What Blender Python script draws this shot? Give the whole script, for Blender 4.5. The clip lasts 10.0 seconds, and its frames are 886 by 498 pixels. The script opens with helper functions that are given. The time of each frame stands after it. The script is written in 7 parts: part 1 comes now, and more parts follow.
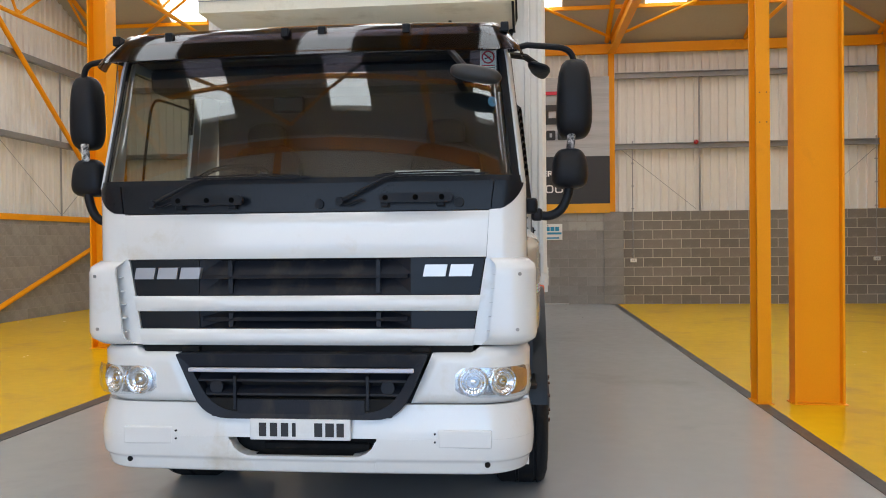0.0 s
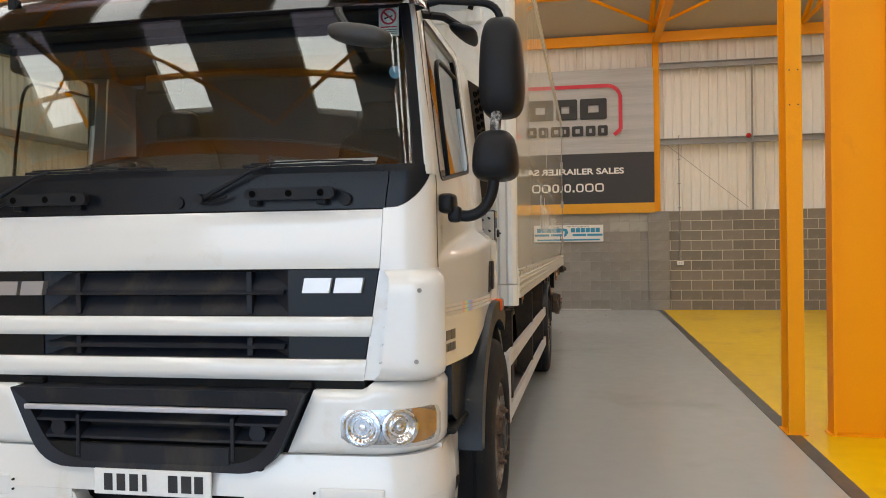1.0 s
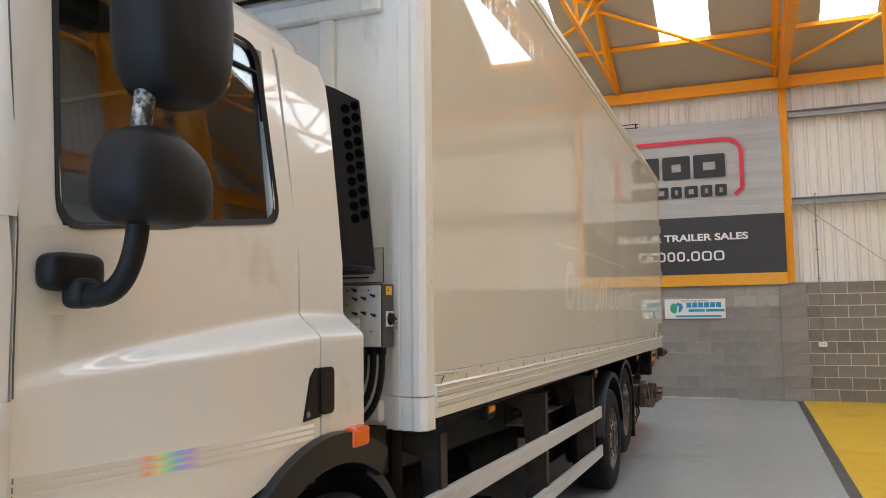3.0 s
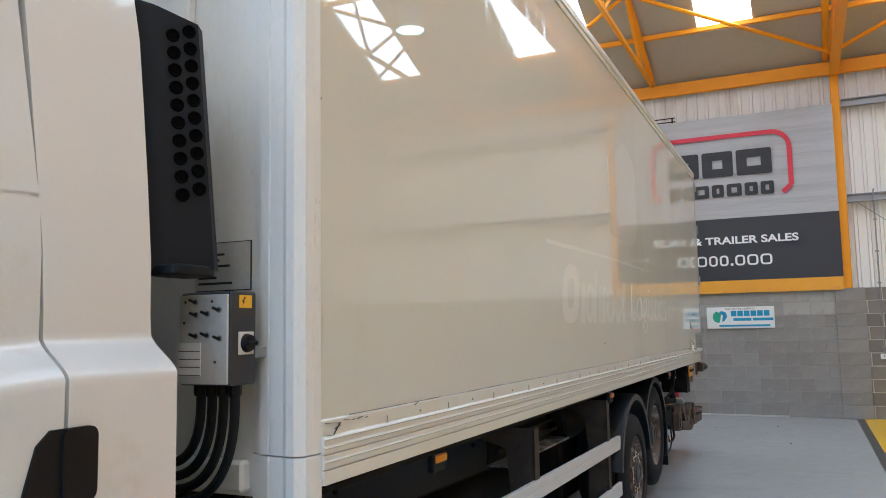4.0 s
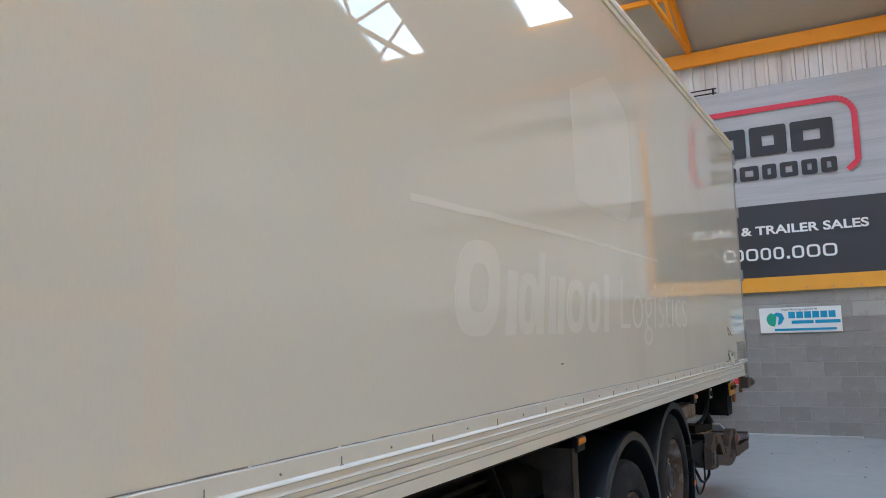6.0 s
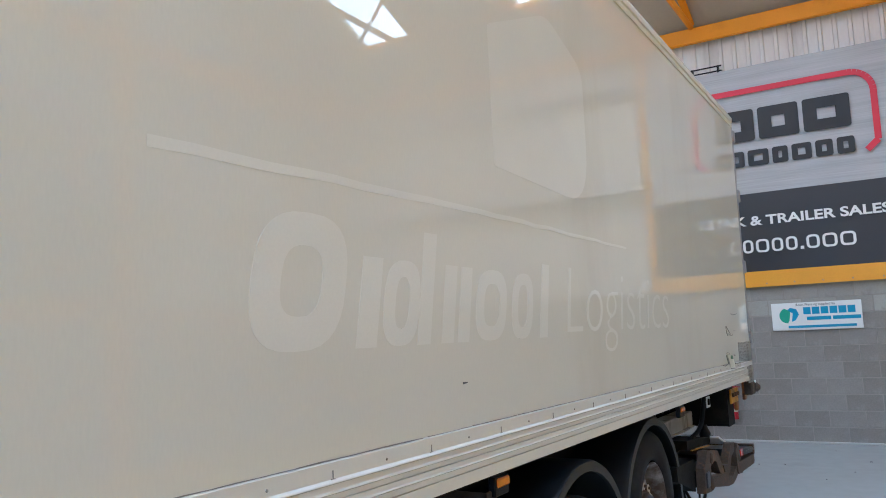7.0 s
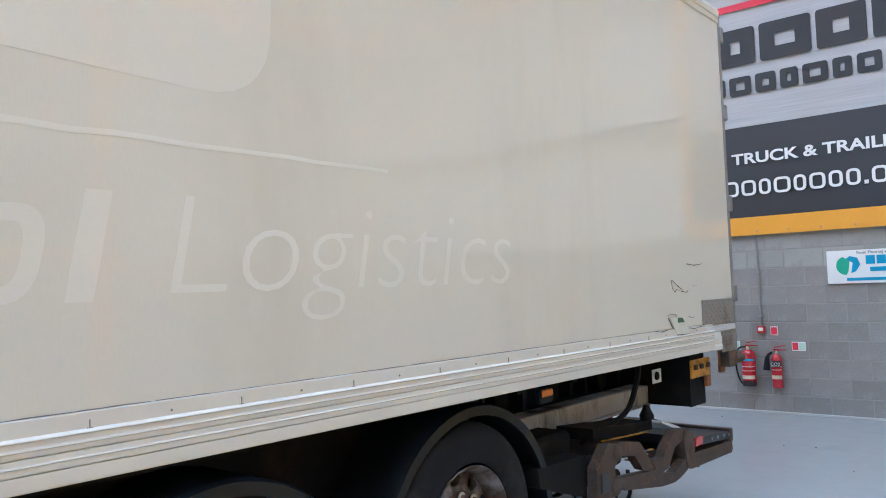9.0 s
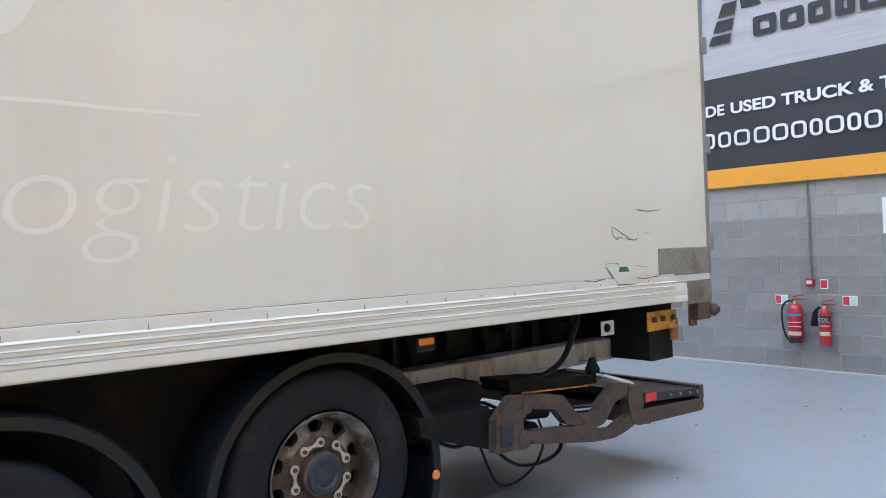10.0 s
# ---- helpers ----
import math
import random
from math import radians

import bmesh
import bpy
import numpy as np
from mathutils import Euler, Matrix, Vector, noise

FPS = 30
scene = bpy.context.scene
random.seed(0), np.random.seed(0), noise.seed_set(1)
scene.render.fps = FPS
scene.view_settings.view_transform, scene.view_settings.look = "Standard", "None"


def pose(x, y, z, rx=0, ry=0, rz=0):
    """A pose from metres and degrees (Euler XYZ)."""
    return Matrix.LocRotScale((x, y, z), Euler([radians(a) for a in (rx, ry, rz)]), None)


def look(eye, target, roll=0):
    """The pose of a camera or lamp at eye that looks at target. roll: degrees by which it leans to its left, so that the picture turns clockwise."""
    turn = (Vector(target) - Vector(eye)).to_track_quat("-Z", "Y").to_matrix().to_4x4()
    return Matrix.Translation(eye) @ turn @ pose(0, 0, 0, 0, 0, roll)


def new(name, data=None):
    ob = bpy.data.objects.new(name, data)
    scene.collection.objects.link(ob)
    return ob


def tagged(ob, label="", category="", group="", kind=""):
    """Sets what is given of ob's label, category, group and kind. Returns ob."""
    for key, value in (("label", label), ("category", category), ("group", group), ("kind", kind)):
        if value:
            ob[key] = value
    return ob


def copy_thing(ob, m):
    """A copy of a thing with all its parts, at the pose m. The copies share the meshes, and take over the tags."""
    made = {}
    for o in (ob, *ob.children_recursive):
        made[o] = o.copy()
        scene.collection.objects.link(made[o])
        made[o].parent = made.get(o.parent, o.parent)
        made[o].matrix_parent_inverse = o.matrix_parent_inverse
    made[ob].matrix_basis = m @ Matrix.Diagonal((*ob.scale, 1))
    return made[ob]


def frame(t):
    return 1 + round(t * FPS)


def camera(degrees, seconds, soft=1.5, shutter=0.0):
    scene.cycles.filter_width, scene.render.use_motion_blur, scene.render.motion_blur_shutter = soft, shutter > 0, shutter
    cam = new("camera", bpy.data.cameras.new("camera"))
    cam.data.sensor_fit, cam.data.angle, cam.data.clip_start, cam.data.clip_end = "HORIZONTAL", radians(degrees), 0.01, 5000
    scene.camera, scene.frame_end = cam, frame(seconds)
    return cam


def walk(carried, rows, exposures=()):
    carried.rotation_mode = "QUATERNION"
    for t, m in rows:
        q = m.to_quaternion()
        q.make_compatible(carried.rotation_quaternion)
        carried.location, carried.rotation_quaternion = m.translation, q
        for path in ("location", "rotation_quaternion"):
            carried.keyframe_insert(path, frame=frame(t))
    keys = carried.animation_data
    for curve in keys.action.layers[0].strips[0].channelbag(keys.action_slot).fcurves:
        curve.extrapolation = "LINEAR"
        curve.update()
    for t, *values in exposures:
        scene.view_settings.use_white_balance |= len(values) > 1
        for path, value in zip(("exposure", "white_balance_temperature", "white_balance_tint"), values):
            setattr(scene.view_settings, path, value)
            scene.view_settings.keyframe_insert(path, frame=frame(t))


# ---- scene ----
cam = camera(59.2, 10.0, soft=1.0)
PATH = [
    (0, (0.127, 0.575, 1.569), (-0.076, 2.564, 1.55), -0.6),
    (0.5, (0.476, 1.02, 1.576), (0.191, 2.999, 1.555), -0.7),
    (1, (0.749, 1.501, 1.585), (0.383, 3.468, 1.571), -0.8),
    (1.5, (1.044, 1.938, 1.595), (0.585, 3.884, 1.626), -1.1),
    (2, (1.229, 2.436, 1.619), (0.676, 4.355, 1.725), -0.6),
    (2.5, (1.408, 2.922, 1.633), (0.764, 4.809, 1.784), -0.41),
    (3, (1.545, 3.437, 1.643), (0.819, 5.293, 1.820), -0.66),
    (4.5, (1.613, 5.091, 1.68), (0.742, 6.879, 1.892), -1.2),
    (5, (1.653, 5.576, 1.673), (0.743, 7.343, 1.894), -1.4),
    (5.5, (1.604, 6.084, 1.683), (0.663, 7.835, 1.904), -1.5),
    (7, (1.64, 7.682, 1.714), (0.631, 9.395, 1.936), -2.5),
    (7.5, (1.722, 8.231, 1.72), (0.677, 9.923, 1.93), -2.4),
    (8, (1.855, 8.764, 1.716), (0.754, 10.424, 1.898), -2.2),
    (8.5, (2.149, 9.29, 1.711), (0.977, 10.904, 1.857), -2.0),
    (9, (2.436, 9.781, 1.691), (1.151, 11.31, 1.793), -2.1),
    (9.5, (2.879, 10.239, 1.662), (1.462, 11.65, 1.712), -2.0),
    (10, (3.243, 10.713, 1.608), (1.727, 12.017, 1.604), -2.2),
]
EXPOSURES = [(0.0, 0.58, 6450, 10), (1.5, 0.75, 7350, 9), (3.0, 0.83, 6000, 8), (4.5, 0.90, 5200, 6), (5.0, 0.81, 5100, 6), (5.5, 0.80, 5040, 6), (7.0, 0.95, 4900, 6), (7.5, 0.95, 4880, 6), (10.0, 1.56, 4760, 8)]
walk(cam, [(t, look(eye, target, roll)) for t, eye, target, roll in PATH], EXPOSURES)


# ---- light ----
world = bpy.data.worlds.new("sky")
scene.world = world
world.use_nodes = True
wn = world.node_tree.nodes
sky = wn.new("ShaderNodeTexSky")
sky.sky_type, sky.sun_disc, sky.sun_elevation, sky.sun_rotation = "NISHITA", False, radians(40), radians(200)
world.node_tree.links.new(sky.outputs["Color"], wn["Background"].inputs["Color"])
wn["Background"].inputs["Strength"].default_value = 0.12
sun = new("sun", bpy.data.lights.new("sun", "SUN"))
sun.data.energy, sun.data.angle, sun.data.color = 1.0, radians(12), (1.0, 0.95, 0.88)
sun.matrix_world = look((3, -20, 30), (0, 0, 0))
ROOFLIGHT = 3.7
DOORWAY = 185.0


# ---- mesh helpers ----
def finish(name, bm, material, parent=None, label="", smooth=False, angle=35):
    bmesh.ops.recalc_face_normals(bm, faces=bm.faces)
    me = bpy.data.meshes.new(name)
    bm.to_mesh(me)
    bm.free()
    for m in material if isinstance(material, (list, tuple)) else [material]:
        me.materials.append(m)
    if smooth:
        me.polygons.foreach_set("use_smooth", [True] * len(me.polygons))
        me.set_sharp_from_angle(angle=radians(angle))
    ob = new(name, me)
    if parent is not None:
        ob.parent = parent
    if label:
        tagged(ob, label)
    return ob


def part(name, bm, material, parent, label="", smooth=False, angle=35):
    """One mesh object under a thing or a part."""
    return finish(name, bm, material, parent, label, smooth, angle)


def thing(name, label, category, m=Matrix(), group="", kind=""):
    ob = new(name)
    ob.empty_display_size = 0.2
    ob.matrix_world = m
    return tagged(ob, label, category, group, kind)


def add_box(bm, x0, x1, y0, y1, z0, z1, bevel=0.0, m=None, seg=1):
    vs = [bm.verts.new(p) for p in ((x0, y0, z0), (x1, y0, z0), (x1, y1, z0), (x0, y1, z0), (x0, y0, z1), (x1, y0, z1), (x1, y1, z1), (x0, y1, z1))]
    fs = [bm.faces.new([vs[i] for i in f]) for f in ((3, 2, 1, 0), (4, 5, 6, 7), (0, 1, 5, 4), (1, 2, 6, 5), (2, 3, 7, 6), (3, 0, 4, 7))]
    if bevel:
        es = list({e for f in fs for e in f.edges})
        r = bmesh.ops.bevel(bm, geom=es, offset=bevel, segments=seg, affect="EDGES", profile=0.5)
        vs = list({v for f in r["faces"] for v in f.verts} | {v for v in vs if v.is_valid})
    if m is not None:
        bmesh.ops.transform(bm, matrix=m, verts=vs)
    return bm


def boxm(x0, x1, y0, y1, z0, z1, bevel=0.0, m=None, seg=1):
    return add_box(bmesh.new(), x0, x1, y0, y1, z0, z1, bevel, m, seg)


def add_prism(bm, pts, axis, a0, a1):
    """A closed outline swept straight along an axis: x takes (y, z), y takes (x, z), z takes (x, y)."""
    put = {"x": lambda p, a: (a, p[0], p[1]), "y": lambda p, a: (p[0], a, p[1]), "z": lambda p, a: (p[0], p[1], a)}[axis]
    lo, hi = ([bm.verts.new(put(p, a)) for p in pts] for a in (a0, a1))
    n = len(pts)
    bm.faces.new(lo[::-1]), bm.faces.new(hi)
    for i in range(n):
        bm.faces.new((lo[i], lo[(i + 1) % n], hi[(i + 1) % n], hi[i]))
    return bm


def prism(pts, axis, a0, a1):
    return add_prism(bmesh.new(), pts, axis, a0, a1)


def rounded(x0, x1, y0, y1, r, n=5):
    out = []
    for cx, cy, a in ((x1 - r, y1 - r, 0), (x0 + r, y1 - r, 90), (x0 + r, y0 + r, 180), (x1 - r, y0 + r, 270)):
        for i in range(n + 1):
            t = radians(a + 90 * i / n)
            out.append((cx + r * math.cos(t), cy + r * math.sin(t)))
    return out


def add_tube(bm, pts, r, n=8, closed=True):
    """A round tube along a line of points; r is one radius or one for each point."""
    pts = [Vector(p) for p in pts]
    rs = r if isinstance(r, (list, tuple)) else [r] * len(pts)
    rings, a = [], None
    for i, p in enumerate(pts):
        d = (pts[min(i + 1, len(pts) - 1)] - pts[max(i - 1, 0)]).normalized()
        a = d.cross(Vector((0, 0, 1)) if abs(d.z) < 0.95 else Vector((1, 0, 0))) if a is None else a - d * a.dot(d)
        a.normalize()
        b = a.cross(d)
        rings.append([bm.verts.new(p + rs[i] * (a * math.cos(2 * math.pi * k / n) + b * math.sin(2 * math.pi * k / n))) for k in range(n)])
    for q, s in zip(rings, rings[1:]):
        for k in range(n):
            bm.faces.new((q[k], q[(k + 1) % n], s[(k + 1) % n], s[k]))
    if closed:
        bm.faces.new(rings[0][::-1]), bm.faces.new(rings[-1])
    return bm


def tube(pts, r, n=8):
    return add_tube(bmesh.new(), pts, r, n)


def arc(p0, p1, p2, n=8):
    """Points on a soft bend from p0 to p2, drawn towards p1."""
    p0, p1, p2 = Vector(p0), Vector(p1), Vector(p2)
    return [(1 - t) ** 2 * p0 + 2 * t * (1 - t) * p1 + t * t * p2 for t in (i / n for i in range(n + 1))]


def add_turned(bm, profile, centre, axis="x", n=32, a0=0.0, a1=360.0):
    """A profile of (along the axis, radius) turned about an axis through centre."""
    c = Vector(centre)
    full = abs(a1 - a0) >= 359.9
    rings = []
    for i in range(n if full else n + 1):
        t = radians(a0 + (a1 - a0) * i / n)
        ring = []
        for h, r in profile:
            if axis == "x":
                ring.append(bm.verts.new(c + Vector((h, r * math.cos(t), r * math.sin(t)))))
            elif axis == "y":
                ring.append(bm.verts.new(c + Vector((r * math.cos(t), h, r * math.sin(t)))))
            else:
                ring.append(bm.verts.new(c + Vector((r * math.cos(t), r * math.sin(t), h))))
        rings.append(ring)
    for i in range(n):
        a, b = rings[i], rings[(i + 1) % len(rings)]
        for k in range(len(profile) - 1):
            bm.faces.new((a[k], a[k + 1], b[k + 1], b[k]))
    bmesh.ops.remove_doubles(bm, verts=bm.verts, dist=1e-5)
    return bm


def turned(profile, centre, axis="x", n=32, a0=0.0, a1=360.0):
    return add_turned(bmesh.new(), profile, centre, axis, n, a0, a1)


def grid_patch(fn, nu, nv, thick=0.0, inward=None):
    """A sheet through fn(u, v), u and v from 0 to 1, given a thickness along inward(u, v)."""
    bm = bmesh.new()
    top = [[bm.verts.new(fn(i / nu, j / nv)) for j in range(nv + 1)] for i in range(nu + 1)]
    for i in range(nu):
        for j in range(nv):
            bm.faces.new((top[i][j], top[i + 1][j], top[i + 1][j + 1], top[i][j + 1]))
    if thick:
        low = [[bm.verts.new(Vector(fn(i / nu, j / nv)) + thick * inward(i / nu, j / nv)) for j in range(nv + 1)] for i in range(nu + 1)]
        for i in range(nu):
            for j in range(nv):
                bm.faces.new((low[i][j + 1], low[i + 1][j + 1], low[i + 1][j], low[i][j]))
        rim = [(i, 0) for i in range(nu)] + [(nu, j) for j in range(nv)] + [(i, nv) for i in range(nu, 0, -1)] + [(0, j) for j in range(nv, 0, -1)]
        for (a, b), (c, d) in zip(rim, rim[1:] + rim[:1]):
            bm.faces.new((top[c][d], top[a][b], low[a][b], low[c][d]))
    return bm


def soft_block(cx, cy, cz, sx, sy, sz, power=4.0, nu=20, nv=12, shape=None):
    """A pillow-like block: a superellipsoid, optionally reshaped."""
    bm = bmesh.new()
    def sp(a):
        return math.copysign(abs(a) ** (2 / power), a)
    rings = []
    for j in range(1, nv):
        b = -math.pi / 2 + math.pi * j / nv
        ring = []
        for i in range(nu):
            a = 2 * math.pi * i / nu
            p = Vector((sp(math.cos(b)) * sp(math.cos(a)), sp(math.cos(b)) * sp(math.sin(a)), sp(math.sin(b))))
            p = shape(p) if shape else p
            ring.append(bm.verts.new((cx + sx * p.x, cy + sy * p.y, cz + sz * p.z)))
        rings.append(ring)
    lo, hi = (shape(Vector((0, 0, s))) if shape else Vector((0, 0, s)) for s in (-1, 1))
    lo, hi = bm.verts.new((cx + sx * lo.x, cy + sy * lo.y, cz + sz * lo.z)), bm.verts.new((cx + sx * hi.x, cy + sy * hi.y, cz + sz * hi.z))
    for a, b in zip(rings, rings[1:]):
        for i in range(nu):
            bm.faces.new((a[i], a[(i + 1) % nu], b[(i + 1) % nu], b[i]))
    for i in range(nu):
        bm.faces.new((lo, rings[0][(i + 1) % nu], rings[0][i])), bm.faces.new((hi, rings[-1][i], rings[-1][(i + 1) % nu]))
    return bm


# ---- materials ----
def mat(name, colour, rough=0.5, metal=0.0, vary=0.12, scale=3.0, fine=60.0, bump=0.0, rough_vary=0.08, coat=0.0, second=None, second_amount=0.0, second_scale=2.0, spec=0.5, stretch=(1, 1, 1), per_piece=0.0, coat_rough=0.03):
    """A surface with coarse and fine variation of tone and gloss, optional stains of a second colour and a fine relief."""
    m = bpy.data.materials.new(name)
    m.use_nodes = True
    nt = m.node_tree
    n, link = nt.nodes, nt.links.new
    b = n["Principled BSDF"]
    tc, mp = n.new("ShaderNodeTexCoord"), n.new("ShaderNodeMapping")
    mp.inputs["Scale"].default_value = stretch
    link(tc.outputs["Object"], mp.inputs["Vector"])
    coarse, grain = n.new("ShaderNodeTexNoise"), n.new("ShaderNodeTexNoise")
    coarse.inputs["Scale"].default_value, coarse.inputs["Detail"].default_value = scale, 6
    grain.inputs["Scale"].default_value, grain.inputs["Detail"].default_value = fine, 4
    link(mp.outputs["Vector"], coarse.inputs["Vector"]), link(mp.outputs["Vector"], grain.inputs["Vector"])
    add = n.new("ShaderNodeMath")
    add.operation = "ADD"
    link(coarse.outputs["Fac"], add.inputs[0]), link(grain.outputs["Fac"], add.inputs[1])
    tone = n.new("ShaderNodeMapRange")
    tone.inputs["From Min"].default_value, tone.inputs["From Max"].default_value = 0.6, 1.4
    tone.inputs["To Min"].default_value, tone.inputs["To Max"].default_value = 1 - vary, 1 + vary
    link(add.outputs[0], tone.inputs["Value"])
    value = tone.outputs["Result"]
    if per_piece:
        info, pr, mul = n.new("ShaderNodeObjectInfo"), n.new("ShaderNodeMapRange"), n.new("ShaderNodeMath")
        pr.inputs["To Min"].default_value, pr.inputs["To Max"].default_value = 1 - per_piece, 1 + per_piece
        mul.operation = "MULTIPLY"
        link(info.outputs["Random"], pr.inputs["Value"]), link(pr.outputs["Result"], mul.inputs[0]), link(value, mul.inputs[1])
        value = mul.outputs[0]
    base = n.new("ShaderNodeVectorMath")
    base.operation = "SCALE"
    base.inputs[0].default_value = colour
    link(value, base.inputs["Scale"])
    out = base.outputs["Vector"]
    if second is not None:
        st, ramp, mix = n.new("ShaderNodeTexNoise"), n.new("ShaderNodeMapRange"), n.new("ShaderNodeMix")
        st.inputs["Scale"].default_value, st.inputs["Detail"].default_value, st.inputs["Roughness"].default_value = second_scale, 8, 0.65
        ramp.inputs["From Min"].default_value, ramp.inputs["From Max"].default_value = 0.62 - 0.3 * second_amount, 0.75 - 0.2 * second_amount
        link(mp.outputs["Vector"], st.inputs["Vector"]), link(st.outputs["Fac"], ramp.inputs["Value"])
        mix.data_type = "RGBA"
        link(ramp.outputs["Result"], mix.inputs["Factor"]), link(out, mix.inputs["A"])
        mix.inputs["B"].default_value = (*second, 1)
        out = mix.outputs["Result"]
    link(out, b.inputs["Base Color"])
    rr = n.new("ShaderNodeMapRange")
    rr.inputs["From Min"].default_value, rr.inputs["From Max"].default_value = 0.6, 1.4
    rr.inputs["To Min"].default_value, rr.inputs["To Max"].default_value = max(rough - rough_vary, 0.01), min(rough + rough_vary, 1)
    link(add.outputs[0], rr.inputs["Value"]), link(rr.outputs["Result"], b.inputs["Roughness"])
    b.inputs["Metallic"].default_value, b.inputs["Coat Weight"].default_value, b.inputs["Coat Roughness"].default_value = metal, coat, coat_rough
    b.inputs["Specular IOR Level"].default_value = spec
    if bump:
        bp = n.new("ShaderNodeBump")
        bp.inputs["Strength"].default_value, bp.inputs["Distance"].default_value = bump, 0.004
        link(grain.outputs["Fac"], bp.inputs["Height"]), link(bp.outputs["Normal"], b.inputs["Normal"])
    return m


def glow(name, colour, strength):
    m = bpy.data.materials.new(name)
    m.use_nodes = True
    b = m.node_tree.nodes["Principled BSDF"]
    b.inputs["Base Color"].default_value = (*colour, 1)
    b.inputs["Emission Color"].default_value, b.inputs["Emission Strength"].default_value = (*colour, 1), strength
    return m


def glass(name, colour, rough=0.0, gloss=0.06):
    """Thin tinted glass: clear through, glossy by Fresnel."""
    m = bpy.data.materials.new(name)
    m.use_nodes = True
    nt = m.node_tree
    n, link = nt.nodes, nt.links.new
    n.remove(n["Principled BSDF"])
    tr, gl, lw, mix = n.new("ShaderNodeBsdfTransparent"), n.new("ShaderNodeBsdfGlossy"), n.new("ShaderNodeLayerWeight"), n.new("ShaderNodeMixShader")
    tr.inputs["Color"].default_value, gl.inputs["Roughness"].default_value, lw.inputs["Blend"].default_value = (*colour, 1), rough, 0.5
    power, scale = n.new("ShaderNodeMath"), n.new("ShaderNodeMath")
    power.operation, scale.operation = "POWER", "MULTIPLY_ADD"
    power.inputs[1].default_value, scale.inputs[1].default_value, scale.inputs[2].default_value = 4.1, 0.9, gloss
    link(lw.outputs["Facing"], power.inputs[0]), link(power.outputs[0], scale.inputs[0]), link(scale.outputs[0], mix.inputs["Fac"])
    link(tr.outputs[0], mix.inputs[1]), link(gl.outputs[0], mix.inputs[2])
    link(mix.outputs[0], n["Material Output"].inputs["Surface"])
    return m


M_PAINT = mat("white_cab_paint", (0.75, 0.75, 0.735), 0.22, vary=0.025, scale=1.2, fine=220, rough_vary=0.04, coat=0.7, second=(0.62, 0.57, 0.47), second_amount=0.12, second_scale=1.6)
M_SIDE = mat("glossy_cream_panel", (0.745, 0.73, 0.65), 0.16, vary=0.03, scale=0.9, fine=140, rough_vary=0.03, coat=1.0, coat_rough=0.004, spec=0.0, second=(0.69, 0.665, 0.58), second_amount=0.25, second_scale=0.7, stretch=(1, 1, 0.25))
# faint vertical runs in the panel's gloss
nt = M_SIDE.node_tree
tcn, mpn, run, bmp = nt.nodes.new("ShaderNodeTexCoord"), nt.nodes.new("ShaderNodeMapping"), nt.nodes.new("ShaderNodeTexNoise"), nt.nodes.new("ShaderNodeBump")
mpn.inputs["Scale"].default_value = (1, 1, 0.045)
run.inputs["Scale"].default_value, run.inputs["Detail"].default_value = 16.0, 5
bmp.inputs["Strength"].default_value, bmp.inputs["Distance"].default_value = 0.012, 0.0008
nt.links.new(tcn.outputs["Object"], mpn.inputs["Vector"]), nt.links.new(mpn.outputs["Vector"], run.inputs["Vector"]), nt.links.new(run.outputs["Fac"], bmp.inputs["Height"])
nt.links.new(bmp.outputs["Normal"], nt.nodes["Principled BSDF"].inputs["Coat Normal"])
nt.nodes["Principled BSDF"].inputs["Coat IOR"].default_value = 1.6
# dried water marks running down from the roof's edge
mps, runs, height, rough = nt.nodes.new("ShaderNodeMapping"), nt.nodes.new("ShaderNodeTexNoise"), nt.nodes.new("ShaderNodeSeparateXYZ"), nt.nodes.new("ShaderNodeMapRange")
mps.inputs["Scale"].default_value = (1, 1, 0.03)
runs.inputs["Scale"].default_value, runs.inputs["Detail"].default_value = 26.0, 3
reach, add = nt.nodes.new("ShaderNodeMapRange"), nt.nodes.new("ShaderNodeMath")
reach.inputs["From Min"].default_value, reach.inputs["From Max"].default_value, reach.inputs["To Min"].default_value, reach.inputs["To Max"].default_value = 2.45, 3.7, -0.16, 0.05
rough.inputs["From Min"].default_value, rough.inputs["From Max"].default_value, rough.inputs["To Min"].default_value, rough.inputs["To Max"].default_value = 0.52, 0.64, 0.006, 0.14
nt.links.new(tcn.outputs["Object"], mps.inputs["Vector"]), nt.links.new(mps.outputs["Vector"], runs.inputs["Vector"]), nt.links.new(tcn.outputs["Object"], height.inputs[0])
nt.links.new(height.outputs["Z"], reach.inputs["Value"]), nt.links.new(runs.outputs["Fac"], add.inputs[0]), nt.links.new(reach.outputs["Result"], add.inputs[1])
nt.links.new(add.outputs[0], rough.inputs["Value"]), nt.links.new(rough.outputs["Result"], nt.nodes["Principled BSDF"].inputs["Coat Roughness"])
M_UNIT = mat("aged_cream_panel", (0.74, 0.70, 0.58), 0.4, vary=0.06, scale=2.5, fine=90, second=(0.55, 0.50, 0.38), second_amount=0.25, second_scale=2.5)
M_BOXTRIM = mat("white_box_trim", (0.82, 0.815, 0.785), 0.32, vary=0.04, scale=3, fine=90, second=(0.55, 0.51, 0.43), second_amount=0.16, second_scale=3.0, stretch=(1, 1, 0.3))
M_GHOST = mat("faded_lettering", (0.795, 0.785, 0.718), 0.3, vary=0.03, scale=3, fine=120, coat=0.9, coat_rough=0.02, spec=0.0)
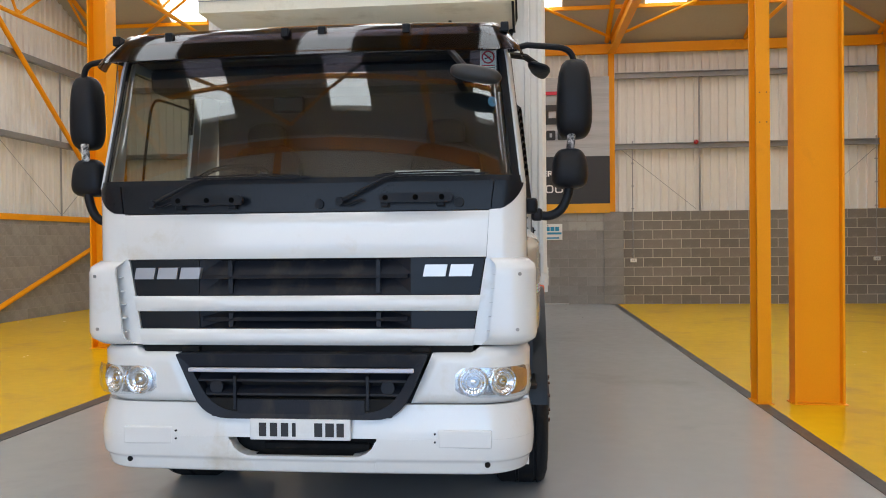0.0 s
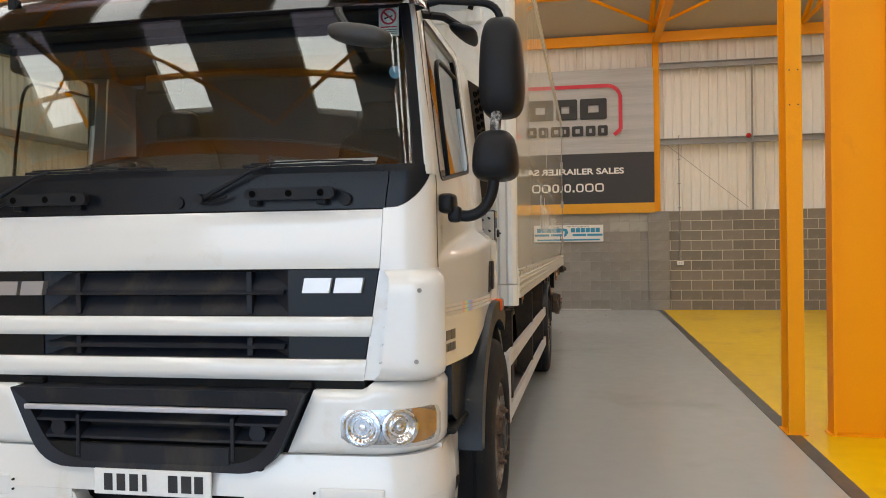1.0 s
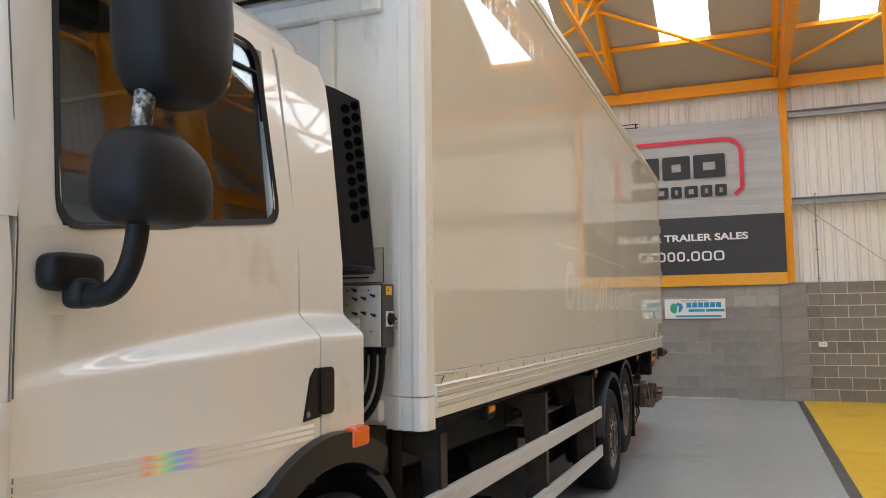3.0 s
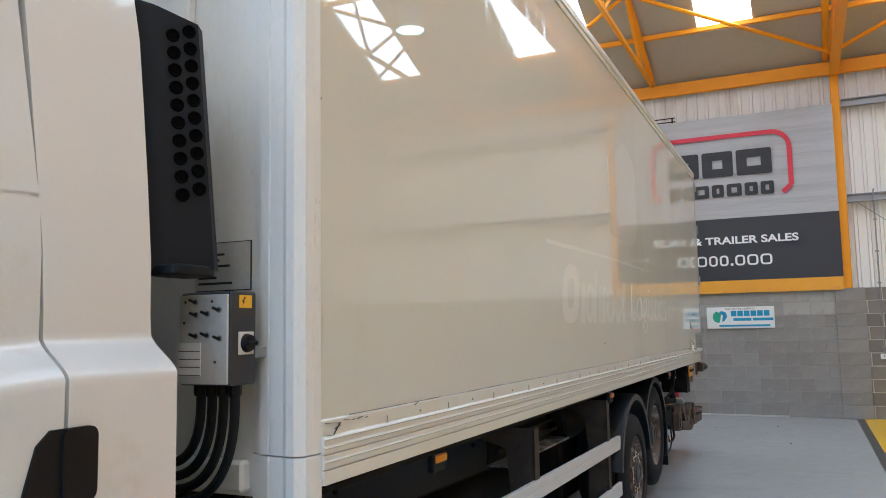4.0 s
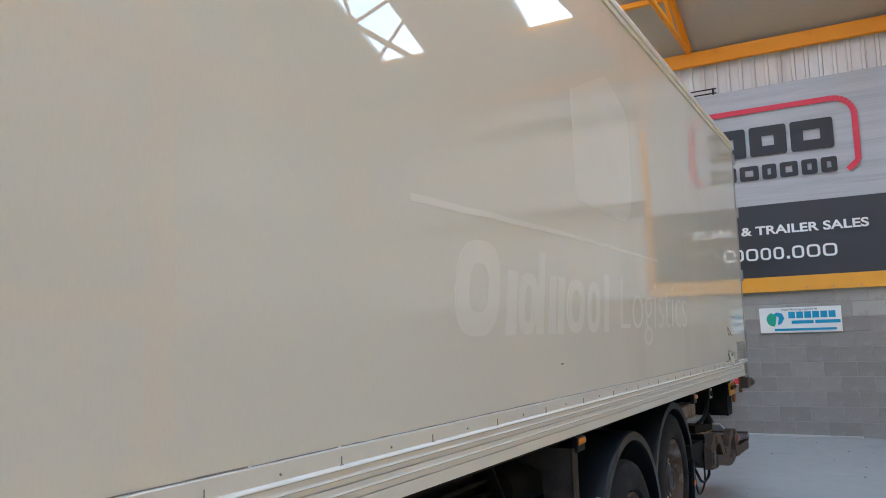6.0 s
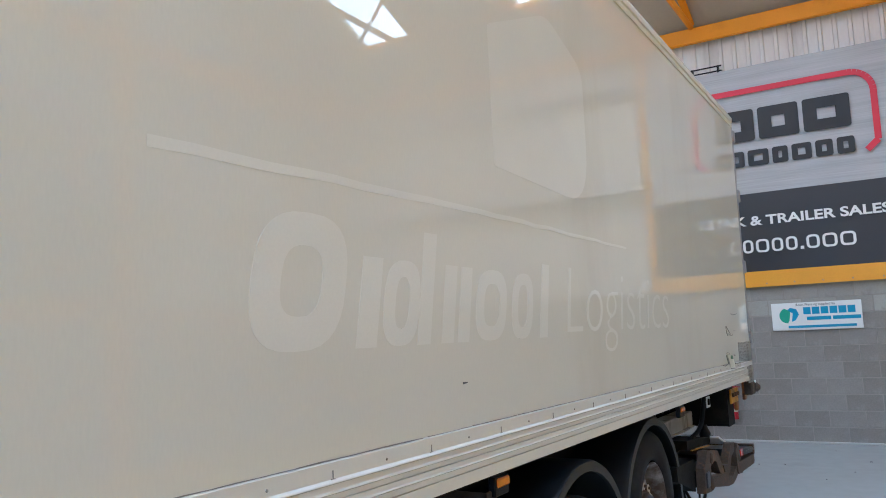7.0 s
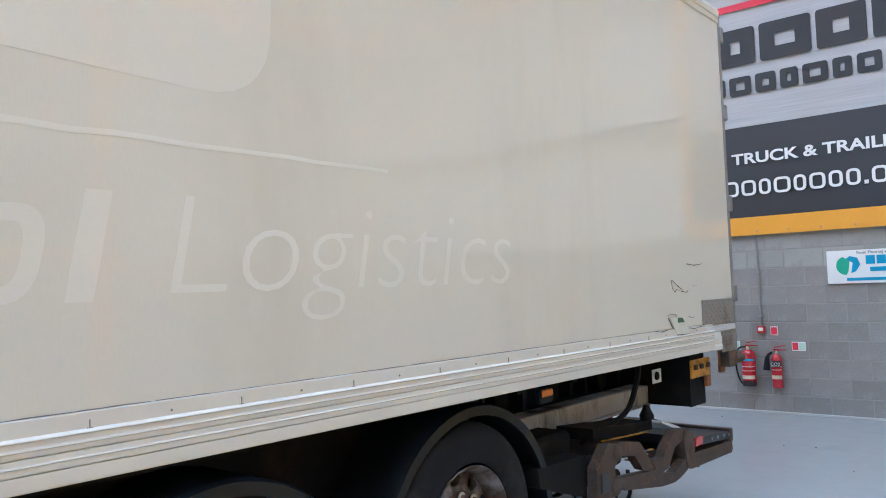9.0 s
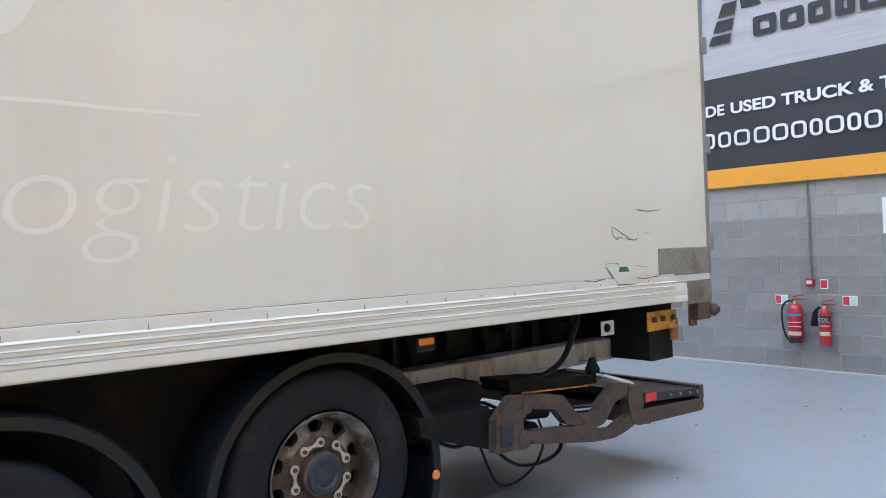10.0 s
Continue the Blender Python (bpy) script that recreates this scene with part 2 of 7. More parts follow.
M_GHOSTPALE = mat("faintly_paler_panel", (0.775, 0.762, 0.69), 0.3, vary=0.03, scale=3, fine=120, coat=1.0, coat_rough=0.008, spec=0.0)
M_ALU = mat("pale_aluminium_guard", (0.66, 0.665, 0.665), 0.42, 0.05, vary=0.04, scale=5, fine=120, second=(0.45, 0.42, 0.37), second_amount=0.08, second_scale=3.5, stretch=(1, 0.2, 1))
M_CHEQUER = mat("grey_chequer_plate", (0.42, 0.41, 0.38), 0.42, 0.8, vary=0.15, scale=9, fine=60, bump=0.3, second=(0.2, 0.17, 0.13), second_amount=0.3)
M_BLACK = mat("black_textured_plastic", (0.0095, 0.0105, 0.0135), 0.46, vary=0.2, scale=4, fine=350, bump=0.2, second=(0.016, 0.016, 0.019), second_amount=0.2, spec=0.2)
M_GRILLE = mat("dusty_black_grille_plastic", (0.0150, 0.0170, 0.0238), 0.45, vary=0.25, scale=4, fine=200, spec=0.2, second=(0.045, 0.040, 0.036), second_amount=0.25, second_scale=5, stretch=(1, 1, 0.35))
M_BAND = mat("satin_black_panel", (0.008, 0.010, 0.014), 0.32, spec=0.22, vary=0.15, scale=3, fine=200)
M_VISOR = glass("smoked_acrylic", (0.30, 0.28, 0.32), 0.04, 0.035)
M_RUBBER = mat("tyre_rubber", (0.014, 0.0145, 0.017), 0.7, spec=0.2, vary=0.25, scale=8, fine=90, bump=0.3, second=(0.03, 0.028, 0.026), second_amount=0.25, second_scale=5)
M_DARK = mat("dirty_black_chassis", (0.009, 0.0085, 0.0083), 0.7, spec=0.2, vary=0.3, scale=5, fine=60, bump=0.3, second=(0.026, 0.021, 0.017), second_amount=0.3, second_scale=4)
M_RUST = mat("rusty_brown_steel", (0.082, 0.060, 0.046), 0.75, 0.15, vary=0.4, scale=9, fine=70, bump=0.6, second=(0.19, 0.095, 0.045), second_amount=0.22, second_scale=11)
M_RIM = mat("worn_silver_rim", (0.38, 0.36, 0.34), 0.5, 0.3, vary=0.25, scale=8, fine=80, bump=0.3, second=(0.095, 0.066, 0.050), second_amount=1.05, second_scale=7)
M_HUB = mat("grimy_hub_steel", (0.14, 0.085, 0.06), 0.65, 0.2, vary=0.3, scale=14, fine=90, bump=0.4, second=(0.06, 0.05, 0.045), second_amount=0.4, second_scale=12)
M_CHROME = mat("chrome", (0.75, 0.75, 0.76), 0.12, 1.0, vary=0.04)
M_SILVER = mat("silver_badge", (0.36, 0.36, 0.38), 0.35, 0.5, vary=0.03, fine=8, rough_vary=0.02)
M_WHITE = mat("plain_white", (0.82, 0.82, 0.80), 0.4, vary=0.03)
M_PLATE = mat("white_plate", (0.78, 0.78, 0.77), 0.35, vary=0.04)
M_INK = mat("black_lettering", (0.02, 0.02, 0.022), 0.5, vary=0.1)
M_AMBER = mat("amber_lens", (0.75, 0.22, 0.02), 0.2, vary=0.08, coat=0.6)
M_ORANGE = mat("orange_lens", (0.78, 0.11, 0.015), 0.22, vary=0.08, coat=0.5)
M_RED = mat("red_lens", (0.55, 0.02, 0.02), 0.2, vary=0.08, coat=0.5)
M_REFLECTOR = mat("lamp_reflector", (0.80, 0.81, 0.83), 0.28, 0.6, vary=0.1, scale=20, fine=80)
M_LAMPBODY = mat("grey_lamp_inner", (0.52, 0.52, 0.53), 0.22, 0.8, vary=0.15, scale=20)
M_BOWL = mat("bright_lamp_bowl", (0.90, 0.91, 0.93), 0.10, 1.0, vary=0.05, scale=30, fine=60, bump=0.25)
M_INDICATOR = mat("dull_amber_lens", (0.55, 0.27, 0.10), 0.2, vary=0.15, scale=30, fine=150)
M_PALEPATCH = mat("pale_green_patch", (0.68, 0.69, 0.60), 0.35, vary=0.05)
M_RUSTORANGE = mat("rusty_orange_paint", (0.30, 0.11, 0.03), 0.6, vary=0.3, scale=10, second=(0.07, 0.04, 0.03), second_amount=0.5, second_scale=9)
M_DUSTY = mat("dusty_black_plastic", (0.030, 0.030, 0.031), 0.55, vary=0.2, fine=160)
M_WORN = mat("worn_black_paint", (0.02, 0.02, 0.022), 0.5, vary=0.1, second=(0.72, 0.71, 0.70), second_amount=0.55, second_scale=26)
M_STREAK = mat("faint_rust_run", (0.48, 0.40, 0.30), 0.4, vary=0.12, scale=12)
nt = M_STREAK.node_tree
tcn, sep = nt.nodes.new("ShaderNodeTexCoord"), nt.nodes.new("ShaderNodeSeparateXYZ")
nt.links.new(tcn.outputs["Generated"], sep.inputs[0])
def maths(op, a, b):
    m = nt.nodes.new("ShaderNodeMath")
    m.operation = op
    for k, v in enumerate((a, b)):
        if isinstance(v, (int, float)):
            m.inputs[k].default_value = v
        else:
            nt.links.new(v, m.inputs[k])
    return m.outputs[0]
side_fade = maths("POWER", maths("SINE", maths("MULTIPLY", sep.outputs["Y"], math.pi), 0.0), 2.0)
nt.links.new(maths("MULTIPLY", side_fade, maths("MULTIPLY", maths("POWER", sep.outputs["Z"], 0.8), 0.10)), nt.nodes["Principled BSDF"].inputs["Alpha"])
M_ARCH = mat("dark_grey_arch_plastic", (0.011, 0.014, 0.019), 0.36, vary=0.2, scale=4, fine=200, bump=0.2, spec=0.3)
M_BRACKET = mat("dark_rusty_bracket", (0.052, 0.040, 0.032), 0.75, 0.1, vary=0.35, scale=7, fine=70, bump=0.5, second=(0.018, 0.017, 0.017), second_amount=0.5, second_scale=6)
# dark tone that paints the shade of the door's front gap
M_GAPSHADE = mat("door_gap_shade", (0.10, 0.085, 0.07), 0.8, vary=0.25, scale=9)
M_NAVY = mat("dark_blue_black_paint", (0.016, 0.019, 0.026), 0.5, vary=0.3, scale=5, fine=60, bump=0.2, second=(0.04, 0.034, 0.028), second_amount=0.3, second_scale=5, spec=0.3)
M_BEAM = mat("dirty_pale_beam", (0.60, 0.58, 0.54), 0.5, vary=0.15, scale=5, second=(0.07, 0.06, 0.05), second_amount=0.45, second_scale=5, stretch=(1, 1, 0.3))
M_BADGE = mat("dark_grey_badge", (0.16, 0.15, 0.14), 0.4, 0.3, vary=0.05)
M_CREAM = mat("cream_label", (0.62, 0.55, 0.42), 0.5, vary=0.15, scale=40)
M_POINTER = mat("cream_plastic_pointer", (0.55, 0.50, 0.40), 0.5, vary=0.2, scale=25)
M_BRIGHT = mat("bright_silver_badge", (0.74, 0.74, 0.75), 0.3, 0.25, vary=0.03, fine=8)
# near-black that paints the shade inside holes which aren't cut
M_HOLESHADE = mat("painted_hole_shade", (0.002, 0.002, 0.002), 0.9, vary=0.1, spec=0.05)
M_GRIME = mat("dry_brown_grime", (0.27, 0.25, 0.22), 0.85, vary=0.25, scale=12)
M_BAR = mat("satin_silver_trim", (0.50, 0.50, 0.55), 0.38, 0.25, vary=0.03, fine=8, rough_vary=0.02)
M_YELLOWPLATE = mat("yellow_sticker", (0.66, 0.31, 0.015), 0.4, vary=0.1, second=(0.12, 0.07, 0.03), second_amount=0.5, second_scale=14)
M_WARN = mat("yellow_label", (0.85, 0.48, 0.01), 0.4, vary=0.05)
M_STEEL = mat("galvanised_steel", (0.30, 0.30, 0.30), 0.42, 0.5, vary=0.15, scale=3, fine=50)
M_FRAME = mat("orange_yellow_steel_paint", (0.88, 0.345, 0.002), 0.45, spec=0.3, vary=0.05, scale=1.5, fine=80, second=(0.72, 0.27, 0.01), second_amount=0.12, second_scale=1.5)
M_RAIL = mat("cream_alloy_rail", (0.735, 0.72, 0.66), 0.24, 0.0, vary=0.025, scale=2, fine=60, rough_vary=0.03)
M_CLAD = mat("off_white_cladding", (0.80, 0.77, 0.72), 0.5, vary=0.05, scale=0.8, fine=30, second=(0.60, 0.56, 0.50), second_amount=0.15, second_scale=1.2, stretch=(1, 1, 0.2))
M_ROOF = mat("beige_roof_lining", (0.47, 0.435, 0.375), 0.6, vary=0.06, scale=0.7, fine=20)
M_BLOCK = mat("grey_concrete_block", (0.215, 0.195, 0.175), 0.9, vary=0.16, scale=4, fine=70, bump=0.7, second=(0.27, 0.25, 0.23), second_amount=0.2, second_scale=5, per_piece=0.14)
M_BLOCKLIGHT = mat("mid_grey_concrete_block", (0.278, 0.262, 0.246), 0.9, vary=0.18, scale=4, fine=70, bump=0.7, second=(0.33, 0.315, 0.30), second_amount=0.2, second_scale=5, per_piece=0.10)
M_JOINT = mat("grey_mortar", (0.33, 0.31, 0.285), 0.95, vary=0.15, scale=6, fine=90, bump=0.5)
M_PALE = mat("pale_concrete_block", (0.37, 0.36, 0.335), 0.9, vary=0.14, scale=4, fine=70, bump=0.7, second=(0.30, 0.28, 0.26), second_amount=0.3, second_scale=4, per_piece=0.10)
M_MORTAR = mat("pale_mortar", (0.62, 0.58, 0.49), 0.95, vary=0.15, scale=6, fine=90, bump=0.5)
M_FLOOR = mat("grey_floor_paint", (0.37, 0.38, 0.385), 0.2, vary=0.03, scale=0.5, fine=6, rough_vary=0.03, second=(0.31, 0.315, 0.32), second_amount=0.2, second_scale=0.6)
M_YELLOW = mat("yellow_floor_paint", (0.80, 0.48, 0.004), 0.25, vary=0.05, scale=0.6, fine=6, rough_vary=0.03, second=(0.62, 0.36, 0.02), second_amount=0.2, second_scale=0.8)
M_STRIP = mat("dark_grey_line_paint", (0.060, 0.058, 0.058), 0.4, vary=0.15, scale=3, fine=40)
M_SKIRT = mat("pale_floor_skirting", (0.50, 0.50, 0.49), 0.5, vary=0.08)
M_BANNERGREY = mat("silver_banner_cloth", (0.42, 0.42, 0.43), 0.45, vary=0.22, scale=1.2, fine=22, stretch=(0.07, 1, 5), rough_vary=0.05)
M_BANNERBLACK = mat("dark_banner_cloth", (0.030, 0.031, 0.036), 0.45, vary=0.1, scale=2, fine=60)
M_BANNERYELLOW = mat("yellow_banner_cloth", (0.80, 0.38, 0.02), 0.5, vary=0.06)
M_BANNERRED = mat("red_print", (0.62, 0.03, 0.06), 0.5, vary=0.04)
M_SIGNBLUE = mat("blue_print", (0.03, 0.30, 0.52), 0.5, vary=0.04)
M_SIGNGREEN = mat("green_print", (0.05, 0.38, 0.24), 0.5, vary=0.04)
M_FIRE = mat("red_cylinder_paint", (0.42, 0.015, 0.025), 0.25, vary=0.05, coat=0.4)
M_CABIN = mat("dark_grey_trim", (0.013, 0.013, 0.016), 0.7, vary=0.2, scale=5)
M_CABLIGHT = mat("grey_cab_lining", (0.10, 0.094, 0.092), 0.8, vary=0.12, scale=4)
M_PAPER = mat("white_paper", (0.75, 0.76, 0.80), 0.6, vary=0.04)
M_HAZARD = mat("grey_control_panel", (0.60, 0.59, 0.56), 0.45, 0.15, vary=0.1, scale=8)
M_CASE = mat("slate_grey_case", (0.030, 0.034, 0.042), 0.45, vary=0.12, scale=5)
M_SKY = glow("daylit_rooflight", (0.88, 0.95, 1.0), ROOFLIGHT)
M_SCREEN = glass("tinted_windscreen", (0.80, 0.83, 0.81))
M_CLEAR = glass("clear_lens", (0.93, 0.94, 0.95), 0.0, 0.02)

# ---- the hall ----
XW, XE, YS, YN = -10.45, 8.78, -4.4, 19.9        # inner faces of the walls
EAVES, PITCH, RIDGE = 6.4, 0.42, 7.7


def roof_z(y):
    return EAVES + PITCH * ((YN - y) if y > RIDGE else (y - YS))


floor = tagged(finish("floor", boxm(XW - 0.3, XE + 0.3, YS - 0.3, YN + 0.3, -0.2, 0.0), M_FLOOR), "smooth grey painted concrete warehouse floor", "floor", kind="structure")
tagged(finish("ground", boxm(-60, 60, -120, YS - 0.3, -0.25, -0.05), mat("yard_asphalt", (0.09, 0.09, 0.09), 0.85, vary=0.2, bump=0.5)), "grey asphalt yard outside the doorway", "ground", kind="structure")
tagged(finish("yellow_floor_area", boxm(2.415, XE, YS, YN, 0.0, 0.004), M_YELLOW), "bright yellow painted floor beside the truck lane", "floor marking", kind="structure")
tagged(finish("yellow_floor_area", boxm(XW, -4.21, YS, YN, 0.0, 0.004), M_YELLOW), "bright yellow painted floor beside the truck lane", "floor marking", kind="structure")
tagged(finish("floor_line", boxm(2.305, 2.415, YS, YN, 0.0, 0.006), M_STRIP), "dark grey painted line along the yellow floor", "floor line", kind="structure")
tagged(finish("floor_line", boxm(-4.21, -4.06, YS, YN, 0.0, 0.006), M_STRIP), "dark grey painted line along the yellow floor", "floor line", kind="structure")
# small scraps left on the floor
bm = bmesh.new()
rnd = random.Random(4)
for _ in range(22):
    x, y, r = rnd.uniform(-3.6, 2.2), rnd.uniform(15.0, 19.4), rnd.uniform(0.005, 0.016)
    pts = [(x + r * rnd.uniform(0.5, 1.3) * math.cos(a), y + r * rnd.uniform(0.4, 1.0) * math.sin(a)) for a in (0, 1.2, 2.5, 3.7, 5.0)]
    add_prism(bm, pts, "z", 0.001, 0.005)
tagged(finish("floor_debris", bm, M_DARK), "dark scraps of dirt on the grey floor", "debris", kind="stuff")


def clad(name, label, a0, a1, zs, fixed, axis, out):
    """Ribbed steel cladding along x or y, up to the height zs(a)."""
    bm = bmesh.new()
    prof, a = [], a0
    while a < a1 - 0.01:
        for da, d in ((0.0, 0.0), (0.125, 0.0), (0.137, 0.042), (0.183, 0.042), (0.195, 0.0)):
            prof.append((a + da, d))
        a += 0.2
    last = None
    for p, d in prof:
        pos = fixed + out * (0.06 - d)
        lo = bm.verts.new((p, pos, 2.2) if axis == "x" else (pos, p, 2.2))
        hi = bm.verts.new((p, pos, zs(p)) if axis == "x" else (pos, p, zs(p)))
        if last:
            bm.faces.new((last[0], lo, hi, last[1]))
        last = (lo, hi)
    return tagged(finish(name, bm, M_CLAD), label, "cladding", kind="structure")


clad("wall_north_cladding", "off-white ribbed steel wall cladding", XW - 0.2, XE + 0.2, lambda p: 6.7, YN + 0.12, "x", 1)
clad("wall_west_cladding", "off-white ribbed steel wall cladding", YS, YN + 0.2, lambda p: roof_z(min(p, YN)), XW - 0.12, "y", -1)
clad("wall_east_cladding", "off-white ribbed steel wall cladding", YS, YN + 0.2, lambda p: roof_z(min(p, YN)), XE + 0.12, "y", 1)
# solid backing behind the cladding keeps the weather out
tagged(finish("wall_north_backing", boxm(XW - 0.6, XE + 0.6, YN + 0.22, YN + 0.3, 0, 6.6), M_CLAD), "plain outer skin of the rear wall", "wall", kind="structure")
for nm, x in (("wall_west_backing", XW - 0.3), ("wall_east_backing", XE + 0.22)):
    bm = prism([(YS - 0.3, 0), (YN + 0.3, 0), (YN + 0.3, EAVES), (RIDGE, roof_z(RIDGE)), (YS - 0.3, EAVES)], "x", x, x + 0.08)
    tagged(finish(nm, bm, M_CLAD), "plain outer skin of the gable wall", "wall", kind="structure")
# front wall with the wide open doorway behind the camera
bm = bmesh.new()
add_box(bm, XW, -5.4, YS - 0.2, YS, 0, EAVES + 0.2), add_box(bm, 3.4, XE, YS - 0.2, YS, 0, EAVES + 0.2), add_box(bm, -5.4, 3.4, YS - 0.2, YS, 3.9, EAVES + 0.2)
tagged(finish("wall_south", bm, M_CLAD), "off-white front wall with a wide open doorway", "wall", kind="structure")
door_lamp = new("doorway_daylight", bpy.data.lights.new("doorway_daylight", "AREA"))
door_lamp.data.shape, door_lamp.data.size, door_lamp.data.size_y, door_lamp.data.energy, door_lamp.data.color = "RECTANGLE", 8.6, 3.8, DOORWAY, (0.31, 0.57, 1.0)
door_lamp.matrix_world = look((-1.0, YS - 0.1, 1.95), (-1.0, 5, 1.95))

# roof lining with rooflights let into it
SKY_X = [0.61 + 2.79 * k for k in range(-3, 2)] + [6.4]
SKY_S = [-8.85, -5.70, -2.55, 0.60, 3.43, 6.4]          # on the south slope
# middle two rows are mostly unseen, drawn long to brighten the hall
SKY_Y = [(18.8, 14.6), (13.5, 8.2), (7.2, 2.2), (0.8, -3.9)]
HALF = 0.46
bm, xs = bmesh.new(), sorted({XW - 0.3, XE + 0.3} | {x + s * HALF for x in SKY_X + SKY_S for s in (-1, 1)})
ys = sorted({YN + 0.3, RIDGE, YS - 0.3} | {y for p in SKY_Y for y in p})
for xa, xb in zip(xs, xs[1:]):
    for ya, yb in zip(ys, ys[1:]):
        if any(abs((xa + xb) / 2 - x) < HALF for x in (SKY_X if ya >= RIDGE else SKY_S)) and any(min(p) < (ya + yb) / 2 < max(p) for p in SKY_Y):
            continue
        za, zb = roof_z(ya + 1e-6) if ya >= RIDGE else roof_z(ya), roof_z(yb) if yb > RIDGE else roof_z(yb - 1e-6)
        if ya == RIDGE or yb == RIDGE:
            za, zb = (roof_z(RIDGE + 1e-6), zb) if ya == RIDGE else (za, roof_z(RIDGE))
        v = [bm.verts.new(p) for p in ((xa, ya, za), (xb, ya, za), (xb, yb, zb), (xa, yb, zb))]
        bm.faces.new(v)
        w = [bm.verts.new(Vector(p.co) + Vector((0, 0, 0.12))) for p in v]
        bm.faces.new(w[::-1])
        for i in range(4):
            bm.faces.new((v[i], v[(i + 1) % 4], w[(i + 1) % 4], w[i]))
tagged(finish("ceiling", bm, M_ROOF), "beige lining sheets of the pitched roof", "ceiling", kind="structure")
for k in range(6):
    for y0, y1 in SKY_Y:
        x = (SKY_X if y1 > RIDGE else SKY_S)[k]
        pane = prism([(y0, roof_z(y0) + 0.10), (y1, roof_z(y1) + 0.10), (y1, roof_z(y1) + 0.11), (y0, roof_z(y0) + 0.11)], "x", x - HALF + 0.002, x + HALF - 0.002)
        tagged(finish("rooflight", pane, M_SKY), "bright translucent rooflight sheet in the roof", "rooflight", group="rooflights", kind="structure")


# one high-bay lamp hung under the roof
bay = thing("high_bay_lamp", "round industrial lamp with a glowing greenish lens hung under the roof", "lamp", pose(4.15, 14.7, 6.15), kind="structure")
part("housing", turned([(0.42, 0.0), (0.42, 0.07), (0.22, 0.09), (0.02, 0.23), (0.0, 0.23), (0.0, 0.215), (0.03, 0.2)], (0, 0, 0), "z", 28), M_STEEL, bay, "grey metal reflector", True)
part("lens", turned([(0.012, 0.0), (0.012, 0.21), (0.02, 0.21)], (0, 0, 0), "z", 28), glow("greenish_lamp_lens", (0.72, 1.0, 0.88), 5.0), bay, "glowing lens")
part("rod", tube([(0, 0, 0.42), (0, 0, roof_z(14.7) - 6.19)], 0.012, 8), M_STEEL, bay)


# steelwork
def i_section(d, b, t=0.018):
    """An I outline: d deep along the first axis, b wide along the second."""
    h, w, s = d / 2, b / 2, t / 2
    return [(-h, -w), (-h + t, -w), (-h + t, -s), (h - t, -s), (h - t, -w), (h, -w), (h, w), (h - t, w), (h - t, s), (-h + t, s), (-h + t, w), (-h, w)]


def column(name, x, y, d, b, top, turn=0, plate=True, label="orange painted steel column standing on the floor"):
    ob = thing(name, label, "column", pose(x, y, 0, 0, 0, turn), "steel columns", "structure")
    part("shaft", prism(i_section(d, b, 0.022), "z", 0.006, top), M_FRAME, ob)
    if plate:
        part("base_plate", boxm(-d / 2 - 0.02, d / 2 + 0.02, -b / 2 - 0.02, b / 2 + 0.02, 0.0, 0.012), M_FRAME, ob)
    return ob


column("column_inner", 2.386, 8.302, 0.243, 0.124, 6.1, 90)
column("column_main", 2.888, 8.262, 0.452, 0.165, roof_z(8.44))
column("column_west", -6.25, 11.95, 0.30, 0.30, roof_z(11.95))
column("column_west", -6.25, 2.0, 0.30, 0.30, roof_z(2.0))
bolt_bm = bmesh.new()
for z in (2.66, 2.94):
    for dx in (-0.032, 0.032):
        add_turned(bolt_bm, [(0.0, 0.0), (0.0, 0.006), (0.004, 0.006), (0.006, 0.0)], (2.386 + dx, 8.176, z), "y", 8)
tagged(finish("column_bolts", bolt_bm, M_STRIP), "dark bolt heads on the orange column", "bolt", kind="structure")

tagged(finish("eaves_beam", boxm(XW, XE, YN - 0.04, YN + 0.05, 6.09, 6.33, 0.01), M_FRAME), "orange steel beam along the top of the rear wall", "beam", kind="structure")
tagged(finish("eaves_beam", boxm(XW, XE, YS - 0.05, YS + 0.04, 6.09, 6.33, 0.01), M_FRAME), "orange steel beam along the top of the front wall", "beam", kind="structure")
for x in (-4.3, 2.0, 8.3):
    p = thing("wall_post", "slim orange steel post over the doorway wall", "post", pose(x, YS + 0.06, 3.92), "front wall posts", "structure")
    part("shaft", boxm(-0.07, 0.07, -0.06, 0.06, 0.0, 2.16, 0.006), M_FRAME, p)
for x in (2.315, 8.586, -3.956, -10.2):
    p = thing("wall_post", "slim orange steel post against the rear wall", "post", pose(x, YN + 0.06, 2.25), "rear wall posts", "structure")
    part("shaft", boxm(-0.07, 0.07, -0.06, 0.06, 0.0, 3.88, 0.006), M_FRAME, p)
for x in (2.315, 8.586):
    bm = prism([(a, b + 6.25) for b, a in i_section(0.34, 0.16, 0.02)], "y", RIDGE - 6, YN - 0.05)
    bmesh.ops.translate(bm, verts=bm.verts, vec=(x, 0, 0))
    tagged(finish("tie_beam", bm, M_FRAME), "orange steel tie beam under the roof", "beam", kind="structure")
TR = 0.045
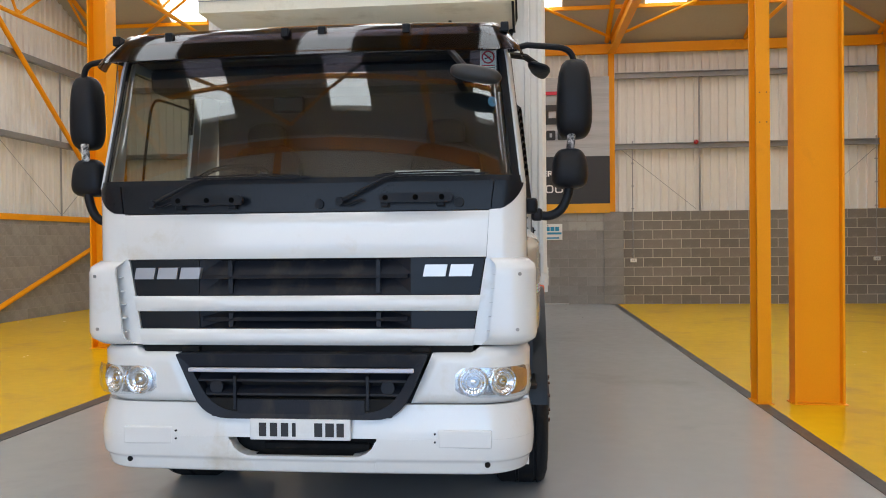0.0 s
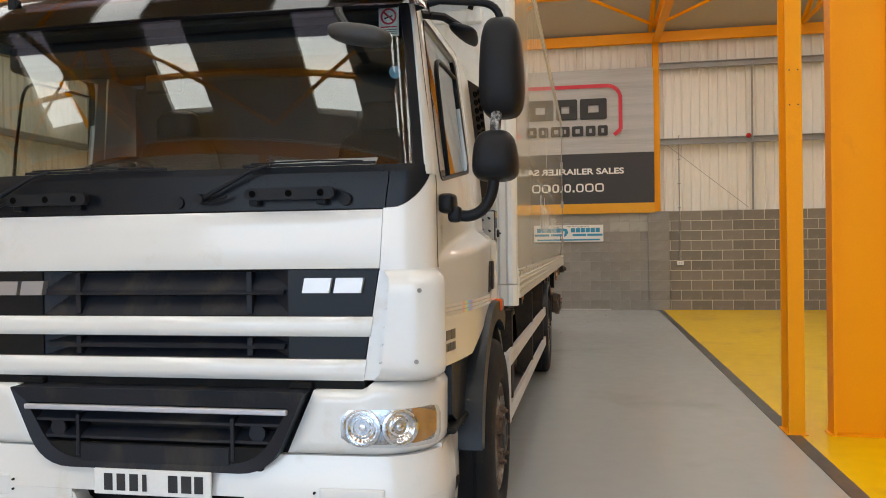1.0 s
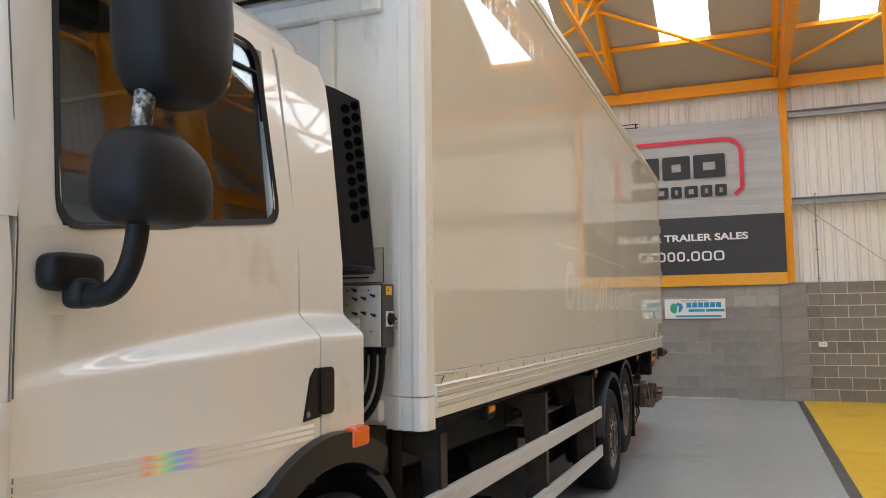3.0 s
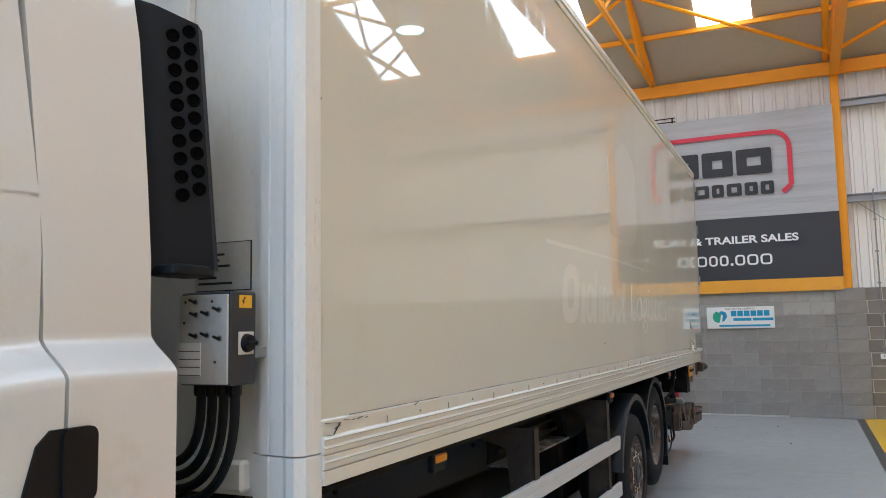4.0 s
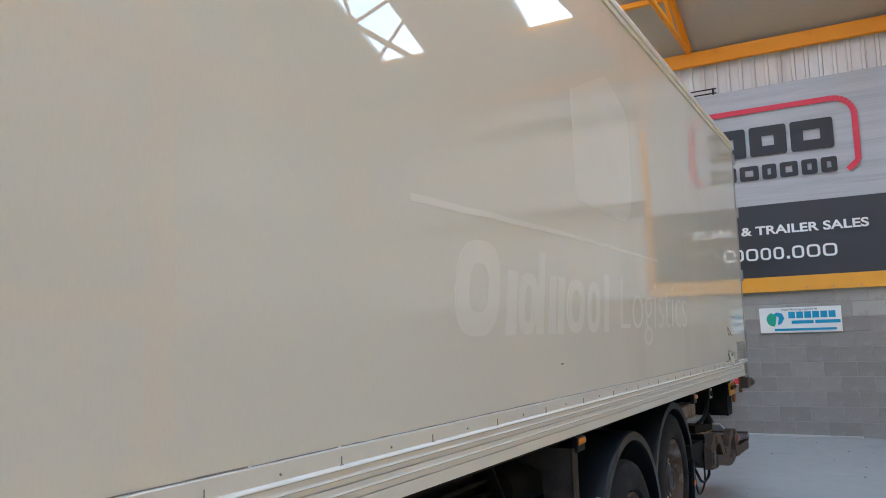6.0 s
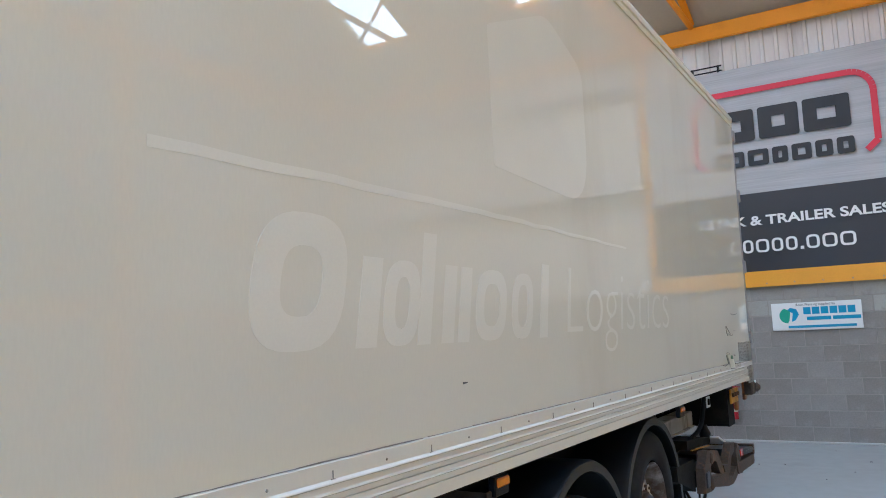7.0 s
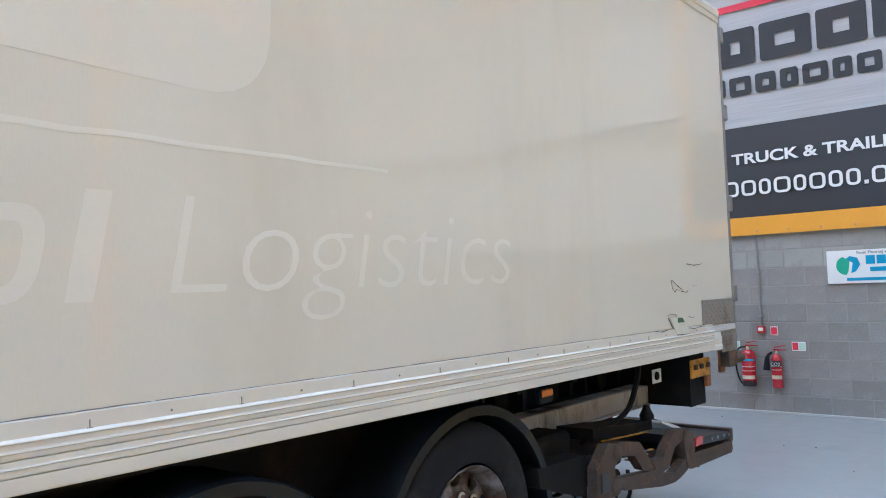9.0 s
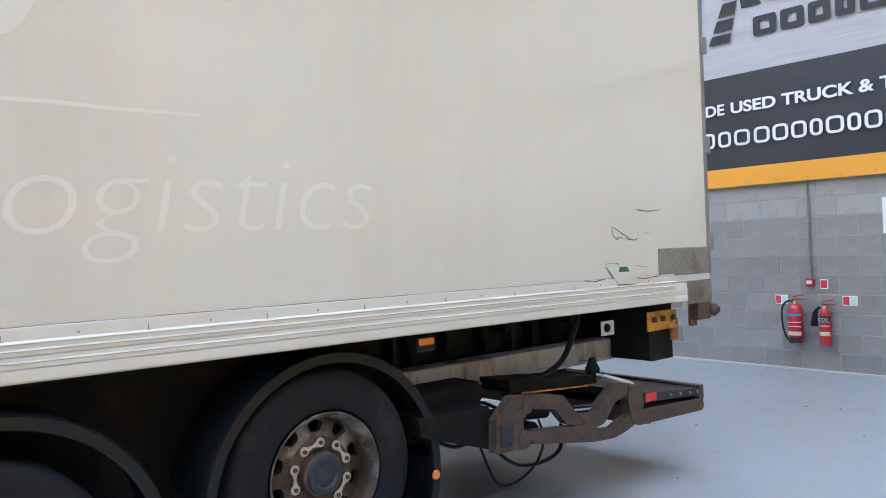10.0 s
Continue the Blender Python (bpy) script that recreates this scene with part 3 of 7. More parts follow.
for x in (-0.85, 2.20, 5.45, -7.1, -10.16, 8.48):
    tr = thing("roof_truss", "orange tubular steel lattice roof truss", "truss", Matrix(), "roof trusses", "structure")
    part("top_chord", tube([(x, YN - 0.1, roof_z(YN - 0.1) - 0.08), (x, RIDGE, roof_z(RIDGE) - 0.1), (x, YS + 0.1, roof_z(YS + 0.1) - 0.08)], TR + 0.012, 6), M_FRAME, tr)
    if x not in (2.20, 8.48):
        part("bottom_chord", tube([(x, YN - 0.1, 6.32), (x, YS + 0.1, 6.32)], TR, 8), M_FRAME, tr)
        y, up = YN - 1.2, True
        while y > YS + 1.5:
            a, b = (y, y - 1.5)
            za, zb = (6.32, roof_z(b) - 0.1) if up else (roof_z(a) - 0.1, 6.32)
            part("web_member", tube([(x, a, za), (x, b, zb)], 0.03, 6), M_FRAME, tr)
            part("gusset", prism([(a - 0.16, za - 0.05 if up else za - 0.09), (a + 0.16, za - 0.05 if up else za - 0.09), (a + 0.05, za + 0.12 if up else za + 0.03), (a - 0.05, za + 0.12 if up else za + 0.03)], "x", x - 0.008, x + 0.008), M_FRAME, tr)
            y, up = b, not up
for y in (18.64, 16.5, 14.55, 12.7, 10.9, 9.1, 6.3, 4.4, 2.5, 0.7, -1.2, -3.1):
    tagged(finish("purlin", boxm(XW, XE, y - 0.035, y + 0.035, roof_z(y) - 0.11, roof_z(y) - 0.03), M_FRAME), "orange steel purlin under the roof lining", "purlin", group="purlins", kind="structure")
for x0, x1 in ((2.3, -0.85), (2.3, 5.45), (8.55, 5.45), (-3.95, -0.85), (-3.95, -7.1), (-10.1, -7.1)):
    for ya, yb in ((19.58, 17.5), (15.3, 17.4), (-4.0, -1.9), (0.2, -1.8)):
        tagged(finish("roof_brace", tube([(x0, ya, roof_z(ya) - 0.14), (x1, yb, roof_z(yb) - 0.14)], 0.035, 6), M_FRAME), "orange tubular wind brace under the roof", "brace", group="roof braces", kind="structure")

# west wall bracing and rails
tagged(finish("wall_brace", tube([(XW + 0.12, 13.2, 8.05), (XW + 0.12, 19.6, 2.42)], 0.055, 8), M_FRAME), "diagonal orange steel brace on the side wall", "brace", kind="structure")
tagged(finish("wall_brace", tube([(XW + 0.12, 14.4, 0.05), (XW + 0.12, 19.6, 1.81)], 0.055, 8), M_FRAME), "diagonal orange steel brace on the side wall", "brace", kind="structure")
tagged(finish("wall_capping", boxm(XW - 0.05, XW + 0.03, YS, YN - 0.02, 2.12, 2.25, 0.006), M_FRAME), "orange steel capping along the side block wall", "trim", kind="structure")
for z in (3.885, 5.615):
    tagged(finish("wall_rail", boxm(XW - 0.05, XW + 0.06, YS, YN - 0.05, z - 0.07, z + 0.07, 0.01), M_STEEL), "galvanised steel rail across the wall cladding", "rail", group="wall rails", kind="structure")
for z in (3.83, 5.55):
    bm = prism([(YN + 0.08, z - 0.07), (YN - 0.02, z - 0.07), (YN - 0.02, z - 0.05), (YN + 0.04, z - 0.045), (YN + 0.04, z + 0.05), (YN - 0.02, z + 0.055), (YN - 0.02, z + 0.07), (YN + 0.08, z + 0.07)], "x", 2.40, 8.51)
    tagged(finish("wall_rail", bm, M_STEEL), "galvanised steel rail across the wall cladding", "rail", group="wall rails", kind="structure")
    tagged(finish("wall_rail", boxm(-10.1, -4.0, YN - 0.02, YN + 0.08, z - 0.07, z + 0.07, 0.008), M_STEEL), "galvanised steel rail across the wall cladding", "rail", group="wall rails", kind="structure")
for z in (3.83, 5.55):
    tagged(finish("wall_rail", boxm(XE - 0.06, XE + 0.05, YS, YN - 0.05, z - 0.07, z + 0.07, 0.008), M_STEEL), "galvanised steel rail across the wall cladding", "rail", group="wall rails", kind="structure")
tagged(finish("wall_capping", boxm(XE - 0.03, XE + 0.05, YS, YN - 0.02, 2.12, 2.25, 0.006), M_FRAME), "orange steel capping along the side block wall", "trim", kind="structure")
for y in (2.0, 8.3, 14.9):
    column("column_east", XE - 0.20, y, 0.30, 0.20, roof_z(y), plate=False)
tagged(finish("sag_rod", tube([(4.39, YN + 0.02, 2.25), (4.39, YN + 0.02, 5.55)], 0.022, 8), M_STEEL), "thin vertical steel tie on the wall cladding", "rod", kind="structure")
for y in (17.55, 14.2):
    tagged(finish("sag_rod", tube([(XW + 0.03, y, 2.25), (XW + 0.03, y, 5.7)], 0.022, 8), M_STEEL), "thin vertical steel tie on the wall cladding", "rod", kind="structure")
for a, b in (((2.55, YN + 0.04, 3.75), (4.3, YN + 0.04, 2.3)), ((8.5, YN + 0.04, 3.75), (6.9, YN + 0.04, 2.3))):
    tagged(finish("bracing_wire", tube([a, b], 0.006, 5), M_STEEL), "thin diagonal bracing wire on the cladding", "wire", kind="structure")
for a, b in (((XW + 0.04, 15.2, 3.9), (XW + 0.04, 17.5, 2.3)), ((XW + 0.04, 19.3, 3.6), (XW + 0.04, 17.6, 2.3))):
    tagged(finish("bracing_wire", tube([a, b], 0.006, 5), M_STEEL), "thin diagonal bracing wire on the cladding", "wire", kind="structure")


# ---- things on the rear wall ----
def letters(bm, x0, x1, z0, z1, y, widths, gap=0.16, lean=0.0, deep=0.004):
    """Plain blocks in place of lettering, with the given relative widths."""
    unit = (x1 - x0) / (sum(widths) + gap * (len(widths) - 1))
    x = x0
    for i, w in enumerate(widths):
        if w > 0.05:
            a, b = x, x + w * unit
            pts = [(a, z0), (b, z0), (b + lean, z1), (a + lean, z1)]
            add_prism(bm, pts, "y", y - deep, y)
        x += (w + gap) * unit
    return bm


banner = thing("banner", "large silver, black and yellow printed banner on the rear wall", "banner", Matrix())


def cloth(x0, x1, z0, z1, y, ripple=0.012):
    def fn(u, v):
        x, z = x0 + (x1 - x0) * u, z0 + (z1 - z0) * v
        return (x, y - ripple * (math.sin(x * 3.1) * 0.5 + noise.noise((x * 1.3, z * 0.9, 0)) * 0.9) * min(1, 4 * u, 4 * (1 - u)), z)
    return grid_patch(fn, 60, 12, 0.004, lambda u, v: Vector((0, 1, 0)))


BX0, BX1 = -3.90, 2.25
BY = YN - 0.075
part("upper_cloth", cloth(BX0, BX1, 3.61, 5.535, BY), M_BANNERGREY, banner, "brushed silver grey cloth", True)
part("lower_cloth", cloth(BX0, BX1, 2.455, 3.61, BY), M_BANNERBLACK, banner, "dark charcoal cloth", True)
part("bottom_stripe", cloth(BX0, BX1, 2.225, 2.455, BY), M_BANNERYELLOW, banner, "orange yellow stripe", True)
FY = BY - 0.022


def path_band(pts, w, y, deep=0.004):
    bm = bmesh.new()
    for (a, b), (c, d) in zip(pts, pts[1:]):
        v = Vector((c - a, d - b)).normalized()
        n2 = Vector((-v.y, v.x)) * w / 2
        add_prism(bm, [(a - n2.x, b - n2.y), (c - n2.x, d - n2.y), (c + n2.x, d + n2.y), (a + n2.x, b + n2.y)], "y", y - deep, y)
    return bm


FR = 0.30
corner = lambda cx, cz, a0, a1: [(cx + FR * math.cos(radians(a0 + (a1 - a0) * i / 8)), cz + FR * math.sin(radians(a0 + (a1 - a0) * i / 8))) for i in range(9)]
outline = [(-3.12, 4.02)] + [(-3.29, 4.15)] + corner(-3.29 + FR, 5.155 - FR, 180, 90) + corner(1.515 - FR, 5.155 - FR, 90, 0) + [(1.515, 4.15), (1.37, 4.02)]
part("red_frame", path_band(outline, 0.085, FY), M_BANNERRED, banner, "red printed outline")
bm = bmesh.new()
def blocks(x0, x1, z0, z1, y, widths, stroke, gap, r, material, label):
    """A row of plain hollow blocks in place of lettering."""
    unit = (x1 - x0) / (sum(widths) + gap * (len(widths) - 1))
    x = x0
    for w in widths:
        a, b, bm = x, x + w * unit, bmesh.new()
        if w < 0.4:
            add_prism(bm, [(a, z0), (b, z0), (b, z0 + (b - a)), (a, z0 + (b - a))], "y", y - 0.004, y)
        else:
            o = rounded(a, b, z0, z1, r * (z1 - z0), 3)
            n_ = rounded(a + stroke, b - stroke, z0 + stroke * 0.85, z1 - stroke * 0.85, max(r * (z1 - z0) - stroke * 0.85, 0.005), 3)
            of, nf, ob, nb = ([bm.verts.new((p[0], d, p[1])) for p in loop] for loop, d in ((o, y - 0.004), (n_, y - 0.004), (o, y), (n_, y)))
            for k in range(len(o)):
                q = (k + 1) % len(o)
                bm.faces.new((of[k], of[q], nf[q], nf[k])), bm.faces.new((ob[q], ob[k], nb[k], nb[q])), bm.faces.new((of[q], of[k], ob[k], ob[q])), bm.faces.new((nf[k], nf[q], nb[q], nb[k]))
        part("printed_block", bm, material, banner, label)
        x += (w + gap) * unit


blocks(-2.95, -2.1, 4.395, 4.872, FY, [1], 0.19, 0.1, 0.1, M_INK, "dark grey printed block")
for z0, z1 in ((4.02, 4.13), (4.17, 4.31), (4.35, 4.51), (4.55, 4.872)):
    k0, k1 = (z0 - 4.02) * 0.42, (z1 - 4.02) * 0.42
    add_prism(bm, [(-2.0 + k0, z0), (-1.72 + k0 * 0.55, z0), (-1.72 + k1 * 0.55, z1), (-2.0 + k1, z1)], "y", FY - 0.004, FY)
add_prism(bm, [(-1.55, 4.395), (-1.3, 4.395), (-1.5, 4.872), (-1.62, 4.872)], "y", FY - 0.004, FY)
blocks(-1.22, 1.21, 4.395, 4.872, FY, [0.85, 1.05, 0.95, 1.05], 0.185, 0.10, 0.08, M_INK, "dark grey printed block")
part("dark_print", bm, M_INK, banner, "dark grey printed blocks")
blocks(-1.41, 1.226, 4.012, 4.25, FY, [1.15, 1.1, 1, 0.85, 1.15, 0.85, 1.05, 0.9, 0.9], 0.082, 0.2, 0.14, M_INK, "dark grey printed block")
blocks(-2.98, -1.50, 2.726, 2.92, FY, [1.3, 1, .8, 1, .8, .95], 0.036, 0.2, 0.3, M_WHITE, "white printed block")
blocks(-1.45, 1.124, 2.726, 2.92, FY, [1.1, 1.05, 1, .8, 1.1, .8, 1, .85, .85, .25, .95, 1.05, 1.1], 0.036, 0.2, 0.3, M_WHITE, "white printed block")
for body_text, xa, xb in (("USED TRUCK & TRAILER SALES", -1.745, 1.568), ("UK WIDE", -2.72, -1.83)):
    tx = bpy.data.curves.new("slogan", "FONT")
    tx.body, tx.size, tx.extrude, tx.offset = body_text, 0.188, 0.002, 0.005
    tx.materials.append(M_WHITE)
    slogan = new("slogan", tx)
    bpy.context.view_layer.update()
    wide = slogan.dimensions.x
    slogan.parent = banner
    slogan.matrix_world = pose(xa, FY - 0.002, 3.135, 90, 0, 0) @ Matrix.Diagonal(((xb - xa) / wide, 1.0, 1, 1))
bm = bmesh.new()
for i in range(17):
    add_turned(bm, [(0, 0.009), (-0.006, 0.012), (-0.006, 0.006), (0, 0.006)], (BX0 + 0.1 + i * (BX1 - BX0 - 0.2) / 16, BY - 0.02, 2.27), "y", 8)
tagged(part("eyelets", bm, M_STEEL, banner), kind="stuff")

# the same banner again on the east wall
second_banner = copy_thing(banner, pose(XE - 0.075 - BY, 11.05, 0, 0, 0, -90))
tagged(second_banner, "large silver, black and yellow printed banner on the side wall", "banner")

sign = thing("wall_sign", "small white sign with blue and green print on the block wall", "sign", Matrix())
part("board", boxm(-0.061, 1.10, YN - 0.03, YN - 0.022, 1.58, 1.97, 0.004), M_WHITE, sign)
SY = YN - 0.031
part("blue_print", letters(letters(letters(bmesh.new(), 0.36, 1.02, 1.80, 1.90, SY, [1, 1, 1, 1, 1, 1], 0.18), 0.40, 1.08, 1.715, 1.765, SY, [8, 9], 0.6), 0.15, 1.02, 1.61, 1.645, SY, [1], 0), M_SIGNBLUE, sign, "blue printed bars")
sp = bpy.data.curves.new("print", "FONT")
sp.body, sp.size, sp.extrude, sp.align_x = "Resin Flooring supplied by", 0.048, 0.001, "CENTER"
spo = new("print", sp)
sp.materials.append(M_INK)
spo.parent, spo.matrix_world = sign, pose(0.52, SY - 0.001, 1.922, 90, 0, 0)
lg = bmesh.new()
add_prism(lg, [(0.15 + 0.11 * math.cos(radians(a)), 1.79 + 0.11 * math.sin(radians(a))) for a in range(110, 290, 20)] + [(0.17, 1.72), (0.19, 1.85)], "y", SY - 0.003, SY)
part("green_mark", lg, M_SIGNGREEN, sign, "green leaf-like mark")
lg = bmesh.new()
add_prism(lg, [(0.20, 1.70), (0.25, 1.72), (0.30, 1.80), (0.27, 1.88), (0.19, 1.90), (0.15, 1.87), (0.22, 1.82)], "y", SY - 0.003, SY)
part("blue_mark", lg, M_SIGNBLUE, sign, "blue wave-like mark")


bracket = thing("cable_bracket", "small black steel bracket on the white cladding above the banner", "bracket", Matrix())
for z in (5.565, 5.64):
    part("bar", boxm(-0.95, -0.46, 19.845, 19.87, z - 0.008, z + 0.008), M_BLACK, bracket)
for x in (-0.90, -0.52):
    part("leg", boxm(x - 0.01, x + 0.01, 19.87, 19.96, 5.54, 5.66), M_BLACK, bracket)


def conduit(name, x, z0, z1, y=YN - 0.03, label="thin grey steel conduit clipped to the wall"):
    ob = thing(name, label, "conduit", Matrix())
    part("pipe", tube([(x, y, z0), (x, y, z1 - 0.08)] + arc((x, y, z1 - 0.06), (x, y, z1), (x + 0.02, y + 0.05, z1 + 0.01), 4), 0.012, 8), M_STEEL, ob, smooth=True)
    z = z0 + 0.12
    while z < z1:
        part("clip", boxm(x - 0.03, x + 0.03, y - 0.014, y + 0.03, z - 0.012, z + 0.012, 0.003), M_STEEL, ob)
        z += 0.55
    return ob


conduit("conduit", 2.795, 1.10, 3.95)
conduit("conduit", 8.42, 1.10, 3.95)
conduit("conduit", -0.868, 1.08, 2.42)
for x in (2.805, 8.43):
    so = thing("socket_box", "small white double socket on the block wall", "socket", Matrix())
    part("box", boxm(x - 0.075, x + 0.075, YN - 0.05, YN - 0.002, 1.02, 1.11, 0.008), M_WHITE, so)
    part("switch", boxm(x - 0.03, x - 0.01, YN - 0.056, YN - 0.05, 1.06, 1.085), M_STEEL, so)
    part("switch", boxm(x + 0.01, x + 0.03, YN - 0.056, YN - 0.05, 1.06, 1.085), M_STEEL, so)
bell = thing("alarm_sounder", "small round red fire alarm sounder on the wall rail", "alarm", Matrix())
part("base", turned([(0, 0), (0, 0.055), (-0.03, 0.055), (-0.04, 0.045)], (4.30, YN - 0.02, 3.90), "y", 16), M_FIRE, bell)
part("dome", turned([(-0.04, 0.045), (-0.08, 0.035), (-0.095, 0.0)], (4.30, YN - 0.02, 3.90), "y", 16), M_FIRE, bell, smooth=True)
call = thing("fire_call_point", "red manual fire call point on the block wall", "call point", Matrix())
part("box", boxm(-0.912, -0.822, YN - 0.06, YN - 0.002, 0.99, 1.08, 0.008), M_FIRE, call)
part("glass", boxm(-0.897, -0.837, YN - 0.064, YN - 0.06, 1.02, 1.06), M_WHITE, call, "white break-glass panel")
for x, z, w in ((-1.225, 0.83, 0.15), (-0.719, 1.017, 0.09), (-0.44, 0.83, 0.16)):
    sg = thing("safety_sign", "small white, red and green fire safety sign", "sign", Matrix(), "fire safety signs")
    part("board", boxm(x - w / 2, x + w / 2, YN - 0.012, YN - 0.004, z - 0.055, z + 0.055, 0.002), M_WHITE, sg)
    part("red_print", boxm(x - w / 2 + 0.008, x - 0.005 if w > 0.1 else x + w / 2 - 0.01, YN - 0.0145, YN - 0.012, z - 0.045, z + 0.045), M_BANNERRED, sg)
    if w > 0.1:
        part("green_print", boxm(x + 0.005, x + w / 2 - 0.008, YN - 0.0145, YN - 0.012, z - 0.045, z + 0.045), mat("pale_green_print", (0.55, 0.72, 0.62), 0.5), sg)


def extinguisher(x, z0, z1, r, co2):
    ob = thing("fire_extinguisher", "red carbon dioxide extinguisher with a black horn hung on the wall" if co2 else "red foam fire extinguisher with a blue label and black hose", "extinguisher", Matrix(), "fire extinguishers")
    y = YN - 0.025 - r
    part("cylinder", turned([(z0, 0.0), (z0, r * 0.96), (z0 + 0.02, r), (z1 - 0.06, r), (z1 - 0.02, r * 0.75), (z1, r * 0.35), (z1, 0)], (x, y, 0), "z", 24), M_FIRE, ob, smooth=True)
    part("valve", boxm(x - 0.018, x + 0.018, y - 0.018, y + 0.018, z1 - 0.01, z1 + 0.04, 0.004), M_CHROME, ob)
    part("lever", prism([(x - 0.03, z1 + 0.04), (x + 0.12, z1 + 0.045), (x + 0.12, z1 + 0.055), (x - 0.03, z1 + 0.06)], "y", y - 0.012, y + 0.012), M_FIRE, ob)
    part("grip", prism([(x - 0.02, z1 + 0.075), (x + 0.11, z1 + 0.10), (x + 0.11, z1 + 0.11), (x - 0.02, z1 + 0.088)], "y", y - 0.012, y + 0.012), M_FIRE, ob)
    part("bracket", boxm(x - 0.03, x + 0.03, y + r - 0.01, YN - 0.002, z1 - 0.2, z1 - 0.1), M_STEEL, ob)
    band = lambda a, b, m, l: part("label", turned([(a, r + 0.0015), (b, r + 0.0015)], (x, y, 0), "z", 16, 200, 340), m, ob, l)
    if co2:
        band(z1 - 0.16, z1 - 0.08, M_INK, "black band")
        band(z0 + 0.11, z0 + 0.155, M_CREAM, "white and yellow label")
        band(z0 + 0.22, z0 + 0.226, M_WHITE, "white printed line")
        band(z0 + 0.26, z0 + 0.266, M_WHITE, "white printed line")
        part("horn", tube([(x - 0.05, y, z1 + 0.02), (x - 0.09, y - 0.01, z1 - 0.01), (x - 0.11, y - 0.01, z1 - 0.05), (x - 0.125, y - 0.01, z1 - 0.20)], [0.015, 0.018, 0.028, 0.042], 12), M_BLACK, ob, smooth=True)
        t2 = bpy.data.curves.new("print", "FONT")
        t2.body, t2.size, t2.extrude, t2.align_x = "CO2", 0.055, 0.001, "CENTER"
        o2 = new("print", t2)
        t2.materials.append(M_WHITE)
        o2.parent, o2.matrix_world = ob, pose(x, y - r - 0.003, z1 - 0.14, 90, 0, 0)
    else:
        band(z1 - 0.14, z1 - 0.115, M_SIGNBLUE, "blue band")
        band(z0 + 0.09, z0 + 0.135, M_CREAM, "white label")
        band(z0 + 0.19, z0 + 0.196, M_WHITE, "white printed line")
        band(z0 + 0.24, z0 + 0.246, M_WHITE, "white printed line")
        band(z0 + 0.0, z0 + 0.07, M_INK, "black foot")
        part("hose", tube(arc((x - 0.02, y, z1 + 0.03), (x - 0.17, y - 0.03, z1 + 0.06), (x - 0.16, y, z1 - 0.2), 10)[:-1] + arc((x - 0.16, y, z1 - 0.2), (x - 0.15, y, z0 + 0.1), (x - 0.09, y, z0 + 0.02), 8), 0.011, 8), M_BLACK, ob, smooth=True)
    return ob


extinguisher(-1.02, 0.335, 0.79, 0.082, False)
extinguisher(-0.685, 0.325, 0.74, 0.062, True)

# ---- the truck: x from its near flank inwards, y from its front backwards ----
TRUCK = pose(0.3, 4.45, 0)
truck = thing("box_truck", "white rigid box truck with cream sides and a lowered tail lift", "truck", TRUCK)
CX = -1.285


def lerp(table, z):
    for (a, p), (b, q) in zip(table, table[1:]):
        if z <= b:
            return p + (q - p) * max(0.0, (z - a) / (b - a))
    return table[-1][1]


HW = [(0.3, 1.085), (0.75, 1.098), (1.046, 1.102), (1.05, 1.127), (1.85, 1.125), (2.55, 1.05), (2.72, 1.0)]
YFR = [(0.3, 0.0), (1.72, 0.0), (1.86, 0.0), (2.55, 0.107), (2.72, 0.14)]
RCZ = [(0.3, 0.25), (1.046, 0.25), (1.05, 0.14), (1.75, 0.14), (1.88, 0.12)]      # the corner's radius by height
BOW = [(0.3, 0.02), (1.046, 0.02), (1.05, 0.012), (1.72, 0.013), (1.95, 0.021), (2.6, 0.028)]


def shell(s, z, off=0.0):
    """The cab's skin: s from -1 to 1 across the front, to 2 round the corner, beyond 2 metres back along the flank."""
    a, g = abs(s), math.copysign(1, s)
    hw, yf = lerp(HW, z) + off, lerp(YFR, z) - off
    rc = lerp(RCZ, z)
    w, bow = hw - rc, lerp(BOW, z)
    if a <= 1:
        x, y = a * w, yf + bow * a * a
    elif a <= 2:
        t = (a - 1) * math.pi / 2
        x, y = w + rc * math.sin(t), yf + bow + rc * (1 - math.cos(t))
    else:
        x, y = hw, yf + bow + rc + (a - 2)
    return Vector((CX + g * x, y, z))


def shell_in(s):
    a, g = abs(s), math.copysign(1, s)
    t = 0 if a <= 1 else math.pi / 2 if a >= 2 else (a - 1) * math.pi / 2
    return Vector((-g * math.sin(t), math.cos(t), 0))


def skin(s0, s1, z0, z1, off=0.0, thick=0.02, ns=12, nz=4, profile=None):
    """A panel of the cab's skin. s0, s1, z0, z1 may be functions of the other way's 0..1; off of both."""
    val = lambda f, k: f(k) if callable(f) else f
    def sz(u, v):
        a, b = val(s0, v), val(s1, v)
        c, d = val(z0, u), val(z1, u)
        return a + (b - a) * u, c + (d - c) * v
    def fn(u, v):
        s, z = sz(u, v)
        return shell(s, z, (profile(u, v) if profile else 0.0) + off)
    return grid_patch(fn, ns, nz, thick, lambda u, v: shell_in(sz(u, v)[0]))


def pillow(depth, eu=0.12, ev=0.15):
    def f(u, v):
        k = min(1, u / eu, (1 - u) / eu) if eu else 1
        l = min(1, v / ev, (1 - v) / ev) if ev else 1
        return depth * (1 - (1 - max(k, 0)) ** 2) * (1 - (1 - max(l, 0)) ** 2)
    return f


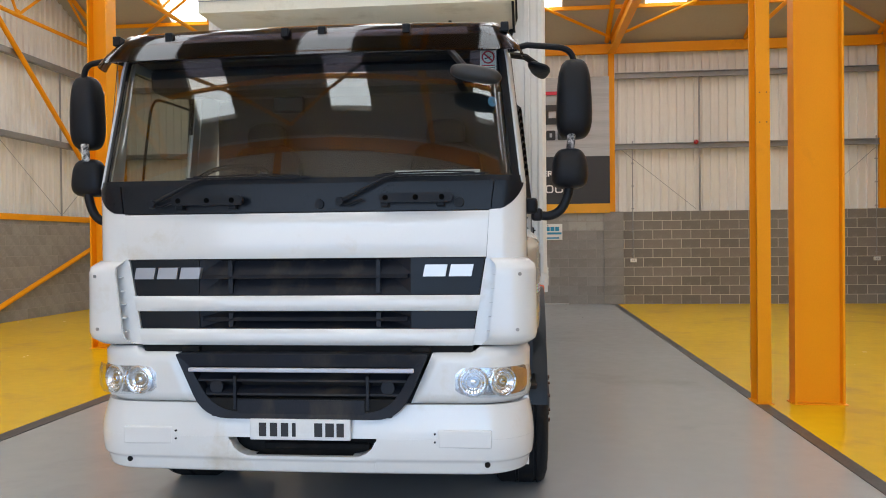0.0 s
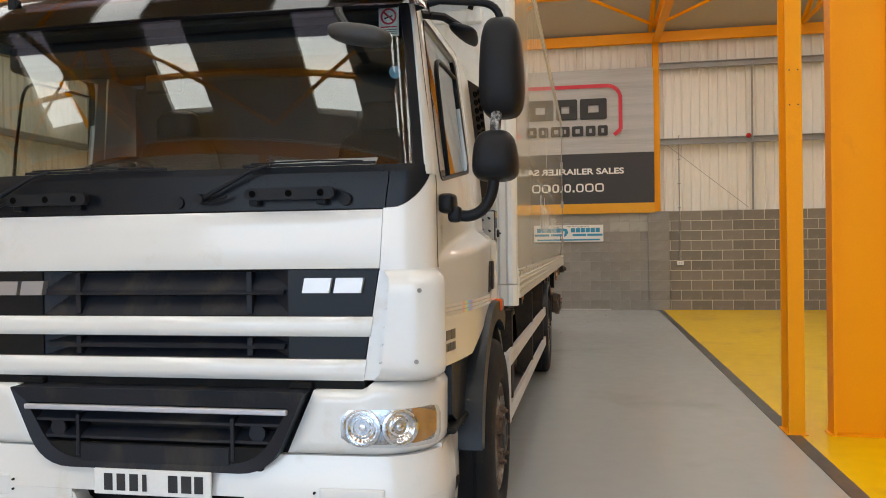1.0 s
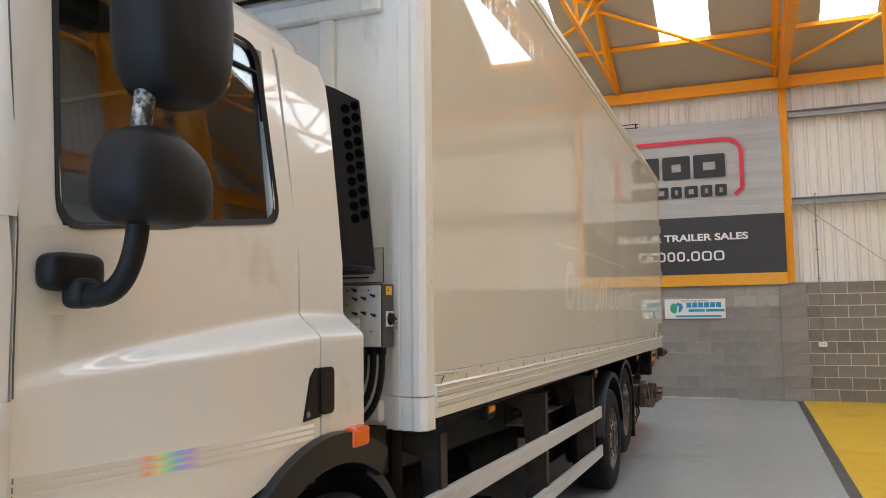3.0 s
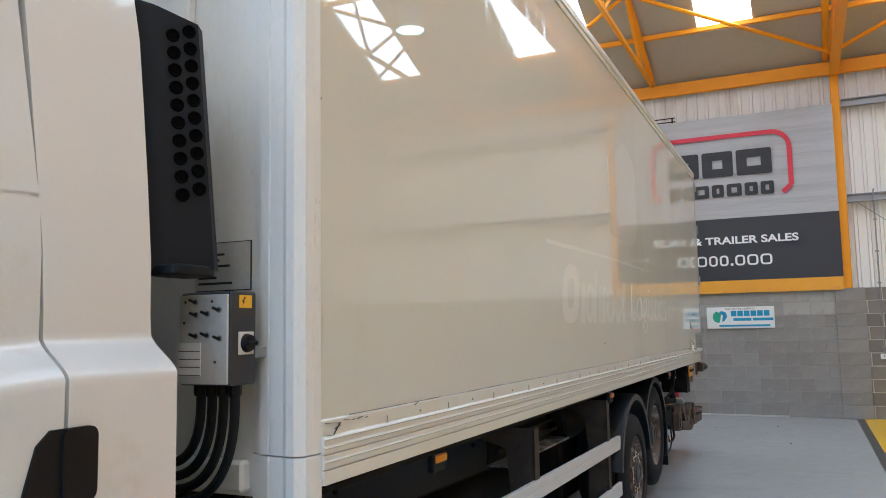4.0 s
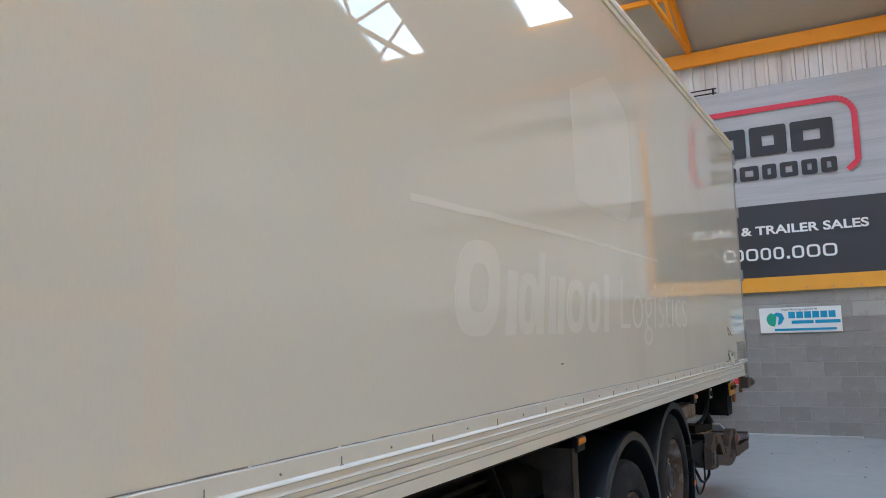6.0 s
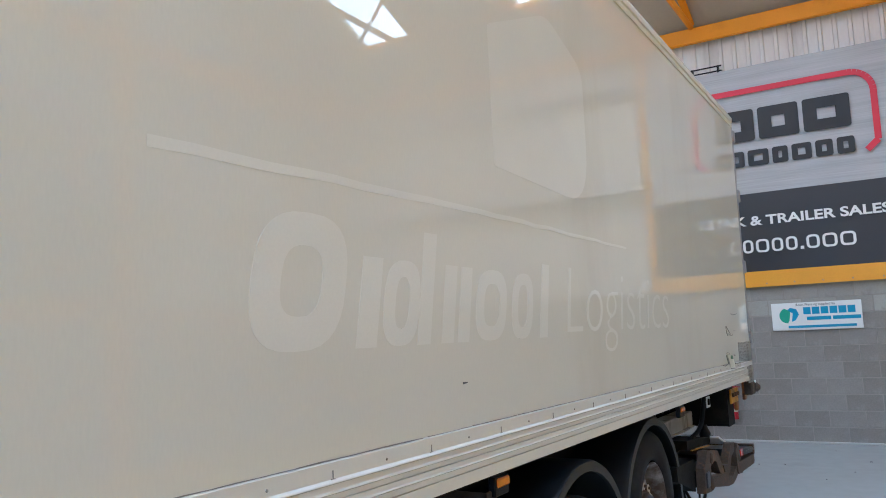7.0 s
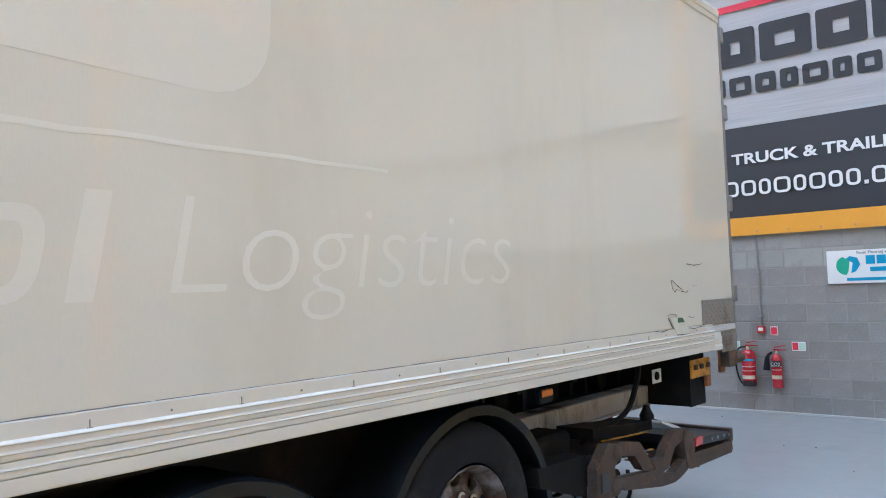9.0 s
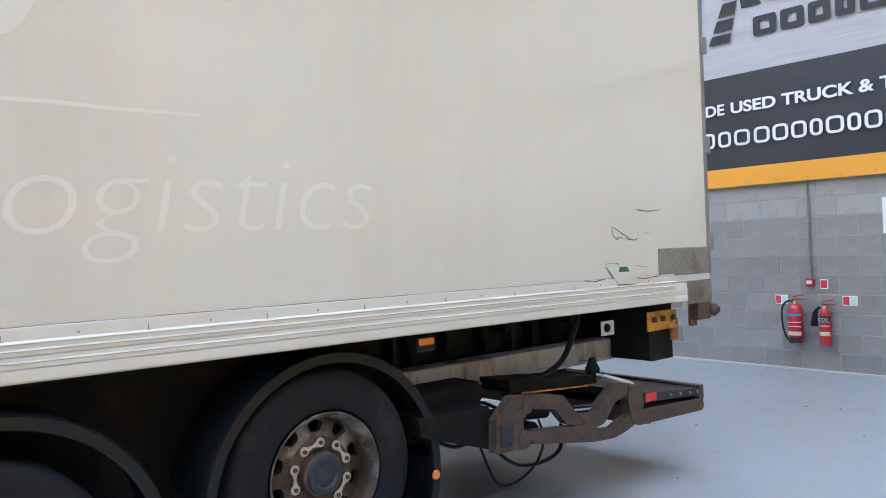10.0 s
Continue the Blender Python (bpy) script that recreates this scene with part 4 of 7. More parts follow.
def shoulder(y):
    """Lower and upper crease of the sloping shoulder on the flank."""
    k = min(1, max(0, (y - 0.16) / 1.08))
    return 1.502 + 0.081 * k ** 0.8, 1.532 + 0.135 * k ** 0.75


def flank_x(y, z, side):
    """How far out the flank stands: straight above, stepping out over the shoulder to the lower door."""
    lo, up = shoulder(y)
    k = min(1, max(0, (up - z) / (up - lo)))
    k = 0.35 * k + 0.65 * k * k * (3 - 2 * k)
    m = min(1, max(0, (y - 0.14) / 0.75))
    return lerp(HW, z) + 0.082 * k * m ** 1.15 * (2 - m)


def flank_rows(y0, y1, levels, side, off=0.0, thick=0.02, ny=10):
    """A flank panel whose rows follow the shoulder's creases. levels, y0, y1: functions of y or of the row."""
    n = len(levels) - 1
    def fn(u, v):
        k = int(round(v * n))
        y = y0(0, k) + (y1(0, k) - y0(0, k)) * u
        z = levels[k](y)
        return Vector((CX + side * (flank_x(y, z, side) + off), y, z))
    return grid_patch(fn, ny, n, thick, lambda u, v: Vector((-side, 0, 0)))


SHF = (0.0, 0.1, 0.2, 0.35, 0.5, 0.65, 0.8, 0.9, 1.0)
SH = [lambda y: shoulder(y)[0] - 0.05, lambda y: shoulder(y)[0] - 0.015] + [lambda y, f=f: shoulder(y)[0] + f * (shoulder(y)[1] - shoulder(y)[0]) for f in SHF] + [lambda y: shoulder(y)[1] + 0.015, lambda y: shoulder(y)[1] + 0.05]


def flank(y0, y1, z0, z1, side, off=0.0, thick=0.02, ny=10, nz=8):
    val = lambda f, k: f(k) if callable(f) else f
    def fn(u, v):
        a, b = val(y0, v), val(y1, v)
        c, d = val(z0, u), val(z1, u)
        y, z = a + (b - a) * u, c + (d - c) * v
        return Vector((CX + side * (flank_x(y, z, side) + off), y, z))
    return grid_patch(fn, ny, nz, thick, lambda u, v: Vector((-side, 0, 0)))


# -- front --
part("front_panel", skin(lambda v: -0.933 - 0.018 * v, lambda v: 0.933 + 0.018 * v, 1.492, 1.722, 0.012, 0.03, 16, 6, pillow(0.012, 0.02, 0.12)), M_PAINT, truck, "plain white upper front panel", True, 50)
part("grille_backing", skin(-1.0, 1.0, 1.0, 1.72, -0.06, 0.01, 8, 4), M_DARK, truck, "black backing behind the front grille")
gl = lambda z: 0.937 - 0.075 * (1.49 - z) / 0.44
for z0, z1 in ((1.305, 1.488), (1.135, 1.222)):
    f0, f1 = gl(z0), gl(z1)
    gb = 0.56
    part("grille_band", skin(lambda v, a=f0, b=f1: -(a + (b - a) * v), -gb, z0, z1, 0.0, 0.02, 6, 2), M_BAND, truck, "satin black band of the grille")
    part("grille_band", skin(gb, lambda v, a=f0, b=f1: a + (b - a) * v, z0, z1, 0.0, 0.02, 6, 2), M_BAND, truck, "satin black band of the grille")
    zm, h = (z0 + z1) / 2, (z1 - z0)
    W = lerp(HW, 1.3) - 0.14
    lv = thing("louvre", "", "")
    lv.parent = truck
    for za, zb in ((zm + 0.012, z1), (z0, zm - 0.004)):
        bm = bmesh.new()
        add_prism(bm, [(0.012, za), (0.055, zb - 0.01), (0.07, zb - 0.01), (0.03, za)], "x", CX - gb * W, CX + gb * W)
        part("blade", bm, M_GRILLE, lv, "", False)
    part("blade", prism([(-0.006, zm - 0.006), (0.012, zm + 0.012), (0.06, zm + 0.008), (0.06, zm - 0.01)], "x", CX - (gb - 0.02) * W, CX + (gb - 0.02) * W), M_GRILLE, lv)
    for x in (CX - 0.385, CX + 0.385):
        part("fin", prism([(x - 0.011, 0.004), (x + 0.011, 0.004), (x + 0.007, 0.06), (x - 0.007, 0.06)], "z", z0 + 0.008, z1 - 0.008), M_GRILLE, lv)
    for g in (-1, 1):
        bm = bmesh.new()
        xo, xi = CX + g * gb * W, CX + g * (gb - 0.10) * W
        v = [bm.verts.new(p) for p in ((xo, 0.014, z1 - 0.002), (xo, 0.014, z0 + 0.002), (xi, 0.06, z0 + 0.002), (xi, 0.06, z1 - 0.002))]
        bm.faces.new(v)
        part("cheek", bm, M_GRILLE, lv)
for z0, z1 in ((1.224, 1.302), (1.050, 1.133)):
    a, b = gl(z0), gl(z1)
    part("grille_slat", skin(lambda v, a=a, b=b: -(a + (b - a) * v), lambda v, a=a, b=b: a + (b - a) * v, z0, z1, 0.012, 0.03, 16, 5, pillow(0.014, 0.01, 0.3)), M_PAINT, truck, "white painted slat across the grille", True, 50)
band_low = lambda s: 1.731 + 0.137 * min(1, max(0, (s - 0.97) / 0.78)) ** 1.7          # lower edge of the black band round the corner
for g in (-1, 1):
    part("inner_corner", skin(lambda v, g=g: g * (0.866 + 0.072 * v), g * 2.03, 1.052, 1.482, 0.004, 0.03, 14, 6), M_PAINT, truck, "white cab corner behind the air deflector", True, 50)
    duct = part("corner_panel", skin(lambda v, g=g: g * (0.900 + 0.048 * v), lambda v, g=g: g * 2.008, 1.052, 1.486, 0.014, 0.014, 30, 14, lambda u, v: 0.043 * min(1, (1 - u) / 0.12) ** 0.5 * (1 - max(0, 1 - min(v, 1 - v) / 0.13) ** 2.2)), M_PAINT, truck, "bulging white corner air deflector", True, 55)
    for z in (1.12, 1.19, 1.26, 1.33, 1.40):
        p = shell(g * (0.930 + 0.048 * (z - 1.05) / 0.43), z, 0.028)
        part("rib", boxm(p.x - 0.02, p.x + 0.02, p.y - 0.016, p.y + 0.028, z - 0.004, z + 0.004), M_PAINT, duct)
    for s, z in ((1.25, 1.407), (1.18, 1.134)):
        p, d = shell(g * s, z, 0.057), -shell_in(g * s)
        part("bolt", tube([p, p + d * 0.006], 0.009, 10), M_STEEL, truck, "small round grey bolt")
    part("corner_post", skin(lambda v, g=g: g * (0.938 + 0.018 * v), g * 2.0, lambda u: 1.48, lambda u: band_low(0.948 + 1.052 * u) - 0.003, 0.008, 0.03, 10, 6), M_PAINT, truck, "white cab corner", True, 50)
    part("band_end", skin(g * 0.968, g * 1.82, lambda u: min(band_low(0.968 + 0.852 * u), 1.868), 1.872, 0.008, 0.03, 30, 4), M_BAND, truck, "", True, 50)
    part("windscreen_pillar", skin(g * 1.62, g * 2.02, 1.862, 2.60, 0.010, 0.05, 8, 8), M_PAINT, truck, "white windscreen pillar", True, 50)
    part("screen_border", skin(g * 1.36, g * 1.62, 1.88, 2.57, 0.002, 0.02, 6, 8), M_BAND, truck, "black border of the windscreen", True, 50)
part("scuttle_band", skin(-0.964, 0.964, 1.728, 1.872, 0.006, 0.03, 12, 4), M_BAND, truck, "black plastic band below the windscreen", True)
part("screen_border", skin(-1.63, 1.63, 1.872, 1.90, 0.006, 0.02, 24, 2), M_BAND, truck, "black border of the windscreen", True)
screen = part("windscreen", skin(-1.37, 1.37, 1.90, 2.57, 0.0, 0.006, 30, 6), M_SCREEN, truck, "large tinted glass windscreen", True)
screen.visible_shadow = False
part("header_rail", skin(-1.9, 1.9, 2.55, 2.64, 0.0, 0.03, 24, 2), M_BLACK, truck)
visor = part("sun_visor", skin(-1.86, 1.86, lambda u: 2.522 - 0.02 * abs(2 * u - 1) ** 4, lambda u: 2.70 - 0.05 * abs(2 * u - 1) ** 3, 0.03, 0.008, 32, 8, lambda u, v: 0.10 * (1 - v) ** 0.7 * (1 - 0.55 * abs(2 * u - 1) ** 3)), M_VISOR, truck, "smoked dark acrylic sun visor", True, 60)
for s in (-1.35, -0.75, -0.1, 0.1, 0.55, 1.35):
    p = shell(s, 2.655, 0.07)
    part("clip", boxm(p.x - 0.02, p.x + 0.02, p.y - 0.012, p.y + 0.06, 2.63, 2.68, 0.004), M_BLACK, visor)
lamp = part("marker_lamp", soft_block(CX + 0.92, 0.17, 2.67, 0.085, 0.04, 0.022, 4, 16, 8), M_REFLECTOR, truck, "small clear roof marker lamp", True)
part("marker_lamp", soft_block(CX - 0.92, 0.17, 2.67, 0.085, 0.04, 0.022, 4, 16, 8), M_REFLECTOR, truck, "small clear roof marker lamp", True)
# roof cap
bm = bmesh.new()
rings = []
for z, ins in ((2.57, 0.0), (2.64, 0.012), (2.69, 0.05), (2.715, 0.13), (2.725, 0.35)):
    hw, y0, y1 = lerp(HW, min(z, 2.6)) - ins, lerp(YFR, min(z, 2.6)) + 0.03 + ins, 1.525 - ins * 0.9
    rings.append([bm.verts.new((CX + x, y, z)) for x, y in rounded(-hw, hw, y0, y1, 0.17, 5)])
for a, b in zip(rings, rings[1:]):
    for i in range(len(a)):
        bm.faces.new((a[i], a[(i + 1) % len(a)], b[(i + 1) % len(a)], b[i]))
bm.faces.new(rings[-1])
part("roof", bm, M_PAINT, truck, "white cab roof", True, 60)
# band fittings: grab handles, caps, wipers
for x in (CX - 0.475, CX + 0.59):
    h = part("grab_handle", prism(rounded(x - 0.185, x + 0.185, 1.765, 1.812, 0.022), "y", -0.074, -0.042), M_BLACK, truck, "black moulded grab handle")
    for dx in (-0.15, 0.0, 0.13):
        # flat disc on the handle, its hole's shade painted black
        part("hole", turned([(0, 0), (0, 0.014), (0.004, 0.014)], (x + dx, -0.0752, 1.789), "y", 12), M_HOLESHADE, h)
    for dx in (-0.16, 0.12):
        part("mount", boxm(x + dx - 0.02, x + dx + 0.02, -0.04, 0.04, 1.745, 1.80, 0.004), M_BLACK, h)
for x in (CX + 0.09, CX + 0.80):
    part("cap", turned([(0, 0), (0, 0.024), (0.012, 0.026)], (x, -0.018, 1.765), "y", 18), M_BLACK, truck)
for x0, x1 in ((CX - 0.70, CX + 0.05), (CX + 0.28, CX + 0.93)):
    w = part("wiper", tube([(x0 - 0.07, -0.045, 1.775), (x0 - 0.02, -0.055, 1.80), (x0 + 0.15, -0.05, 1.885), (x0 + 0.22, -0.04, 1.905)], [0.013, 0.011, 0.007, 0.006], 8), M_BLACK, truck, "black windscreen wiper")
    part("blade", boxm(x0 + 0.10, x1, -0.032, -0.020, 1.898, 1.909, 0.002), M_BLACK, w)
    part("spine", tube([(x0 + 0.14, -0.035, 1.912), ((x0 + x1) / 2 + 0.1, -0.036, 1.917), (x1 - 0.05, -0.032, 1.910)], 0.004, 6), M_BLACK, w)
    part("link", tube([(x0 - 0.09, -0.04, 1.765), (x0 - 0.03, -0.05, 1.76), (x0 + 0.04, -0.05, 1.785)], 0.007, 6), M_BLACK, w)
    part("spindle", turned([(0, 0), (0, 0.02), (0.03, 0.024)], (x0 - 0.075, -0.07, 1.775), "y", 12), M_BLACK, w)
# badges: plain shapes
def badge(x0, x1, z0, z1, n, material, label, lean=0.012):
    bm = bmesh.new()
    w = (x1 - x0) / n
    for i in range(n):
        a, b = x0 + i * w, x0 + (i + 0.86) * w
        add_prism(bm, [(a, z0), (b, z0), (b + lean, z1), (a + lean, z1)], "y", -0.012, 0.02)
    return part("badge", bm, material, truck, label)
badge(CX - 0.895, CX - 0.53, 1.390, 1.448, 3, M_SILVER, "dull silver maker's badge")
badge(CX + 0.615, CX + 0.875, 1.396, 1.455, 2, M_BRIGHT, "bright chrome model badge")

# -- lower grille, bumper and lamps --
def round_poly(pts, radii, n=6):
    out = []
    for i, p in enumerate(pts):
        c, a, b, r = Vector(p), Vector(pts[i - 1]), Vector(pts[(i + 1) % len(pts)]), radii[i]
        p0, p1 = c + (a - c).normalized() * r, c + (b - c).normalized() * r
        out += [tuple((1 - t) ** 2 * p0 + 2 * t * (1 - t) * c + t * t * p1) for t in (k / n for k in range(n + 1))]
    return out


low = part("lower_grille", boxm(CX - 0.60, CX + 0.60, 0.0, 0.06, 0.70, 1.0), M_DARK, truck, "dusty black lower grille")
def ring_prism(outer, inner, y0, y1):
    bm = bmesh.new()
    o0, i0, o1, i1 = ([bm.verts.new((p[0], y, p[1])) for p in q] for q, y in ((outer, y0), (inner, y0 + 0.012), (outer, y1), (inner, y1)))
    n = len(outer)
    for k in range(n):
        j = (k + 1) % n
        bm.faces.new((o0[k], o0[j], i0[j], i0[k])), bm.faces.new((o0[j], o0[k], o1[k], o1[j])), bm.faces.new((i0[k], i0[j], i1[j], i1[k])), bm.faces.new((o1[k], i1[k], i1[j], o1[j]))
    return bm
RAD = (0.13, 0.13, 0.012, 0.012)
outer = round_poly([(CX - 0.50, 0.690), (CX + 0.50, 0.690), (CX + 0.645, 1.014), (CX - 0.645, 1.014)], RAD)
inner = round_poly([(CX - 0.445, 0.722), (CX + 0.445, 0.722), (CX + 0.575, 0.950), (CX - 0.575, 0.950)], RAD)
part("surround", ring_prism(outer, inner, -0.088, 0.03), M_GRILLE, low, "", True, 40)
for z, hgt in ((0.884, 0.05), (0.815, 0.05)):
    k = 0.47 + (z - 0.74) * 0.45
    part("blade", prism([(-0.070, z - 0.010), (-0.066, z), (-0.01, z + hgt * 0.6), (0.0, z + hgt * 0.45)], "x", CX - k, CX + k), M_GRILLE, low)
part("chrome_bar", boxm(CX - 0.575, CX + 0.575, -0.096, -0.07, 0.924, 0.945, 0.004), M_BAR, low, "silver trim bar")
for x in (CX - 0.34, CX + 0.34):
    part("fin", boxm(x - 0.008, x + 0.008, -0.078, 0.0, 0.735, 0.905, 0.002), M_GRILLE, low)
# dark plate added over the bumper skin, for the grille's shaded inside
part("floor_plate", prism([(CX - 0.46, 0.698), (CX + 0.46, 0.698), (CX + 0.50, 0.79), (CX - 0.50, 0.79)], "y", -0.0725, -0.05), M_DARK, low)
part("hatch", prism(round_poly([(CX - 0.325, 0.712), (CX + 0.325, 0.712), (CX + 0.325, 0.785), (CX - 0.325, 0.785)], (0.01,) * 4, 2), "y", -0.079, -0.06), M_GRILLE, low)
for x in (CX - 0.44, CX + 0.44):
    part("cap", turned([(0, 0), (0, 0.034), (0.01, 0.036)], (x, -0.0625, 0.845), "y", 20), M_GRILLE, low)
# dark bar added in place of the shade inside this gap
part("gap_filler", boxm(CX - 0.86, CX + 0.86, 0.02, 0.05, 0.98, 1.05), M_DARK, truck, "dark bar filling the shaded gap below the grille")
for x in (CX - 0.60, CX + 0.60):
    part("hinge", boxm(x - 0.05, x + 0.05, -0.01, 0.03, 1.012, 1.042, 0.006), M_DARK, truck)
END = lambda u: 0.036 * max(0, 1 - min(u, 1 - u) / 0.09) ** 2
LOW = 1.10 - 0.25
S1 = lambda x: x / LOW if x < LOW else 1 + math.asin(min(1, (x - LOW) / 0.25)) / (math.pi / 2)          # from metres off the middle to the skin's s
for g in (-1, 1):
    inn = lambda v, g=g: g * S1(0.535 + 0.105 * v)
    unit = part("lamp_housing", skin(inn, g * 2.10, 0.762, lambda u: 1.012 + 0.030 * min(1, max(0, (u - 0.165) / 0.05)), 0.024, 0.06, 44, 10, pillow(0.02, 0.03, 0.08)), M_PAINT, truck, "white headlamp surround", True, 55)
    lamp = part("headlamp", skin(g * S1(0.722), g * 1.76, lambda u: 0.797 + END(u), lambda u: 0.951 - END(u), 0.042, 0.01, 18, 6, pillow(0.006, 0.05, 0.12)), M_LAMPBODY, truck, "clear twin headlamp with an amber indicator", True, 60)
    for s, r in ((S1(0.815), 0.071), (S1(0.957), 0.069)):
        p, d = shell(g * s, 0.873, 0.05), -shell_in(g * s)
        bm = bmesh.new()
        q = d.to_track_quat("Z", "Y").to_matrix().to_4x4()
        add_turned(bm, [(-0.012, r + 0.004), (0.012, r + 0.003), (0.014, r - 0.003), (0.002, r * 0.86), (0.006, r * 0.80), (-0.004, r * 0.6), (0.001, r * 0.52), (-0.008, r * 0.3), (-0.008, 0.015), (0.006, 0.013), (0.010, 0.0)], (0, 0, 0), "z", 24)
        bmesh.ops.transform(bm, matrix=Matrix.Translation(p) @ q, verts=bm.verts)
        part("reflector", bm, M_BOWL, lamp, "", True, 60)
    part("indicator_lens", skin(g * 1.42, g * 1.73, lambda u: 0.806 + 0.03 * u * u, lambda u: 0.942 - 0.03 * u * u, 0.050, 0.006, 10, 4), M_INDICATOR, lamp, "amber indicator lens", True)
    lens = part("lens", skin(g * S1(0.727), g * 1.75, lambda u: 0.800 + END(u), lambda u: 0.948 - END(u), 0.066, 0.004, 24, 4, pillow(0.008, 0.06, 0.2)), M_CLEAR, lamp, "clear outer lens", True)
    lens.visible_shadow = False
    part("side_bracket", boxm(*sorted((CX + g * 1.03, CX + g * 1.10)), 0.20, 0.32, 1.01, 1.05, 0.006), M_DARK, truck)
bump_prof = lambda u, v: 0.018 + 0.030 * math.sin(math.pi * min(1, 0.12 + v * 0.88)) - 0.009 * min(1, max(0, (0.205 - v) / 0.02)) - 0.012 * max(0, (0.03 - v) / 0.03) ** 2
bumper = part("bumper", skin(-2.16, 2.16, 0.592, 0.757, 0.02, 0.03, 44, 6, lambda u, v: bump_prof(u, 0.5 + v * 0.5)), M_PAINT, truck, "white painted front bumper", True, 50)
part("lower_skin", skin(-2.16, -S1(0.355), 0.408, 0.5915, 0.02, 0.03, 22, 26, lambda u, v: bump_prof(u, v * 0.5)), M_PAINT, bumper, "", True, 50)
part("lower_skin", skin(S1(0.355), 2.16, 0.408, 0.5915, 0.02, 0.03, 22, 26, lambda u, v: bump_prof(u, v * 0.5)), M_PAINT, bumper, "", True, 50)
part("lower_skin", skin(-S1(0.3545), S1(0.3545), 0.408, 0.498, 0.02, 0.03, 12, 13, lambda u, v: bump_prof(u, v * 0.258)), M_PAINT, bumper, "", True, 50)
part("slot", boxm(CX - 0.38, CX + 0.38, 0.06, 0.08, 0.48, 0.61), M_DARK, bumper, "dark slot in the bumper")
for g in (-1, 1):
    bm = bmesh.new()
    pts = [(CX + g * 0.392, 0.496), (CX + g * 0.392, 0.591)] + [(CX + g * (0.372 - 0.12 * (1 - math.sin(radians(a)))), 0.496 + 0.09 * (1 - math.cos(radians(a)))) for a in (80, 60, 40, 20, 0)]
    add_prism(bm, pts if g > 0 else pts[::-1], "y", -0.0610, 0.02)
    part("slot_corner", bm, M_PAINT, bumper)
part("slot_bar", boxm(CX - 0.22, CX + 0.33, 0.02, 0.05, 0.51, 0.545, 0.006), M_DARK, bumper)
plate = part("number_plate", boxm(CX - 0.255, CX + 0.257, -0.098, -0.086, 0.588, 0.692, 0.003), M_PLATE, truck, "white front number plate with black bars")
for i, w in enumerate((0.06, 0.06, 0.06, 0.03, 0.0, 0.065, 0.07, 0.06)):
    x = CX - 0.208 + i * 0.0565
    if w:
        part("bar", boxm(x, x + w * 0.62, -0.1005, -0.098, 0.606, 0.674), M_INK, plate)
for x in (CX - 0.81, CX + 0.82):
    part("cover", boxm(x - 0.133, x + 0.133, -0.058, -0.01, 0.548, 0.638, 0.008, None, 2), M_PAINT, bumper, "rectangular white cover")
for x in (CX - 0.92, CX + 0.93):
    part("sensor", turned([(-0.006, 0), (-0.006, 0.014), (0.02, 0.016)], (x, -0.029, 0.463), "y", 14), M_DARK, bumper)
for x in (CX - 0.66, CX + 0.672):
    for z in (0.578, 0.618):
        part("screw", turned([(-0.002, 0), (-0.002, 0.005), (0.02, 0.006)], (x, -0.062, z), "y", 8), M_DARK, bumper)

